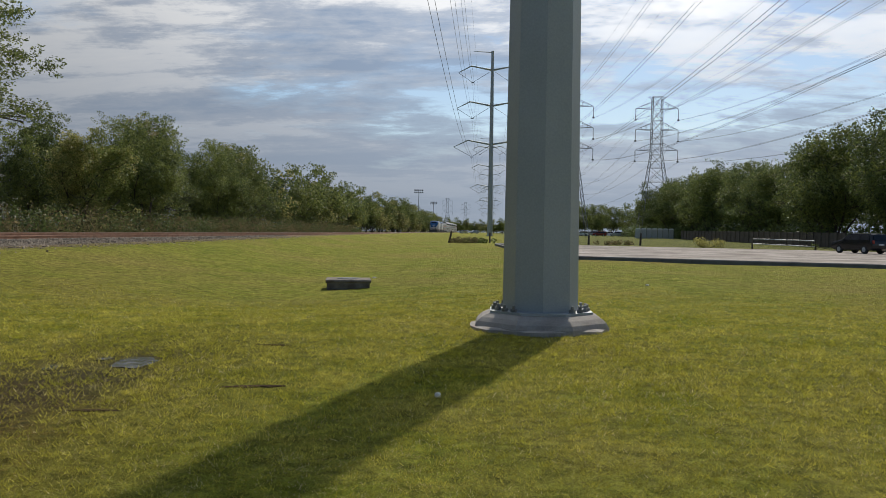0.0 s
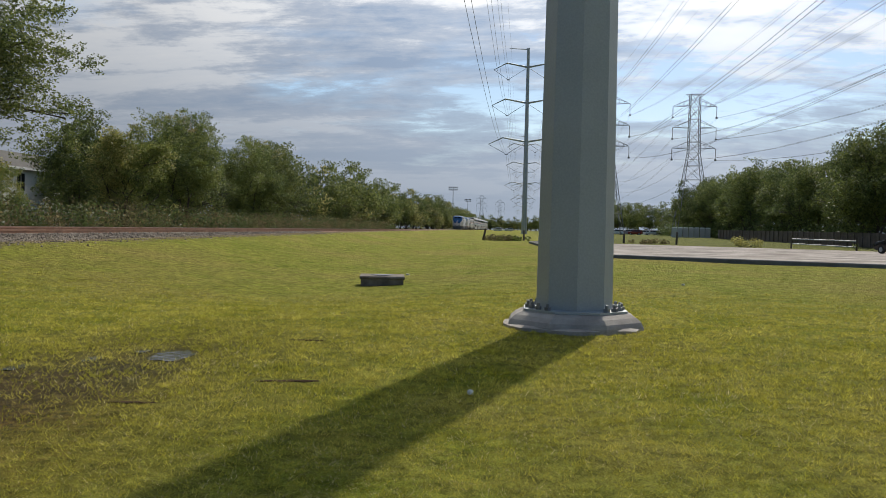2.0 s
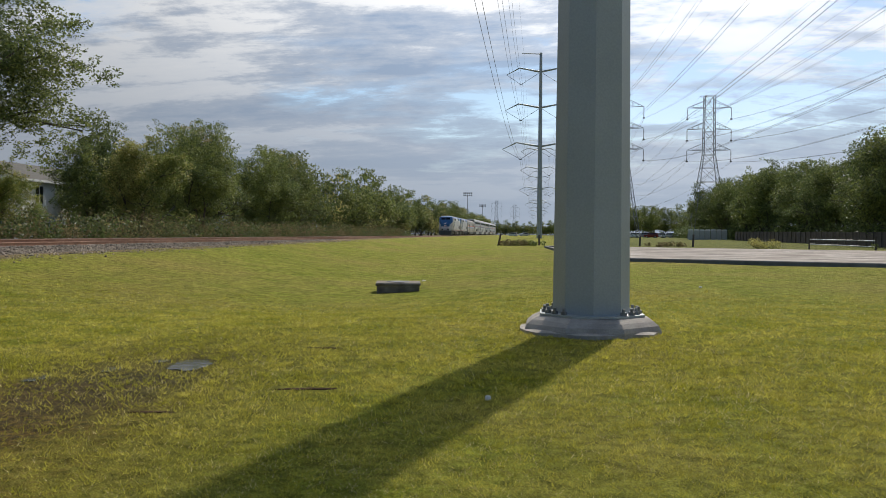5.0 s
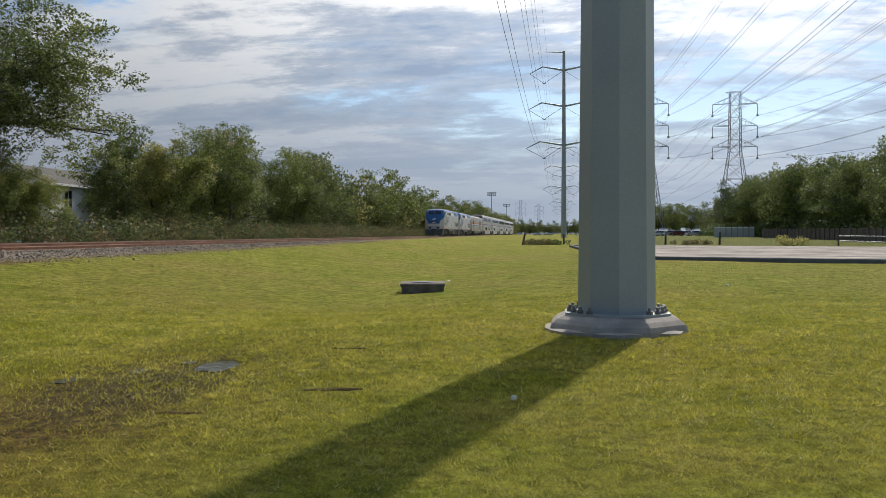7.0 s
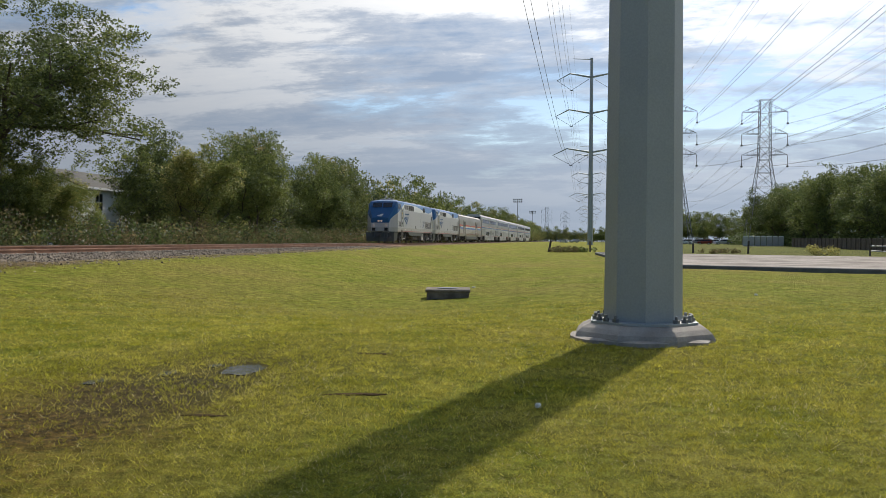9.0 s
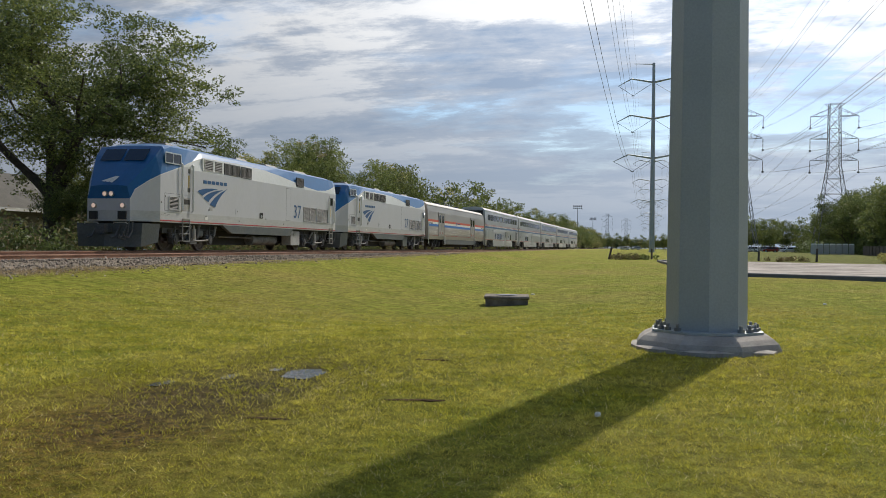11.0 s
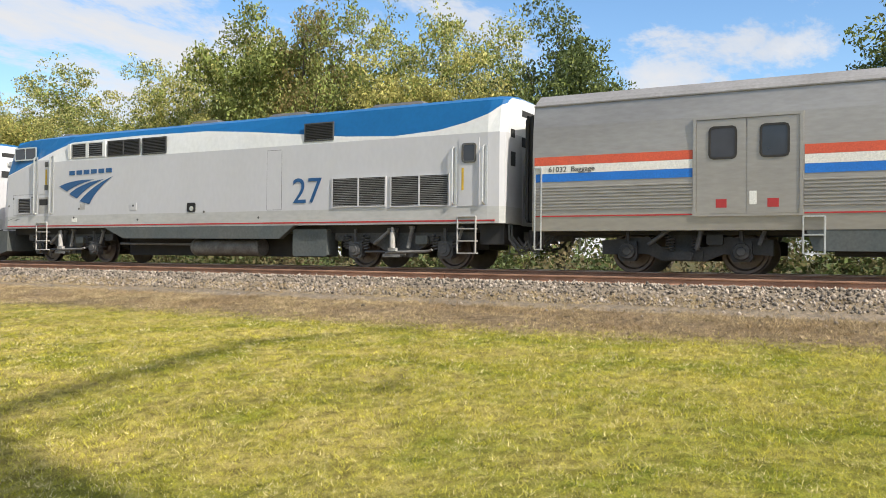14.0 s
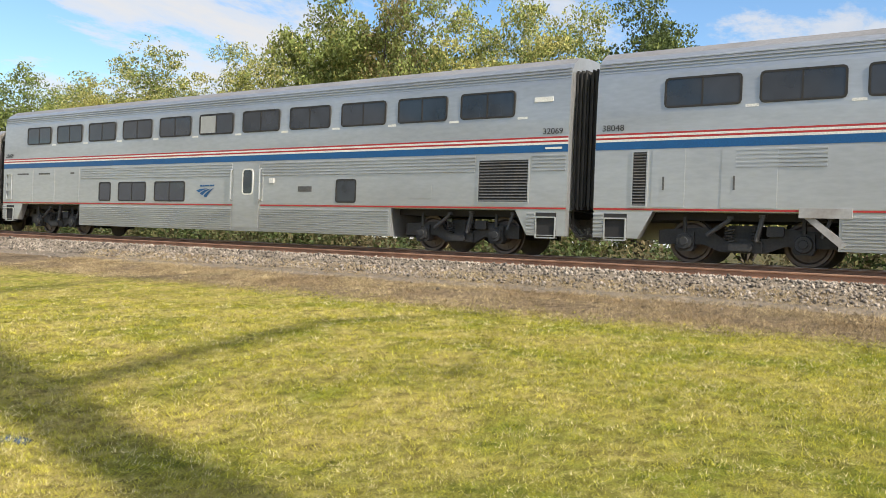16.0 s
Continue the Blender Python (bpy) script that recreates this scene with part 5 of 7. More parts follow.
# ---- the train ----
MAT.update({
    "loco_grey": material("pale_grey_paint", (0.515, 0.508, 0.520), 0.40, 0.1, (0.475, 0.468, 0.472), 0.7, 0.6, 9, 0.025, stretch=(1, 1, 0.5)),
    "loco_white": material("white_paint", (0.64, 0.64, 0.625), 0.40, 0.05, (0.60, 0.60, 0.57), 0.9, 0.6, 9, 0.05),
    "loco_low": material("road_dusted_grey_paint", (0.455, 0.45, 0.43), 0.5, 0.1, (0.39, 0.375, 0.35), 1.4, 0.7, 12, 0.07, stretch=(1, 0.4, 1)),
    "loco_sill": material("grimy_grey_paint", (0.40, 0.39, 0.37), 0.55, 0.1, (0.30, 0.27, 0.24), 2.0, 0.8, 12, 0.12),
    "blue": material("blue_paint", (0.009, 0.098, 0.255), 0.36, 0.0, (0.008, 0.085, 0.22), 1.2, 0.7, 9, 0.06),
    "deep_blue": material("deep_blue_lettering", (0.010, 0.070, 0.19), 0.45, 0.0, (0.012, 0.08, 0.21), 3, 0.6),
    "red": material("red_paint", (0.42, 0.03, 0.03), 0.5, 0, (0.33, 0.03, 0.03), 2, 0.7),
    "dark": material("dark_grey_steel", (0.085, 0.09, 0.09), 0.65, 0.2, (0.13, 0.115, 0.10), 3.0, 0.8, 20, 0.25, 0.2, 30),
    "truck_grey": material("grimy_truck_steel", (0.060, 0.065, 0.068), 0.6, 0.15, (0.090, 0.083, 0.076), 3.0, 0.8, 20, 0.25, 0.2, 30),
    # darker copy of truck_grey: the shade under the cars put into its colour
    "truck_dark": material("truck_shade_steel", (0.030, 0.032, 0.033), 0.7, 0.1, (0.045, 0.041, 0.037), 3.0, 0.8, 20, 0.25, 0.2, 30),
    "tank_grey": material("grimy_tank_paint", (0.20, 0.195, 0.18), 0.6, 0.1, (0.10, 0.09, 0.08), 3.0, 0.8, 20, 0.2),
    "skirt": material("slate_grey_paint", (0.082, 0.094, 0.092), 0.55, 0.1, (0.105, 0.108, 0.100), 1.5, 0.8, 14, 0.15),
    # sooty parts, and also the painted shade of step holes and recesses
    "black": material("soot_and_shade_black", (0.018, 0.018, 0.018), 0.75, 0, (0.03, 0.027, 0.024), 3, 0.8),
    "steel": material("handrail_steel", (0.62, 0.62, 0.60), 0.35, 0.8, (0.5, 0.5, 0.48), 4, 0.5),
    "tread": material("worn_wheel_steel", (0.16, 0.135, 0.12), 0.5, 0.7, (0.10, 0.08, 0.07), 5, 0.7),
    "pane": material("tinted_glass", (0.016, 0.019, 0.024), 0.06, 0.0, (0.03, 0.033, 0.04), 0.7, 0.7, 2, 0.2, spec=0.7),
    "shade_pane": material("drawn_blind", (0.36, 0.36, 0.34), 0.3, 0.0, (0.31, 0.31, 0.30), 2, 0.5),
    "stainless": material("stainless_steel", (0.49, 0.495, 0.49), 0.34, 0.65, (0.40, 0.395, 0.385), 0.8, 0.8, 14, 0.06, stretch=(1, 0.25, 1)),
    "bag_metal": material("dull_stainless_steel", (0.40, 0.37, 0.33), 0.42, 0.6, (0.33, 0.30, 0.265), 0.8, 0.8, 14, 0.07, stretch=(1, 0.25, 1)),
    "bag_roof": material("dirty_roof_steel", (0.26, 0.25, 0.24), 0.6, 0.3, (0.20, 0.19, 0.18), 1.0, 0.8, 14, 0.1),
    "orange_red": material("orange_red_band", (0.62, 0.10, 0.045), 0.45, 0, (0.54, 0.09, 0.045), 1.5, 0.6),
    "white_band": material("cream_white_band", (0.74, 0.72, 0.66), 0.45, 0, (0.66, 0.64, 0.58), 1.5, 0.6),
    "bright_blue": material("bright_blue_band", (0.015, 0.16, 0.55), 0.42, 0, (0.014, 0.14, 0.48), 1.5, 0.6),
    "line_blue": material("navy_blue_band", (0.006, 0.085, 0.24), 0.42, 0, (0.006, 0.075, 0.20), 1.5, 0.6),
    "rubber": material("black_rubber", (0.022, 0.021, 0.020), 0.85, 0, (0.035, 0.032, 0.028), 4, 0.7),
    "headlight": material("lit_headlamp", (0.22, 0.18, 0.16), 0.25, 0, emit=((1.0, 0.74, 0.62), 0.45)),
    "yellow": material("yellow_paint", (0.55, 0.36, 0.03), 0.5),
})
SIDE = 1.53


def slab(name, parent, y0, y1, z0, z1, mat_, depth=0.012, x=SIDE, label="", bevel=0.0, both=True):
    """A thin raised panel on both flanks of a car."""
    near = None
    for sgn in (1, -1) if both else (1,):
        s = Shape()
        a, b = sorted((sgn * (x - 0.02), sgn * (x + depth)))
        s.box(a, b, y0, y1, z0, z1, 0, bevel)
        ob = part(name, s, mat_, parent, label)
        near = near or ob
    return near


def window(name, parent, y0, y1, z0, z1, x=SIDE, split=0, round_=0.08, pane="pane", frame_mat="dark", halves=None):
    """A rounded window with a raised frame, an own pane and a mullion."""
    def outline(g, r):
        pts = []
        for cy, cz, a0 in ((y1 - g - r, z1 - g - r, 0), (y0 + g + r, z1 - g - r, 90), (y0 + g + r, z0 + g + r, 180), (y1 - g - r, z0 + g + r, 270)):
            pts += [(cy + r * math.cos(radians(a0 + a)), cz + r * math.sin(radians(a0 + a))) for a in (0, 45, 90)]
        return pts
    near = None
    for sgn in (1, -1):
        s = Shape()
        o, i = outline(0, round_), outline(0.045, round_ * 0.7)
        n = len(o)
        xo, xi = sgn * (x + 0.014), sgn * (x - 0.01)
        s.add([(xo, *p) for p in o] + [(xo, *p) for p in i] + [(xi, *p) for p in i] + [(xi, *p) for p in o],
              [(k, (k + 1) % n, n + (k + 1) % n, n + k) for k in range(n)] + [(n + k, n + (k + 1) % n, 2 * n + (k + 1) % n, 2 * n + k) for k in range(n)]
              + [(k, (k + 1) % n, 3 * n + (k + 1) % n, 3 * n + k) for k in range(n)])
        for m in range(split):
            ym = y0 + (y1 - y0) * (m + 1) / (split + 1)
            a, b = sorted((sgn * (x - 0.005), sgn * (x + 0.012)))
            s.box(a, b, ym - 0.018, ym + 0.018, z0 + 0.02, z1 - 0.02)
        w = part(name, s, MAT[frame_mat], parent)
        near = near or w
        g = Shape()
        a, b = sorted((sgn * (x - 0.03), sgn * (x + 0.003)))
        g.prism(outline(0.03, round_ * 0.7), a, b)
        part("pane", g, MAT[pane], parent if parent.parent else w)
    if halves:
        h = Shape()
        h.box(x, x + 0.006, y0 + 0.06, (y0 + y1) / 2 - 0.02, z0 + 0.06, z1 - 0.06)
        part("blind", h, MAT["shade_pane"], near, "pale grey drawn blind")
    return near


def grille(parent, y0, y1, z0, z1, slats, x=SIDE, split=0, label="dark louvred grille", frame_mat="loco_grey", slat_mat="dark"):
    near = None
    for sgn in (1, -1):
        s = Shape()
        box = lambda xa, xb, *r, m=0: s.box(*sorted((sgn * xa, sgn * xb)), *r, m)
        box(x - 0.03, x + 0.004, y0, y1, z0, z1, m=0)
        for k in range(slats):
            z = z0 + (z1 - z0) * (k + 0.5) / slats
            h = (z1 - z0) / slats
            s.add([(sgn * (x + 0.004), y0, z + h * 0.30), (sgn * (x + 0.004), y1, z + h * 0.30), (sgn * (x + 0.03), y1, z - h * 0.25), (sgn * (x + 0.03), y0, z - h * 0.25)], [(0, 1, 2, 3)], 1)
        for ya, yb in ((y0 - 0.035, y0), (y1, y1 + 0.035)):
            box(x - 0.01, x + 0.028, ya, yb, z0 - 0.03, z1 + 0.03, m=2)
        for za, zb in ((z0 - 0.03, z0), (z1, z1 + 0.03)):
            box(x - 0.01, x + 0.028, y0, y1, za, zb, m=2)
        for m_ in range(split):
            ym = y0 + (y1 - y0) * (m_ + 1) / (split + 1)
            box(x, x + 0.034, ym - 0.02, ym + 0.02, z0, z1, m=2)
        ob = part("grille", s, [MAT["black"], MAT[slat_mat], MAT[frame_mat]], parent, label)
        near = near or ob
    return near


def writing(parent, text, y, z, height, mat_, x=SIDE, label="", wide=1.0):
    """Painted characters on the near flank, from their lower left corner."""
    cu = bpy.data.curves.new("lettering", "FONT")
    cu.body, cu.size, cu.extrude = text, height / 0.70, 0.002
    tmp = bpy.data.objects.new("lettering", cu)
    scene.collection.objects.link(tmp)
    me = bpy.data.meshes.new_from_object(tmp.evaluated_get(bpy.context.evaluated_depsgraph_get()))
    bpy.data.objects.remove(tmp)
    me.materials.clear()
    me.materials.append(mat_)
    ob = new("lettering", me)
    ob.matrix_basis = pose(x + 0.012, y, z, 90, 0, 90) @ Matrix.Diagonal((wide, 1, 1, 1))
    ob.parent = parent
    if label:
        ob["label"] = label
    return ob


def emblem(parent, y0, y1, z0, z1, mat_, x=SIDE, bars=True):
    """Three blue swooshes that fan out from the upper right, and a row of small bars above."""
    w, h = y1 - y0, z1 - z0
    P = lambda a, b: (y0 + a * w, z0 + b * h)
    s = Shape()
    def curve(p0, p1, p2, n=7):
        return [((1 - t) ** 2 * p0[0] + 2 * t * (1 - t) * p1[0] + t * t * p2[0], (1 - t) ** 2 * p0[1] + 2 * t * (1 - t) * p1[1] + t * t * p2[1]) for t in [k / n for k in range(n + 1)]]
    for up, low in ((((0.0, 0.70), (0.25, 0.95), (0.66, 0.90)), ((0.15, 0.50), (0.35, 0.78), (0.66, 0.90))),
                    (((0.19, 0.40), (0.40, 0.80), (0.84, 0.90)), ((0.34, 0.22), (0.52, 0.66), (0.84, 0.90))),
                    (((0.39, 0.12), (0.60, 0.66), (1.0, 1.0)), ((0.57, 0.0), (0.72, 0.62), (1.0, 1.0)))):
        a = [(x + 0.012, *P(*p)) for p in curve(*up)]
        b = [(x + 0.012, *P(*p)) for p in curve(*low)]
        s.sheet([a, b])
    if bars:
        for k in range(6):
            c = 0.19 + k * 0.135
            s.box(x, x + 0.012, *[y0 + w * q for q in (c, c + 0.10)], z0 + h * (1.10 + 0.006 * k), z0 + h * (1.26 + 0.006 * k))
    return part("emblem", s, mat_, parent, "blue three-swoosh emblem with a row of bars")


WHEELSETS = []


def truck(parent, yc, base, passenger=False):
    """A two-axle truck: side frames with boxes, springs and dampers, and turning wheelsets."""
    s = Shape()
    for sgn in (1, -1):
        X = lambda a, b: sorted((sgn * a, sgn * b))
        if passenger:
            s.prism([(yc - base / 2 - 0.62, 0.40), (yc - base / 2 - 0.62, 0.72), (yc - base / 2 + 0.45, 0.80), (yc - 0.5, 0.58), (yc + 0.5, 0.58), (yc + base / 2 - 0.45, 0.80),
                     (yc + base / 2 + 0.62, 0.72), (yc + base / 2 + 0.62, 0.40), (yc + base / 2 - 0.40, 0.42), (yc + 0.45, 0.26), (yc - 0.45, 0.26), (yc - base / 2 + 0.40, 0.42)], *X(1.06, 1.20))
        else:
            s.prism([(yc - base / 2 - 0.75, 0.72), (yc - base / 2 - 0.75, 0.95), (yc + base / 2 + 0.75, 0.95), (yc + base / 2 + 0.75, 0.72), (yc + base / 2 - 0.45, 0.66), (yc + 0.5, 0.46), (yc - 0.5, 0.46), (yc - base / 2 + 0.45, 0.66)], *X(1.04, 1.18))
            s.tube((sgn * 1.25, yc - base / 2 + 0.3, 0.42), (sgn * 1.25, yc + 0.4, 0.42), 0.035, 0.035, 6)
            s.tube((sgn * 1.24, yc - 0.25, 0.45), (sgn * 1.24, yc - 0.1, 1.05), 0.07, 0.06, 8)
        for w in (-1, 1):
            yw = yc + w * base / 2
            s.prism([(yw - 0.22, 0.34), (yw - 0.16, 0.26), (yw + 0.16, 0.26), (yw + 0.22, 0.34), (yw + 0.20, 0.70), (yw - 0.20, 0.70)], *X(1.10, 1.30))
            s.tube((sgn * 1.28, yw, 0.48), (sgn * 1.37, yw, 0.48), 0.20, 0.17, 12)
            s.tube((sgn * 1.37, yw, 0.48), (sgn * 1.39, yw, 0.48), 0.10, 0.09, 10)
            s.tube((sgn * 1.27, yw, 0.5), (sgn * 1.30, yw, 1.02), 0.045, 0.045, 6)
        s.box(*X(1.02, 1.26), yc - 0.42, yc + 0.42, 0.28, 0.50)
    s.box(-1.1, 1.1, yc - 0.35, yc + 0.35, 0.45, 0.85)
    # passenger trucks take the steel with the car's shadow in its colour
    steel = MAT["truck_dark" if passenger else "truck_grey"]
    t = part("truck", s, steel, parent, "dark steel two-axle truck")
    for sgn in (1, -1):
        for a, b, r in (((yc - 0.75, 0.62), (yc - 0.25, 0.98), 0.05), ((yc + 0.30, 0.52), (yc + 0.42, 1.02), 0.055), ((yc + base / 2 + 0.35, 0.62), (yc + base / 2 + 0.5, 1.0), 0.045)):
            q = Shape()
            q.tube((sgn * 1.33, *a), (sgn * 1.33, *b), r, r, 8)
            q.tube((sgn * 1.33, *b), (sgn * 1.33, b[0], b[1] + 0.06), r * 1.5, r * 1.5, 8)
            part("damper", q, MAT["truck_grey" if passenger else "tank_grey"], t)
        if not passenger:
            q = Shape()
            q.path([(sgn * 1.40, yc - 0.35, 0.36), (sgn * 1.40, yc - 0.25, 0.40), (sgn * 1.40, yc + 0.95, 0.44), (sgn * 1.40, yc + 1.05, 0.48)], 0.038, 8)
            part("traction_rod", q, MAT["tank_grey"], t, "pale grey traction rod")
            q = Shape()
            q.tube((sgn * 1.42, yc - 0.12, 0.52), (sgn * 1.42, yc - 0.12, 0.92), 0.075, 0.075, 10)
            q.tube((sgn * 1.42, yc - 0.12, 0.92), (sgn * 1.42, yc - 0.12, 1.06), 0.04, 0.04, 8)
            q.box(*sorted((sgn * 1.36, sgn * 1.46)), yc - 0.24, yc, 0.44, 0.52)
            part("brake_cylinder", q, MAT["loco_sill"], t, "pale grey upright brake cylinder")
            q = Shape()
            q.box(*sorted((sgn * 1.30, sgn * 1.42)), yc - 0.42, yc + 0.10, 0.28, 0.36, 0, 0.02)
            part("foot_bracket", q, MAT["tank_grey"], t)
        for box in ((1.34, yc - 0.28, yc + 0.22, 0.30, 0.46), (1.30, yc + 0.5, yc + 0.85, 0.62, 0.84)):
            q = Shape()
            q.box(*sorted((sgn * 1.18, sgn * box[0])), *box[1:], 0, 0.03)
            part("brake_unit", q, MAT["truck_dark" if passenger else "skirt"], t)
    for sgn in (1, -1):
        for yy in ([yc - base / 2 - 0.3, yc - base / 2 + 0.3, yc + base / 2 - 0.3, yc + base / 2 + 0.3] if not passenger else [yc - 0.28, yc + 0.28]):
            c = Shape()
            z0, z1 = (0.50, 0.86) if not passenger else (0.50, 0.80)
            turns = 5
            c.path([(sgn * 1.24 + 0.095 * math.cos(a), yy + 0.095 * math.sin(a), z0 + (z1 - z0) * a / (turns * math.tau)) for a in [k * math.tau / 6 for k in range(turns * 6 + 1)]], 0.024, 4)
            part("spring", c, steel, t, weld=True)
    for w in (-1, 1):
        ws = Shape()
        ws.tube((-1.0, 0, 0), (1.0, 0, 0), 0.09, 0.09, 10)
        for sgn in (1, -1):
            prof = [(0.68, 0.12), (0.68, 0.52), (0.705, 0.53), (0.715, 0.495), (0.82, 0.485), (0.82, 0.42), (0.78, 0.38), (0.78, 0.20), (0.84, 0.15), (0.84, 0.0)]
            ws.loft([[(sgn * a, r * math.cos(k * math.tau / 24), r * math.sin(k * math.tau / 24)) for k in range(24)] for a, r in prof], 0, False)
            for k in range(3):
                a = k * math.tau / 3
                ws.tube((sgn * 0.77, 0.29 * math.cos(a), 0.29 * math.sin(a)), (sgn * 0.795, 0.29 * math.cos(a), 0.29 * math.sin(a)), 0.05, 0.05, 6)
        ob = part("wheelset", ws, MAT["tread"], t, "worn steel wheels on an axle", True)
        ob.location = (0, yc + w * base / 2, 0.485)
        WHEELSETS.append(ob)
    return t


def ladder(parent, y0, y1, z0, z1, rungs, x=SIDE, name="ladder", mat_="steel"):
    for sgn in (1, -1):
        s = Shape()
        for yy in (y0, y1):
            s.tube((sgn * (x + 0.02), yy, z0), (sgn * (x + 0.02), yy, z1), 0.022, 0.022, 6)
        for k in range(rungs):
            z = z0 + (z1 - z0) * k / max(1, rungs - 1)
            s.box(*sorted((sgn * (x - 0.12), sgn * (x + 0.05))), y0, y1, z - 0.015, z + 0.015)
        part(name, s, MAT[mat_], parent)


def handrail(parent, y, z0, z1, x=SIDE):
    for sgn in (1, -1):
        s = Shape()
        X = sgn * (x + 0.07)
        s.path([(sgn * (x - 0.01), y, z0), (X, y, z0 + 0.05), (X, y, z1 - 0.05), (sgn * (x - 0.01), y, z1)], 0.026, 7)
        s.box(*sorted((sgn * (x - 0.01), sgn * (x + 0.012))), y + 0.04, y + 0.10, z0, z1)
        part("handrail", s, MAT["steel"], parent)


def coupler(parent, y, sgn):
    s = Shape()
    s.box(-0.12, 0.12, *sorted((y, y - sgn * 0.8)), 0.72, 0.95, 0, 0.03)
    s.prism([(-0.2, y - sgn * 0.02), (0.2, y - sgn * 0.02), (0.16, y - sgn * 0.3), (-0.16, y - sgn * 0.3)], 0.66, 1.0, axis="z")
    for k in (-0.55, 0.45, 0.75):
        s.path([(k, y - sgn * 0.6, 0.95), (k + 0.05, y - sgn * 0.25, 0.55), (k + 0.02, y, 0.50)], 0.035, 6)
    for k, drop in ((0.95, 0.42), (1.12, 0.50)):
        s.path([(k, y - sgn * 0.42, 1.12), (k, y - sgn * 0.40, 0.75), (k - 0.03, y - sgn * 0.22, drop), (k - 0.10, y - sgn * 0.04, drop + 0.06), (k - 0.12, y, drop + 0.22)], 0.03, 6)
    return part("coupler", s, MAT["dark"], parent, "dark coupler with hanging hoses")


def locomotive(number, grime_label):
    root = new("locomotive")
    edge = [(0.56, 1.98), (0.75, 2.35), (1.2, 2.72), (1.62, 2.97), (2.0, 3.08), (2.6, 3.26), (3.2, 3.44), (4.0, 3.70), (4.9, 3.95), (8, 4.0), (10.9, 3.95),
            (12.5, 3.83), (14, 3.68), (16, 3.48), (17.5, 3.40), (18.8, 3.47), (19.6, 3.62), (20.2, 3.80), (20.50, 4.0), (20.62, 4.05)]
    wide = lambda y: float(np.interp(y, [0.56, 0.75, 1.2, 1.62, 20.2, 20.5, 20.62], [0.92, 1.04, 1.30, SIDE, SIDE, 1.50, 1.42]))
    top = lambda y: float(np.interp(y, [0.56, 0.75, 1.2, 1.62, 2.0, 2.6, 3.6, 20.2, 20.5, 20.62], [2.50, 2.72, 3.26, 3.76, 4.15, 4.30, 4.37, 4.37, 4.34, 4.26]))

    def ring(y, zb):
        W, T = wide(y), top(y)
        def at(z):  # half width at a height
            return W * float(np.interp(z, [3.35, 3.92, 4.16, 4.30], [1.0, 0.962, 0.86, 0.55])) if T > 4.1 else W * float(np.interp(z, [T - 0.5, T - 0.08], [1.0, 0.86]))
        zs = [1.13, 1.54, min(zb - 0.03, 3.34), zb, max(zb + 0.04, min(4.16, T - 0.16)), T - 0.05]
        half = [(at(z), z) for z in zs] + [(W * 0.30, T)]
        return [(a, y, z) for a, z in half] + [(-a, y, z) for a, z in half[::-1]]
    rings = [ring(y, zb) for y, zb in edge]
    s = Shape()
    n = len(rings[0])
    band = [3, 0, 2, 1, 1, 1, 1, 1, 1, 1, 2, 0, 3, 3]
    for i in range(n):
        s.loft([[r[i], r[(i + 1) % n]] for r in rings], band[i], False, False)
    r0, r1 = rings[0], rings[-1]
    for rr in (r0, r1):
        for i in range(6):
            s.add([rr[i], rr[i + 1], rr[n - 2 - i], rr[n - 1 - i]], [(0, 1, 2, 3)], (3, 0, 0, 1, 1, 1)[i] if rr is r0 else (3, 0, 2, 2, 2, 2)[i])
    part("body", s, [MAT["loco_grey"], MAT["blue"], MAT["loco_white"], MAT["loco_low"]], root, "pale grey body with a blue nose and blue roof wave", weld=True)
    # windscreen and cab windows
    w = Shape()
    for sgn in (1, -1):
        lo, hi = 0.30, 0.86
        pt = lambda k, a: (sgn * a, 0.75 + (2.0 - 0.75) * k - 0.012, 2.72 + (4.15 - 2.72) * k + 0.075)
        w.add([pt(0.50, 0.05), pt(0.50, 0.98), pt(0.84, 0.98), pt(0.84, 0.05)], [(0, 1, 2, 3)])
    part("windscreen", w, MAT["pane"], root, "dark two-pane windscreen")
    cw = window("cab_window", root, 1.95, 3.12, 3.45, 3.90, SIDE - 0.012, 1, 0.05, frame_mat="steel")
    # lamps on the nose
    for xx, yy, zz, r in ((-0.14, 0.50, 2.16, 0.085), (0.14, 0.50, 2.16, 0.085), (-0.62, 0.50, 1.72, 0.09), (0.62, 0.50, 1.72, 0.09)):
        h = Shape()
        h.tube((xx, yy + 0.12, zz), (xx, yy, zz), r + 0.025, r + 0.02, 14)
        lamp = part("headlamp", h, MAT["steel"], root)
        h = Shape()
        h.tube((xx, yy + 0.01, zz), (xx, yy - 0.012, zz), r, r * 0.9, 14)
        part("lens", h, MAT["headlight" if number == "37" else "white_band"], lamp, "glowing headlamp lens" if number == "37" else "unlit headlamp lens")
    for xx in (-0.62, 0.62):
        # solid black block: the well's shade is put into its colour
        h = Shape()
        h.box(xx - 0.16, xx + 0.16, 0.46, 0.60, 1.20, 1.50)
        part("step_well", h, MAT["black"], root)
        h = Shape()
        h.path([(xx - 0.3, 0.42, 1.02), (xx - 0.25, 0.36, 1.07), (xx + 0.25, 0.36, 1.07), (xx + 0.3, 0.42, 1.02)], 0.02, 6)
        part("grab_iron", h, MAT["steel"], root)
    e = Shape()
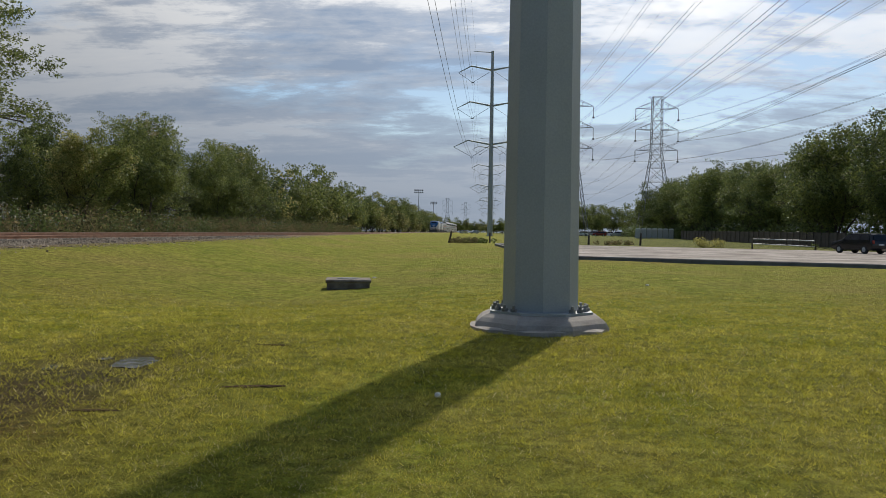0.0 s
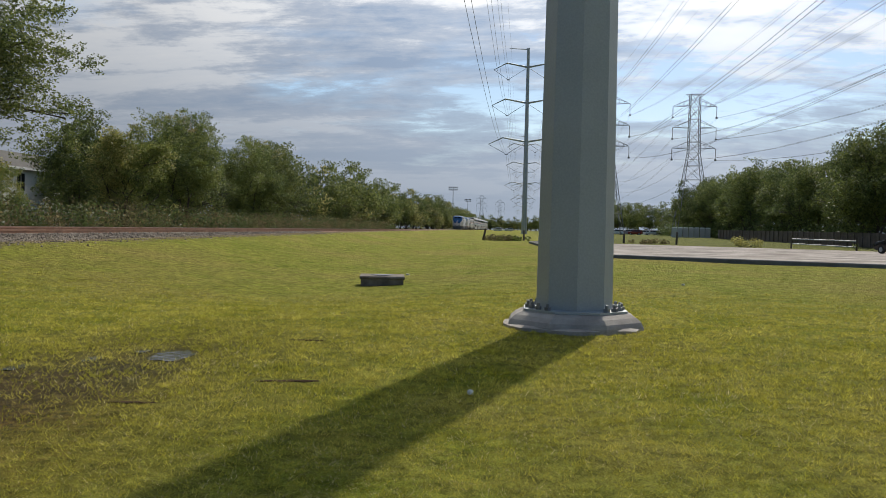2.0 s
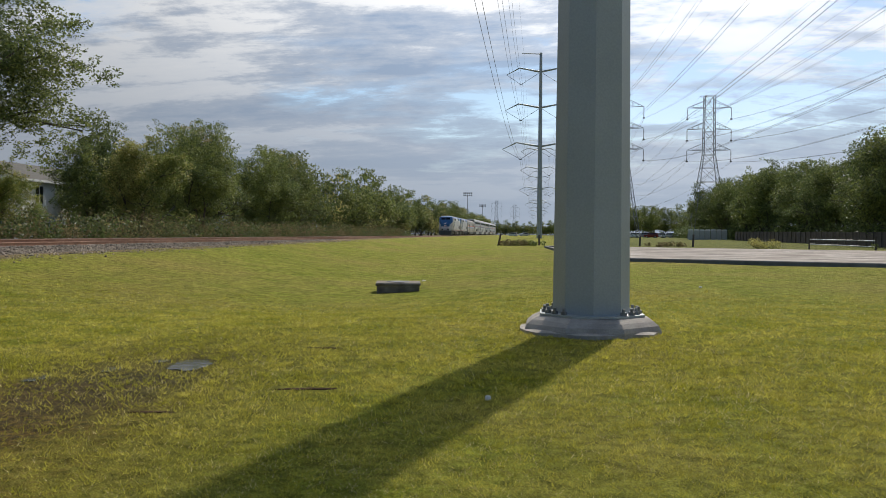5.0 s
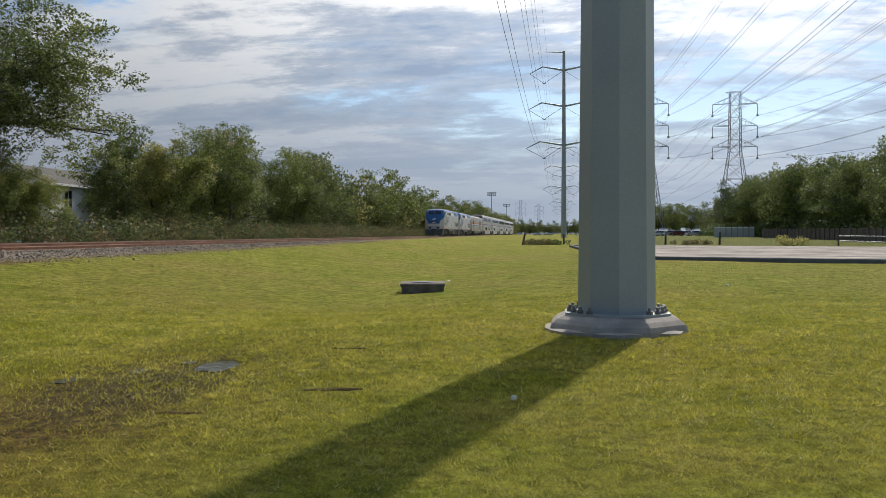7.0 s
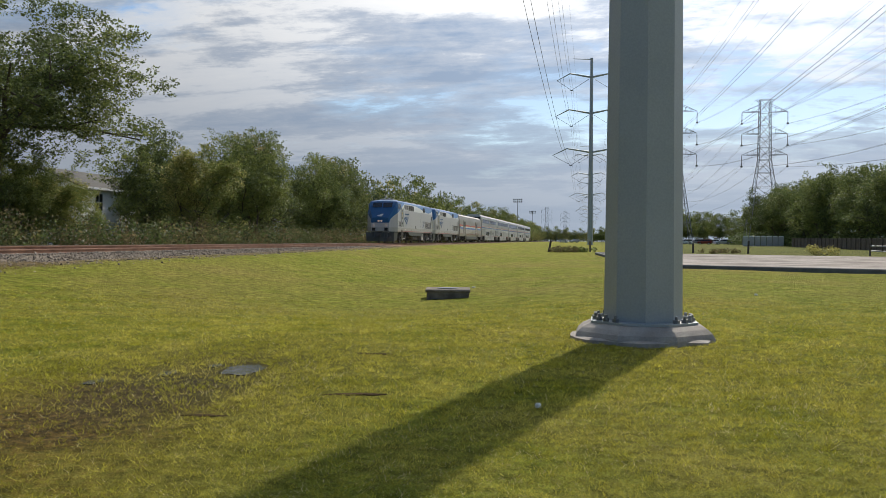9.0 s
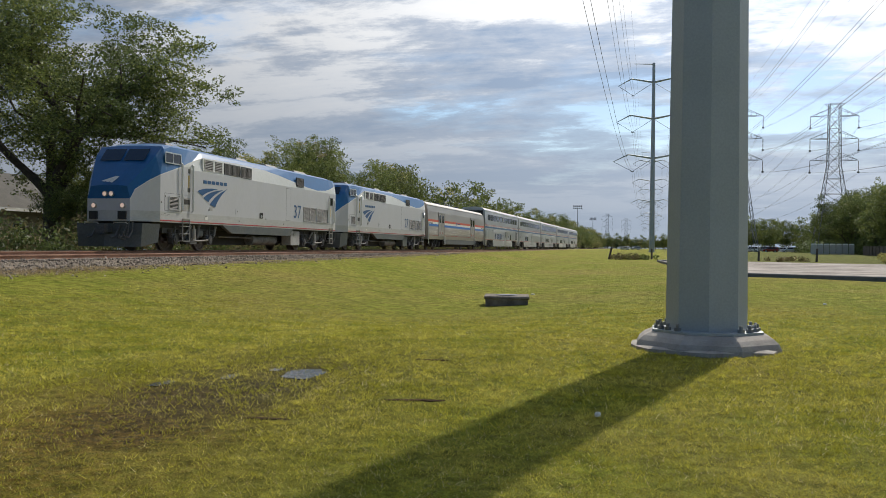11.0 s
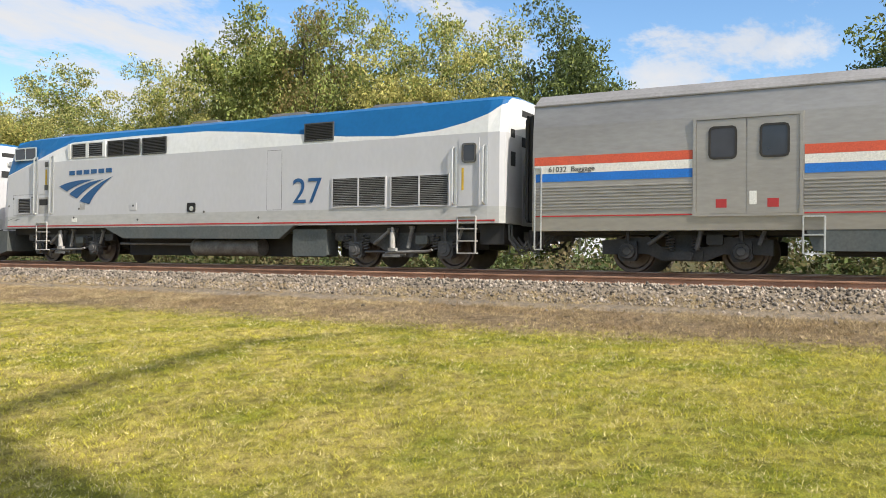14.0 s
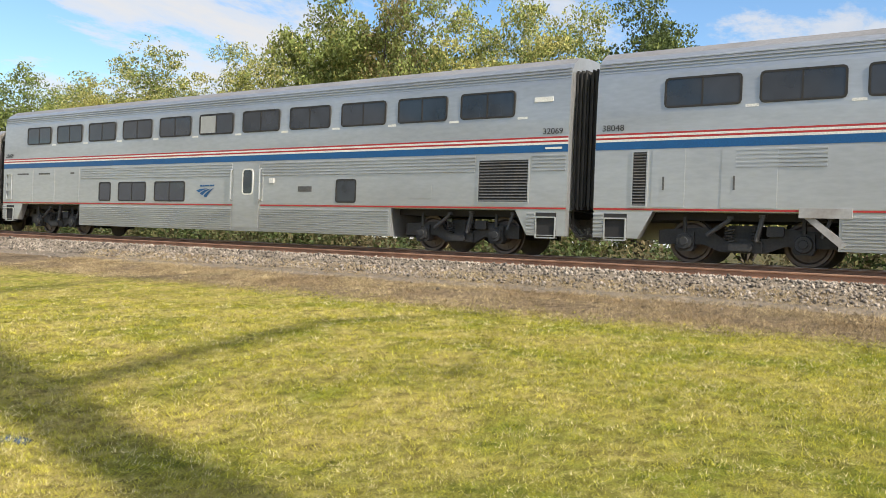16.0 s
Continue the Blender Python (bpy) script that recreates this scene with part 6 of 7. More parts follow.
    for k in range(3):
        e.add([(-0.34 + 0.17 * k, 0.60, 2.66 - 0.02 * k), (-0.22 + 0.17 * k, 0.585, 2.62 - 0.02 * k), (0.34, 0.75, 2.84), (0.16 + 0.05 * k, 0.75, 2.84)], [(0, 1, 2, 3)])
    part("nose_emblem", e, MAT["white_band"], root, "small pale emblem on the nose")
    # pilot and underframe
    p = Shape()
    p.loft([[(-1.35, 0.62, 0.16), (1.35, 0.62, 0.16), (1.42, 0.62, 1.05), (-1.42, 0.62, 1.05)], [(-1.50, 1.55, 0.34), (1.50, 1.55, 0.34), (1.52, 1.62, 1.05), (-1.52, 1.62, 1.05)]])
    p.prism([(-1.35, 0.62), (0, 0.30), (1.35, 0.62)], 0.16, 0.62, axis="z")
    part("pilot", p, MAT["skirt"], root, "dark grey snow plough pilot")
    for name, box in (("underframe", (-1.2, 1.2, 1.6, 19.88, 0.922, 1.125)), ("fuel_tank", (-0.78, 0.78, 6.9, 13.9, 0.26, 0.92)), ("traction_motor", (-0.58, 0.58, 2.2, 6.6, 0.50, 0.92)),
                      ("traction_motor", (-0.58, 0.58, 15.2, 19.8, 0.50, 0.92)), ("end_beam", (-1.30, 1.30, 19.9, 20.55, 0.62, 1.125))):
        u = Shape()
        u.box(*box, 0, 0.02)
        part(name, u, MAT["black"], root)
    for sgn in (1, -1):
        k = Shape()
        k.prism([(6.35, 1.25), (6.62, 1.10), (7.45, 0.78), (13.75, 0.76), (14.45, 1.25)], *sorted((sgn * 1.34, sgn * 1.525)))
        part("side_skirt", k, MAT["skirt"], root, "slate grey tapered side skirt")
    for sgn in (1, -1):
        tank = Shape()
        tank.tube((sgn * 1.02, 10.1, 0.52), (sgn * 1.02, 12.75, 0.52), 0.25, 0.25, 16)
        for yy in (10.15, 11.2, 12.6):
            tank.tube((sgn * 1.02, yy, 0.52), (sgn * 1.02, yy + 0.06, 0.52), 0.265, 0.265, 16)
        tank.tube((sgn * 1.15, 6.9, 0.62), (sgn * 1.15, 10.1, 0.60), 0.035, 0.035, 6)
        part("air_reservoir", tank, MAT["tank_grey"], root, "grey cylindrical air tank", True)
    for sgn in (1, -1):
        b = Shape()
        b.box(*sorted((sgn * 0.9, sgn * 1.42)), 14.15, 15.32, 0.28, 1.02, 0, 0.04)
        for q in range(4):
            b.box(*sorted((sgn * 1.42, sgn * 1.435)), 14.5, 15.0, 0.74 + q * 0.05, 0.765 + q * 0.05)
        part("equipment_box", b, MAT["loco_sill" if number == "37" else "skirt"], root)
    slab("red_line", root, 1.62, 20.4, 1.178, 1.218, MAT["red"], 0.008)
    # vents, grilles, doors
    for y0 in (4.98, 5.78):
        grille(root, y0, y0 + 0.66, 3.44, 3.86, 6, SIDE - 0.015, frame_mat="loco_low", slat_mat="truck_grey")
    for sgn in (1, -1):
        for y0 in (4.77, 5.66, 6.46):
            post = Shape()
            post.prism([(y0, 3.40), (y0 + 0.13, 3.40), (y0 + 0.13, 3.90), (y0, 3.90)], *sorted((sgn * 1.48, sgn * 1.545)))
            part("vent_post", post, MAT["loco_white"], root, "riveted white post between vents")
    grille(root, 6.72, 8.12, 3.42, 3.86, 10, SIDE - 0.015, 1, frame_mat="truck_grey", slat_mat="truck_dark")
    grille(root, 8.30, 9.28, 3.40, 3.86, 10, SIDE - 0.015, frame_mat="truck_grey", slat_mat="truck_dark")
    grille(root, 14.64, 15.56, 3.44, 3.88, 10, SIDE - 0.015, frame_mat="truck_grey", slat_mat="truck_dark")
    grille(root, 15.60, 17.26, 1.62, 2.36, 16, SIDE, 1, slat_mat="tank_grey")
    grille(root, 17.46, 19.12, 1.60, 2.35, 16, SIDE, 1, slat_mat="tank_grey")
    grille(root, 2.24, 2.88, 1.66, 2.14, 9, SIDE + 0.008)
    for y0, y1, z0, z1 in ((13.29, 13.83, 1.56, 3.24), (1.92, 3.02, 1.58, 2.28)):
        slab("panel_seam", root, y0, y1, z0, z1, MAT["dark"], 0.002)
        slab("access_panel", root, y0 + 0.012, y1 - 0.012, z0 + 0.012, z1 - 0.012, MAT["loco_grey"], 0.006)
    d = slab("rear_door", root, 19.42, 19.98, 1.56, 3.22, MAT["loco_grey"], 0.015, label="pale grey side door")
    window("door_window", d, 19.50, 19.90, 2.62, 3.10, SIDE + 0.02, 0, 0.07)
    slab("door_stripe", d, 19.50, 19.56, 1.95, 2.5, MAT["yellow"], 0.02, both=False)
    cd = slab("cab_door", root, 3.24, 3.84, 2.28, 3.42, MAT["loco_grey"], 0.008, label="recessed cab door")
    for z0, z1, yy in ((3.18, 3.36, 3.60), (2.40, 2.58, 3.60)):
        slab("latch", cd, yy, yy + 0.18, z0, z1, MAT["dark"], 0.014)
    slab("door_stripe", cd, 3.64, 3.72, 2.58, 3.1, MAT["yellow"], 0.016, both=False)
    # no real recess: a greyer and a black slab paint its shade
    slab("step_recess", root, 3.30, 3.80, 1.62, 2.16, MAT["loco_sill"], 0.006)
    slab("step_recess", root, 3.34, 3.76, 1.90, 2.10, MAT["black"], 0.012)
    for y, z0, z1 in ((3.12, 1.60, 3.55), (3.95, 1.60, 3.55), (19.26, 1.60, 3.02), (20.10, 1.60, 3.02)):
        handrail(root, y, z0, z1)
    ladder(root, 3.22, 3.76, 0.40, 1.30, 4, mat_="loco_sill")
    ladder(root, 19.40, 19.90, 0.40, 1.30, 4, mat_="loco_sill")
    window("fuel_port", root, 10.22, 10.56, 1.56, 1.84, SIDE, 0, 0.05, "black", "black")
    gauge = Shape()
    gauge.tube((SIDE, 10.40, 1.66), (SIDE + 0.025, 10.40, 1.66), 0.075, 0.07, 12)
    part("fuel_cap", gauge, MAT["steel"], root)
    bolts = Shape()
    for y, z in ((1.95, 2.15), (2.95, 2.18), (5.35, 1.75), (7.9, 1.80), (8.1, 1.36), (13.0, 1.36), (10.9, 1.56), (1.2 + 0.5, 1.9), (5.1, 1.46)):
        bolts.tube((SIDE - 0.02, y, z), (SIDE + 0.012, y, z), 0.035, 0.035, 8)
    part("bolt", bolts, MAT["dark"], root)
    slab("small_hatch", root, 5.40, 5.64, 1.72, 1.90, MAT["loco_sill"], 0.006)
    slab("small_hatch", root, 7.75, 8.05, 1.66, 1.88, MAT["loco_grey"], 0.008)
    slab("small_plate", root, 5.0, 5.25, 1.32, 1.44, MAT["white_band"], 0.01)
    scuff = Shape()
    for k in range(5):
        scuff.box(SIDE - 0.02, SIDE + 0.004, 1.66 + 0.11 * k, 1.72 + 0.14 * k, 1.40 + 0.03 * (k % 3), 1.412 + 0.03 * (k % 3))
    part("scuff_mark", scuff, MAT["dark"], root, "dark scrape on the corner")
    emblem(root, 4.36, 6.99, 1.89, 2.77, MAT["deep_blue"])
    writing(root, number, 14.20, 1.74, 0.69, MAT["deep_blue"], label="dark blue painted fleet number", wide=1.05)
    # roof hatches, horn and the rear face
    for y0, y1, z in ((3.3, 3.9, 4.33), (9.4, 10.6, 4.35), (12.6, 14.0, 4.35), (16.2, 17.9, 4.35)):
        h = Shape()
        h.loft([[(-0.7, y0, z), (0.7, y0, z), (0.7, y1, z), (-0.7, y1, z)], [(-0.6, y0 + 0.12, z + 0.10), (0.6, y0 + 0.12, z + 0.10), (0.6, y1 - 0.12, z + 0.10), (-0.6, y1 - 0.12, z + 0.10)]])
        part("roof_hatch", h, MAT["dark"], root)
    rd = Shape()
    rd.box(-0.38, 0.38, 20.60, 20.628, 1.1, 3.0)
    back = part("end_door", rd, MAT["loco_grey"], root)
    rw = Shape()
    for x0, x1, z0, z1 in ((-0.22, 0.22, 2.3, 2.8), (0.85, 1.10, 2.55, 2.9), (-1.10, -0.85, 2.55, 2.9), (0.9, 1.12, 3.25, 3.45), (-0.45, 0.45, 3.08, 3.32), (-0.45, 0.45, 3.85, 4.0)):
        rw.box(x0, x1, 20.60, 20.632, z0, z1)
    part("end_window", rw, MAT["black"], root)
    for xx in (-0.14, 0.14):
        h = Shape()
        h.tube((xx, 20.62, 3.6), (xx, 20.70, 3.6), 0.10, 0.09, 12)
        part("end_lamp", h, MAT["steel"], root)
    truck(root, 4.43, 2.74)
    truck(root, 17.55, 2.74)
    coupler(root, 0.02, -1)
    coupler(root, 21.01, 1)
    return tagged(root, f"pale grey diesel locomotive {number} with blue nose, {grime_label}", "locomotive", "cars of the train")


def car_body(root, length, half, levels, mats, y0=0.35, label="", mi=None):
    """A car's shell from (half width, height, material) levels on one side, closed over the roof."""
    s = Shape()
    y1 = length - 0.35
    n = len(levels)
    for sgn in (1, -1):
        for i in range(n - 1):
            (a, z, m), (b, zz, _) = levels[i], levels[i + 1]
            s.add([(sgn * a, y0, z), (sgn * a, y1, z), (sgn * b, y1, zz), (sgn * b, y0, zz)], [(0, 1, 2, 3)], m)
    a, z, _ = levels[-1]
    s.add([(a, y0, z), (a, y1, z), (-a, y1, z), (-a, y0, z)], [(0, 1, 2, 3)], levels[-2][2])
    a, z, _ = levels[0]
    s.add([(a, y0, z), (a, y1, z), (-a, y1, z), (-a, y0, z)], [(0, 1, 2, 3)], levels[0][2])
    for y in (y0, y1):
        ring = [(a, y, z) for a, z, _ in levels] + [(-a, y, z) for a, z, _ in levels[::-1]]
        s.add(ring, [tuple(range(len(ring)))], 0)
    return part("body", s, mats, root, label, weld=True)


def ribs(parent, y0, y1, z0, z1, count, mat_, x=SIDE, name="corrugation", label="horizontal ribbed steel panel", proud=0.022):
    """Pressed ribs that run along a car's flank."""
    h = (z1 - z0) / count
    for sgn in (1, -1):
        s = Shape()
        for k in range(count):
            z = z0 + k * h
            s.prism([(sgn * (x - 0.01), z + h * 0.08), (sgn * (x + proud), z + h * 0.25), (sgn * (x + proud), z + h * 0.62), (sgn * (x - 0.01), z + h * 0.8)], y0, y1, axis="y")
        part(name, s, mat_, parent, label)


def diaphragm(root, length, top):
    for y, y2 in ((0.0, 0.4), (length - 0.4, length)):
        s = Shape()
        s.box(-1.20, 1.20, y + 0.02, y2 - 0.02, 1.2, top - 0.45, 0, 0.04)
        for k in range(3):
            yy = y + 0.08 + k * 0.11
            s.box(-1.26, 1.26, yy, yy + 0.04, 1.15, top - 0.4)
        part("gangway_bellows", s, MAT["rubber"], root, "black rubber gangway bellows")


def baggage_car():
    root = new("baggage_car")
    L = 25.91
    car_body(root, L, SIDE, [(SIDE - 0.02, 0.93, 0), (SIDE, 1.30, 0), (SIDE, 2.70, 0), (SIDE - 0.03, 3.35, 0), (SIDE - 0.10, 3.86, 1), (SIDE - 0.22, 3.98, 1), (1.05, 4.16, 1), (0.5, 4.26, 1), (0.15, 4.28, 1)],
             [MAT["bag_metal"], MAT["bag_roof"]], label="dull stainless steel body with a grey roof")
    drip = Shape()
    for sgn in (1, -1):
        drip.box(*sorted((sgn * 1.40, sgn * 1.46)), 0.35, L - 0.35, 3.85, 3.88)
    part("drip_rail", drip, MAT["bag_roof"], root)
    doors = ((4.11, 6.20), (17.99, 20.16))
    spans = ((0.40, 4.05), (6.27, 17.93), (20.23, L - 0.40))
    for name, z0, z1, m in (("red_band", 2.455, 2.65, "orange_red"), ("white_band", 2.262, 2.45, "white_band"), ("blue_band", 2.07, 2.257, "bright_blue"), ("red_line", 1.255, 1.285, "red")):
        for a, b in spans:
            slab(name, root, a, b, z0, z1, MAT[m], 0.008)
    for a, b in spans:
        ribs(root, a, b, 1.40, 1.98, 8, MAT["bag_metal"])
    for a, b in doors:
        fr = Shape()
        for sgn in (1, -1):
            fr = Shape()
            X = sorted((sgn * (SIDE - 0.02), sgn * (SIDE + 0.03)))
            for r in ((a - 0.05, a + 0.02, 1.22, 3.34), (b - 0.02, b + 0.05, 1.22, 3.34), (a + 0.02, b - 0.02, 3.27, 3.34), (a + 0.02, b - 0.02, 1.22, 1.27)):
                fr.box(*X, *r)
            part("door_frame", fr, MAT["bag_metal"], root)
        mid = (a + b) / 2
        for c, d in ((a + 0.03, mid - 0.012), (mid + 0.012, b - 0.03)):
            leaf = slab("door_leaf", root, c, d, 1.28, 3.26, MAT["bag_metal"], 0.012, label="steel loading door leaf")
            window("door_window", leaf, c + 0.24, d - 0.18, 2.42, 3.12, SIDE + 0.014, 0, 0.10, frame_mat="rubber")
            slab("notice", leaf, c + 0.40, c + 0.62, 1.40, 1.58, MAT["red"], 0.016, both=False)
        slab("notice", root, mid + 0.06, mid + 0.20, 1.46, 1.74, MAT["white_band"], 0.018, both=False)
    for sgn in (1, -1):
        k = Shape()
        k.prism([(6.3, 0.93), (6.45, 0.50), (20.0, 0.48), (20.2, 0.93)], *sorted((sgn * 1.30, sgn * 1.50)))
        part("side_skirt", k, MAT["skirt"], root, "dark slate equipment skirt")
    u = Shape()
    u.box(-1.1, 1.1, 0.5, L - 0.5, 0.84, 0.95)
    u.box(-1.2, 1.2, 6.8, 19.6, 0.40, 0.84)
    u.box(-0.9, 0.9, 8.2, 18.4, 0.24, 0.42)
    part("underframe", u, MAT["black"], root)
    for y in (8.5, 12.5, 16.6, 21.8):
        v = Shape()
        v.tube((0.25, y, 4.22), (0.25, y, 4.42), 0.28, 0.24, 14)
        part("roof_vent", v, MAT["dark"], root)
    emblem(root, 10.95, 11.9, 2.28, 2.62, MAT["line_blue"], SIDE + 0.004, False)
    e = Shape()
    for q in range(6):
        e.box(SIDE, SIDE + 0.014, 11.95 + q * 0.18, 12.08 + q * 0.18, 2.44, 2.55)
    part("small_bars", e, MAT["line_blue"], root)
    writing(root, "61032  Baggage", 0.75, 2.30, 0.115, MAT["black"], label="small black car number and word", wide=1.1)
    writing(root, "Baggage   61032", 23.95, 2.32, 0.115, MAT["black"], label="small black word and car number", wide=1.1)
    for y in (6.35, 20.2):
        ladder(root, y - 0.1, y + 0.3, 0.45, 1.2, 3, name="step")
    for y in (0.5, 25.3):
        ladder(root, y - 0.08, y + 0.08, 0.5, 2.4, 2, name="grab_iron")
    truck(root, 3.80, 2.45, True)
    truck(root, 22.15, 2.45, True)
    diaphragm(root, L, 4.1)
    coupler(root, 0.02, -1)
    coupler(root, L - 0.02, 1)
    return tagged(root, "stainless steel baggage car with red, white and blue bands", "baggage car", "cars of the train")


def superliner(kind, number, label):
    root = new("passenger_car")
    L, X = 25.91, SIDE
    car_body(root, L, X, [(X - 0.01, 1.12, 0), (X, 1.2, 0), (X, 3.30, 0), (X - 0.03, 4.20, 0), (X - 0.08, 4.50, 0), (X - 0.20, 4.68, 1), (1.05, 4.86, 1), (0.5, 4.93, 1), (0.15, 4.94, 1)],
             [MAT["stainless"], MAT["bag_roof"]], label="silver stainless steel two-storey body")
    # lower body between the trucks, flared skirts at the ends
    lo = Shape()
    lo.box(-X + 0.005, X - 0.005, 5.66, 20.26, 0.36, 1.13)
    part("lower_body", lo, MAT["stainless"], root)
    ribs(root, 5.72, 13.88, 0.40, 1.08, 10, MAT["stainless"])
    ribs(root, 15.18, 20.2, 0.40, 1.08, 10, MAT["stainless"])
    for a, b in ((0.36, 1.45), (24.50, L - 0.36)):
        for sgn in (1, -1):
            e = Shape()
            e.prism([(a, 0.50), (b, 0.50), (b + (0.35 if a < 5 else 0), 1.13), (a - (0.0 if a < 5 else 0.35), 1.13)], *sorted((sgn * 1.30, sgn * (X - 0.005))))
            part("end_skirt", e, MAT["stainless"], root)
        # flat black slab that paints the shade of a step opening
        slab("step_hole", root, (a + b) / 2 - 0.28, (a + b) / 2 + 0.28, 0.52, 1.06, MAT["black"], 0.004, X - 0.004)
        ladder(root, (a + b) / 2 - 0.26, (a + b) / 2 + 0.26, 0.45, 0.95, 2, X, "step")
        ribs(root, a, (a + b) / 2 - 0.3, 0.54, 1.08, 6, MAT["stainless"])
    sleeper = kind == "sleeper"
    spans = [(5.75, 13.88), (15.2, 22.95), (24.6, L - 0.4)] if sleeper else [(3.6, 5.4), (6.7, L - 0.4)]
    for a, b in spans:
        ribs(root, a, b, 2.06, 2.50, 5, MAT["stainless"])
    ribs(root, 0.36, L - 0.36, 4.22, 4.58, 5, MAT["stainless"], X - 0.06, proud=0.02)
    for name, z0, z1, m in (("blue_band", 2.53, 2.71, "line_blue"), ("white_line", 2.715, 2.765, "white_band"), ("red_line", 2.77, 2.81, "red"), ("white_line", 2.815, 2.86, "white_band"), ("red_line", 2.865, 2.905, "red"), ("low_red_line", 1.145, 1.185, "red")):
        if name == "low_red_line" and sleeper:
            for a, b in ((0.36, 13.9), (15.18, L - 0.36)):
                slab(name, root, a, b, z0, z1, MAT[m], 0.008, X)
        else:
            slab(name, root, 0.36, L - 0.36, z0, z1, MAT[m], 0.008, X)
    if kind == "lounge":
        tops = [(1.6 + k * 1.92, 1.6 + k * 1.92 + 1.80) for k in range(12)]
    elif kind == "diner":
        tops = [(1.97 + k * 2.055, 1.97 + k * 2.055 + 1.69) for k in range(11)]
    else:
        tops = [(2.04 + k * 2.04, 2.04 + k * 2.04 + 1.62) for k in range(11)]
    for k, (a, b) in enumerate(tops):
        window("upper_window", root, a, b, 3.30 if kind == "lounge" else 3.43, 4.22 if kind == "lounge" else 4.10, X + 0.002, 1, 0.09, halves=(sleeper and k == 5), frame_mat="rubber")
        slab("vent_plate", root, b + 0.08, b + 0.36, 3.36, 3.42, MAT["white_band"], 0.008, X - 0.006)
    if sleeper:
        for a, b, sp in ((6.84, 7.55, 0), (7.99, 9.55, 1), (10.01, 11.61, 1), (18.24, 19.0, 0)):
            window("lower_window", root, a, b, 1.26, 1.94, X, sp, 0.08, frame_mat="rubber")
        d = slab("side_door", root, 13.98, 15.10, 0.46, 2.40, MAT["stainless"], 0.02, X, "steel vestibule door with a pale window frame")
        window("door_window", d, 14.36, 14.86, 1.48, 2.30, X + 0.02, 0, 0.12, frame_mat="white_band")
        for y in (13.90, 15.18):
            handrail(root, y, 1.3, 2.3, X)
        grille(root, 23.08, 24.50, 1.32, 2.36, 14, X, frame_mat="stainless", label="large black louvred grille")
        for a, b in ((1.1, 2.5), (2.62, 4.0), (4.75, 5.6)):
            slab("locker_door", root, a, b, 1.20, 2.44, MAT["stainless"], 0.014, X)
            slab("locker_vent", root, a + 0.3, b - 0.3, 2.26, 2.32, MAT["dark"], 0.018, X)
        ladder(root, 0.62, 0.98, 1.30, 2.30, 4, X, "louvre", "stainless")
        emblem(root, 12.2, 13.08, 1.40, 1.72, MAT["line_blue"], X)
        slab("notice", root, 16.75, 17.3, 1.58, 1.74, MAT["dark"], 0.012, X, both=False)
        slab("car_lamp", root, 15.55, 15.75, 1.85, 2.0, MAT["white_band"], 0.03, X)
        slab("small_hatch", root, 20.9, 21.6, 1.40, 1.75, MAT["stainless"], 0.012, X)
        slab("roof_plate", root, 24.6, 25.1, 3.76, 3.88, MAT["white_band"], 0.01, X - 0.01)
        slab("word_bar", root, 24.95, 25.4, 2.60, 2.65, MAT["white_band"], 0.012, X, both=False)
        writing(root, number, 24.86, 2.97, 0.14, MAT["black"], X, "black car number", 1.1)
        writing(root, number, 0.50, 2.97, 0.14, MAT["black"], X, "black car number", 1.1)
    else:
        for a, b in ((1.75, 2.5), (3.30, 4.45)):
            slab("locker_door", root, a, b, 1.22, 2.50, MAT["stainless"], 0.014, X)
            slab("handle", root, a + 0.25, a + 0.29, 1.60, 1.90, MAT["dark"], 0.03, X)
        grille(root, 1.30, 1.62, 1.25, 2.46, 18, X, frame_mat="stainless", label="narrow pale louvre")
        if number:
            writing(root, number, 0.50, 2.97, 0.14, MAT["black"], X, "black car number", 1.1)
        d = slab("side_door", root, 13.98, 15.10, 0.46, 2.40, MAT["stainless"], 0.02, X, "steel vestibule door")
        window("door_window", d, 14.36, 14.86, 1.48, 2.30, X + 0.02, 0, 0.12, frame_mat="white_band")
        for k in range(4 if kind != "diner" else 2):
            a = 7.2 + k * 1.7 if k < 3 else 17.0
            window("lower_window", root, a, a + 1.3, 1.26, 1.94, X, 1, 0.08, frame_mat="rubber")
        h = Shape()
        h.box(X - 0.02, X + 0.05, 4.9, 5.9, 1.02, 1.22)
        h.prism([(5.0, 1.02), (5.2, 1.02), (5.85, 0.5), (5.7, 0.42)], X - 0.05, X + 0.02)
        part("bracket", h, MAT["loco_sill"], root)
    u = Shape()
    u.box(-1.1, 1.1, 0.5, L - 0.5, 0.95, 1.13)
    part("underframe", u, MAT["black"], root)
    truck(root, 3.72, 2.30 if sleeper else 2.5, True)
    truck(root, 22.35, 2.30 if sleeper else 2.5, True)
    diaphragm(root, L, 4.9)
    coupler(root, 0.02, -1)
    coupler(root, L - 0.02, 1)
    return tagged(root, label, "passenger car", "cars of the train")


TRAIN = [(locomotive("37", "lit headlamps"), 0.0), (locomotive("27", "coupled second"), 21.03), (baggage_car(), 42.06),
         (superliner("sleeper", "32069", "silver two-storey sleeping car with red and blue lines"), 67.97),
         (superliner("diner", "38048", "silver two-storey dining car with red and blue lines"), 93.88),
         (superliner("lounge", "", "silver two-storey lounge car with tall upper windows"), 119.79),
         (superliner("coach", "", "silver two-storey coach with red and blue lines"), 145.70),
         (superliner("coach", "", "silver two-storey coach with red and blue lines"), 171.61)]


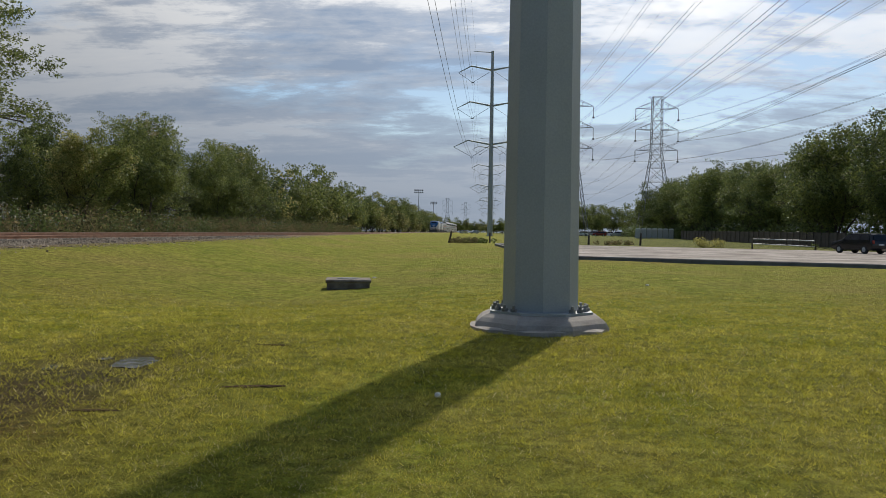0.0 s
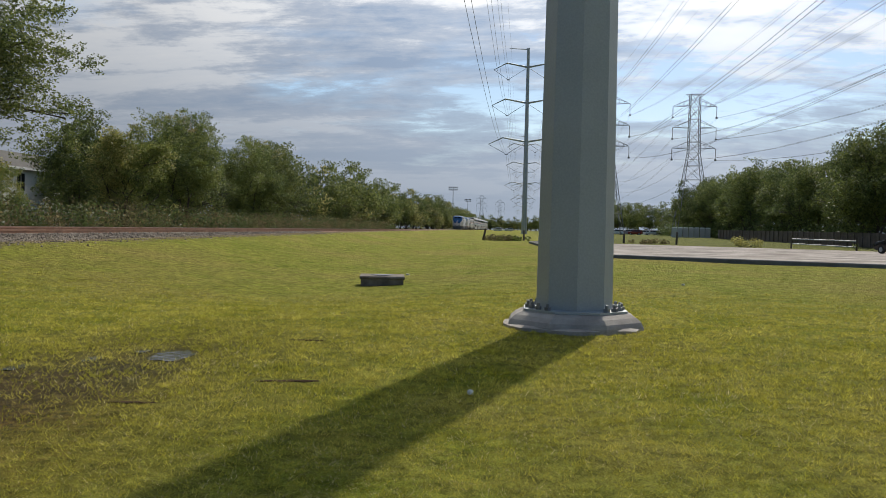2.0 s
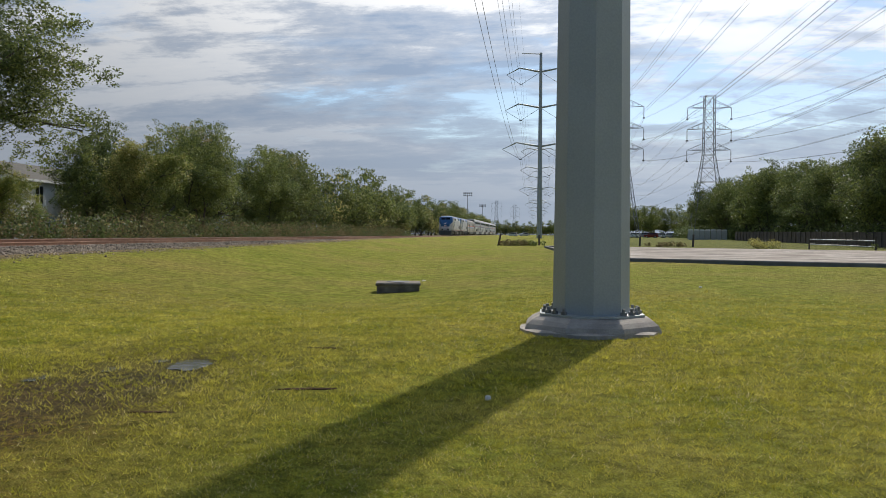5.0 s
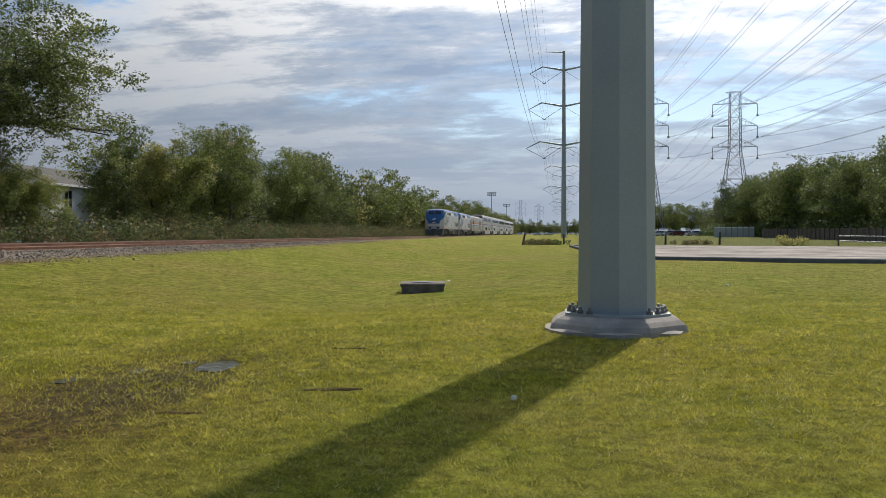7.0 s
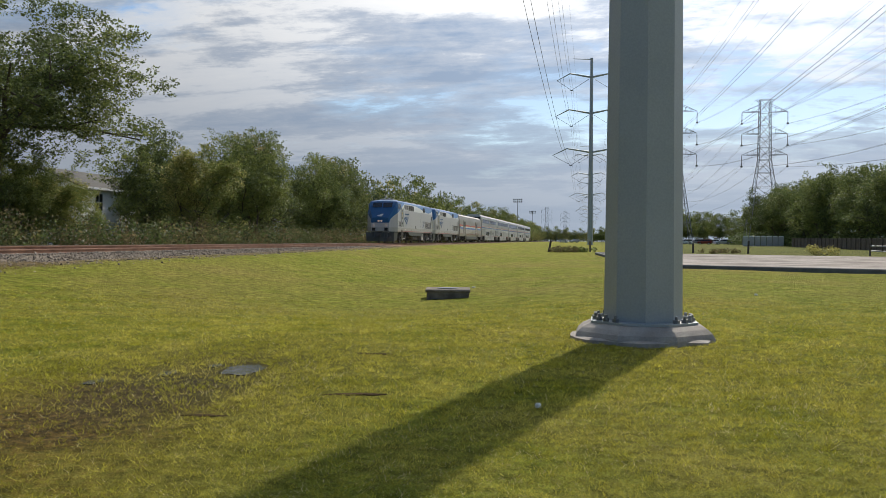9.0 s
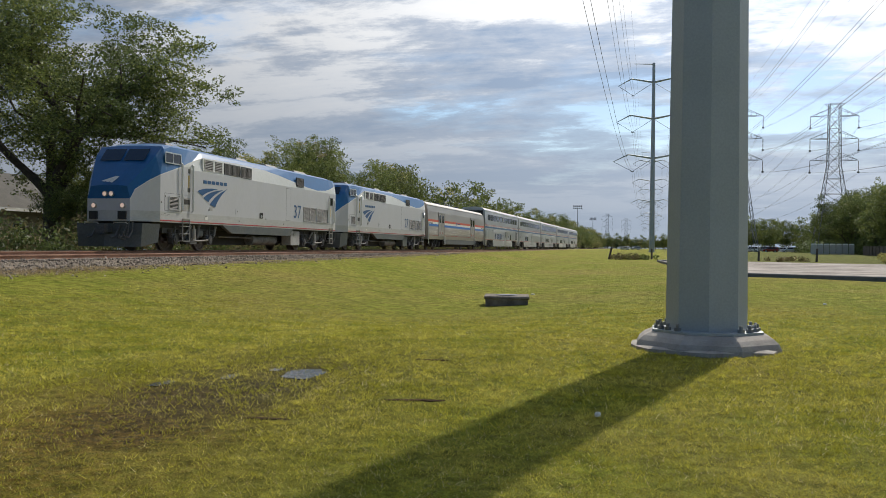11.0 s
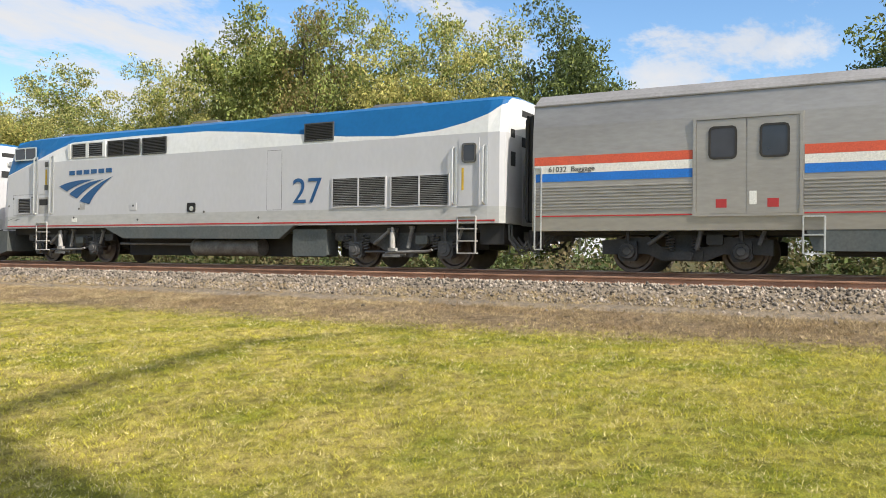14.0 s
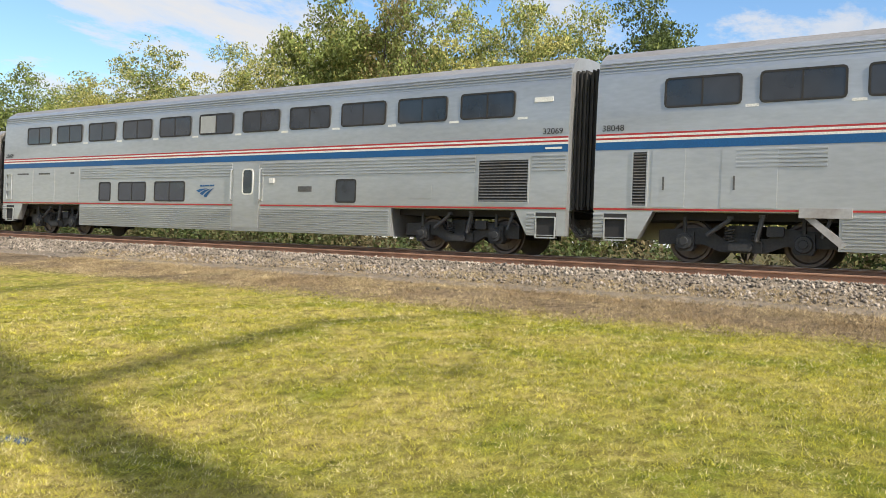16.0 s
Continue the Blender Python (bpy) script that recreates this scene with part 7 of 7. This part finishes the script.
def motions():
    """The train rolls by at a steady pace; its wheelsets turn as they roll."""
    speed = 26.05
    run = [(0.0, 313.6), (3.0, 235.6), (6.0, 157.6), (9.0, 79.6), (11.0, 27.6), (12.0, 1.62), (12.5, -11.28), (13.0, -24.06), (13.5, -37.19), (14.0, -50.24), (14.5, -63.32), (15.0, -76.36), (15.5, -89.44), (16.0, -102.5)]
    for thing, off in TRAIN:
        walk(thing, [(t, pose(TRACK_X, y + off, RAIL_Z)) for t, y in run])
    step = 1.0 / FPS
    turn = math.degrees(speed / 0.485) * step
    for ws in WHEELSETS:
        x, y, z = ws.location
        walk(ws, [(k * step, pose(x, y, z, (k * turn) % 360.0, 0, 0)) for k in range(481)])


# ---- ties and ballast stones ----
def build_pieces():
    bed = bpy.data.objects["ballast_bed"]
    s = Shape()
    s.box(-1.30, 1.30, -0.115, 0.115, -0.18, 0, 0, 0.012)
    me = s.mesh("tie", MAT["tie"])
    rng = np.random.default_rng(77)
    for k in range(290):
        ob = new("tie", me)
        ob.parent = bed
        ob.matrix_basis = pose(TRACK_X + float(rng.normal(0, 0.02)), -52 + k * 0.53 + float(rng.normal(0, 0.02)), RAIL_Z - 0.172, 0, 0, float(rng.normal(0, 0.5)))
    s = Shape()
    s.box(-0.10, 0.10, -0.09, 0.09, -0.014, 0)
    for a, b in ((-0.08, -0.06), (0.08, 0.06), (-0.08, 0.06), (0.08, -0.06)):
        s.box(a - 0.012, a + 0.012, b - 0.012, b + 0.012, 0, 0.03)
    plate = s.mesh("tie_plate", MAT["rail"])
    for k in range(290):
        ob = new("tie_plate", plate)
        ob.parent = bed
        ob.matrix_basis = pose(TRACK_X + 0.7525, -52 + k * 0.53, RAIL_Z - 0.158)
    # crushed stone on the shoulder towards the lawn, and between the rails
    n = 42000
    y = rng.uniform(-60, 75, n)
    u = rng.uniform(-0.06, 1.0, n) ** 1.0
    x = TRACK_X + 1.78 + np.where(rng.uniform(0, 1, n) < 0.06, 1.25 + rng.gamma(1.3, 0.28, n), 1.45 * u) + rng.normal(0, 0.03, n)
    z = RAIL_Z - 0.27 - 0.39 * np.clip((x - TRACK_X - 2.0) / 1.3, 0, 1) + rng.uniform(-0.01, 0.03, n)
    loose = x > TRACK_X + 3.2
    z[loose] = ground_z(x[loose], y[loose]) + 0.01
    inner = rng.uniform(0, 1, n) < 0.22
    x[inner] = TRACK_X + rng.uniform(1.70, 2.05, inner.sum())
    z[inner] = RAIL_Z - 0.265 + rng.uniform(-0.01, 0.02, inner.sum())
    corner = np.array([(1, 0, 0), (0, 1, 0), (-1, 0, 0), (0, -1, 0), (0, 0, 1), (0, 0, -1)], float)
    size = rng.gamma(5.0, 0.0064, (n, 1, 1)).clip(0.014, 0.06)
    v = corner[None] * size * rng.uniform(0.6, 1.3, (n, 6, 1))
    a = rng.uniform(0, math.tau, n)
    c, sn = np.cos(a)[:, None], np.sin(a)[:, None]
    vx, vy = v[..., 0] * c - v[..., 1] * sn, v[..., 0] * sn + v[..., 1] * c
    tilt = rng.normal(0, 0.5, (n, 1))
    V = np.stack([vx, vy, v[..., 2] + vx * tilt], -1) + np.stack([x, y, z], 1)[:, None]
    f = np.array([(0, 1, 4), (1, 2, 4), (2, 3, 4), (3, 0, 4), (1, 0, 5), (2, 1, 5), (3, 2, 5), (0, 3, 5)])
    F = (f[None] + (np.arange(n) * 6)[:, None, None]).reshape(-1, 3)
    tagged(many("ballast_stones", V.reshape(-1, 3), F, MAT["stone"]), "loose grey crushed stones on the ballast shoulder", "ballast", kind="stuff")


build_pieces()


motions()
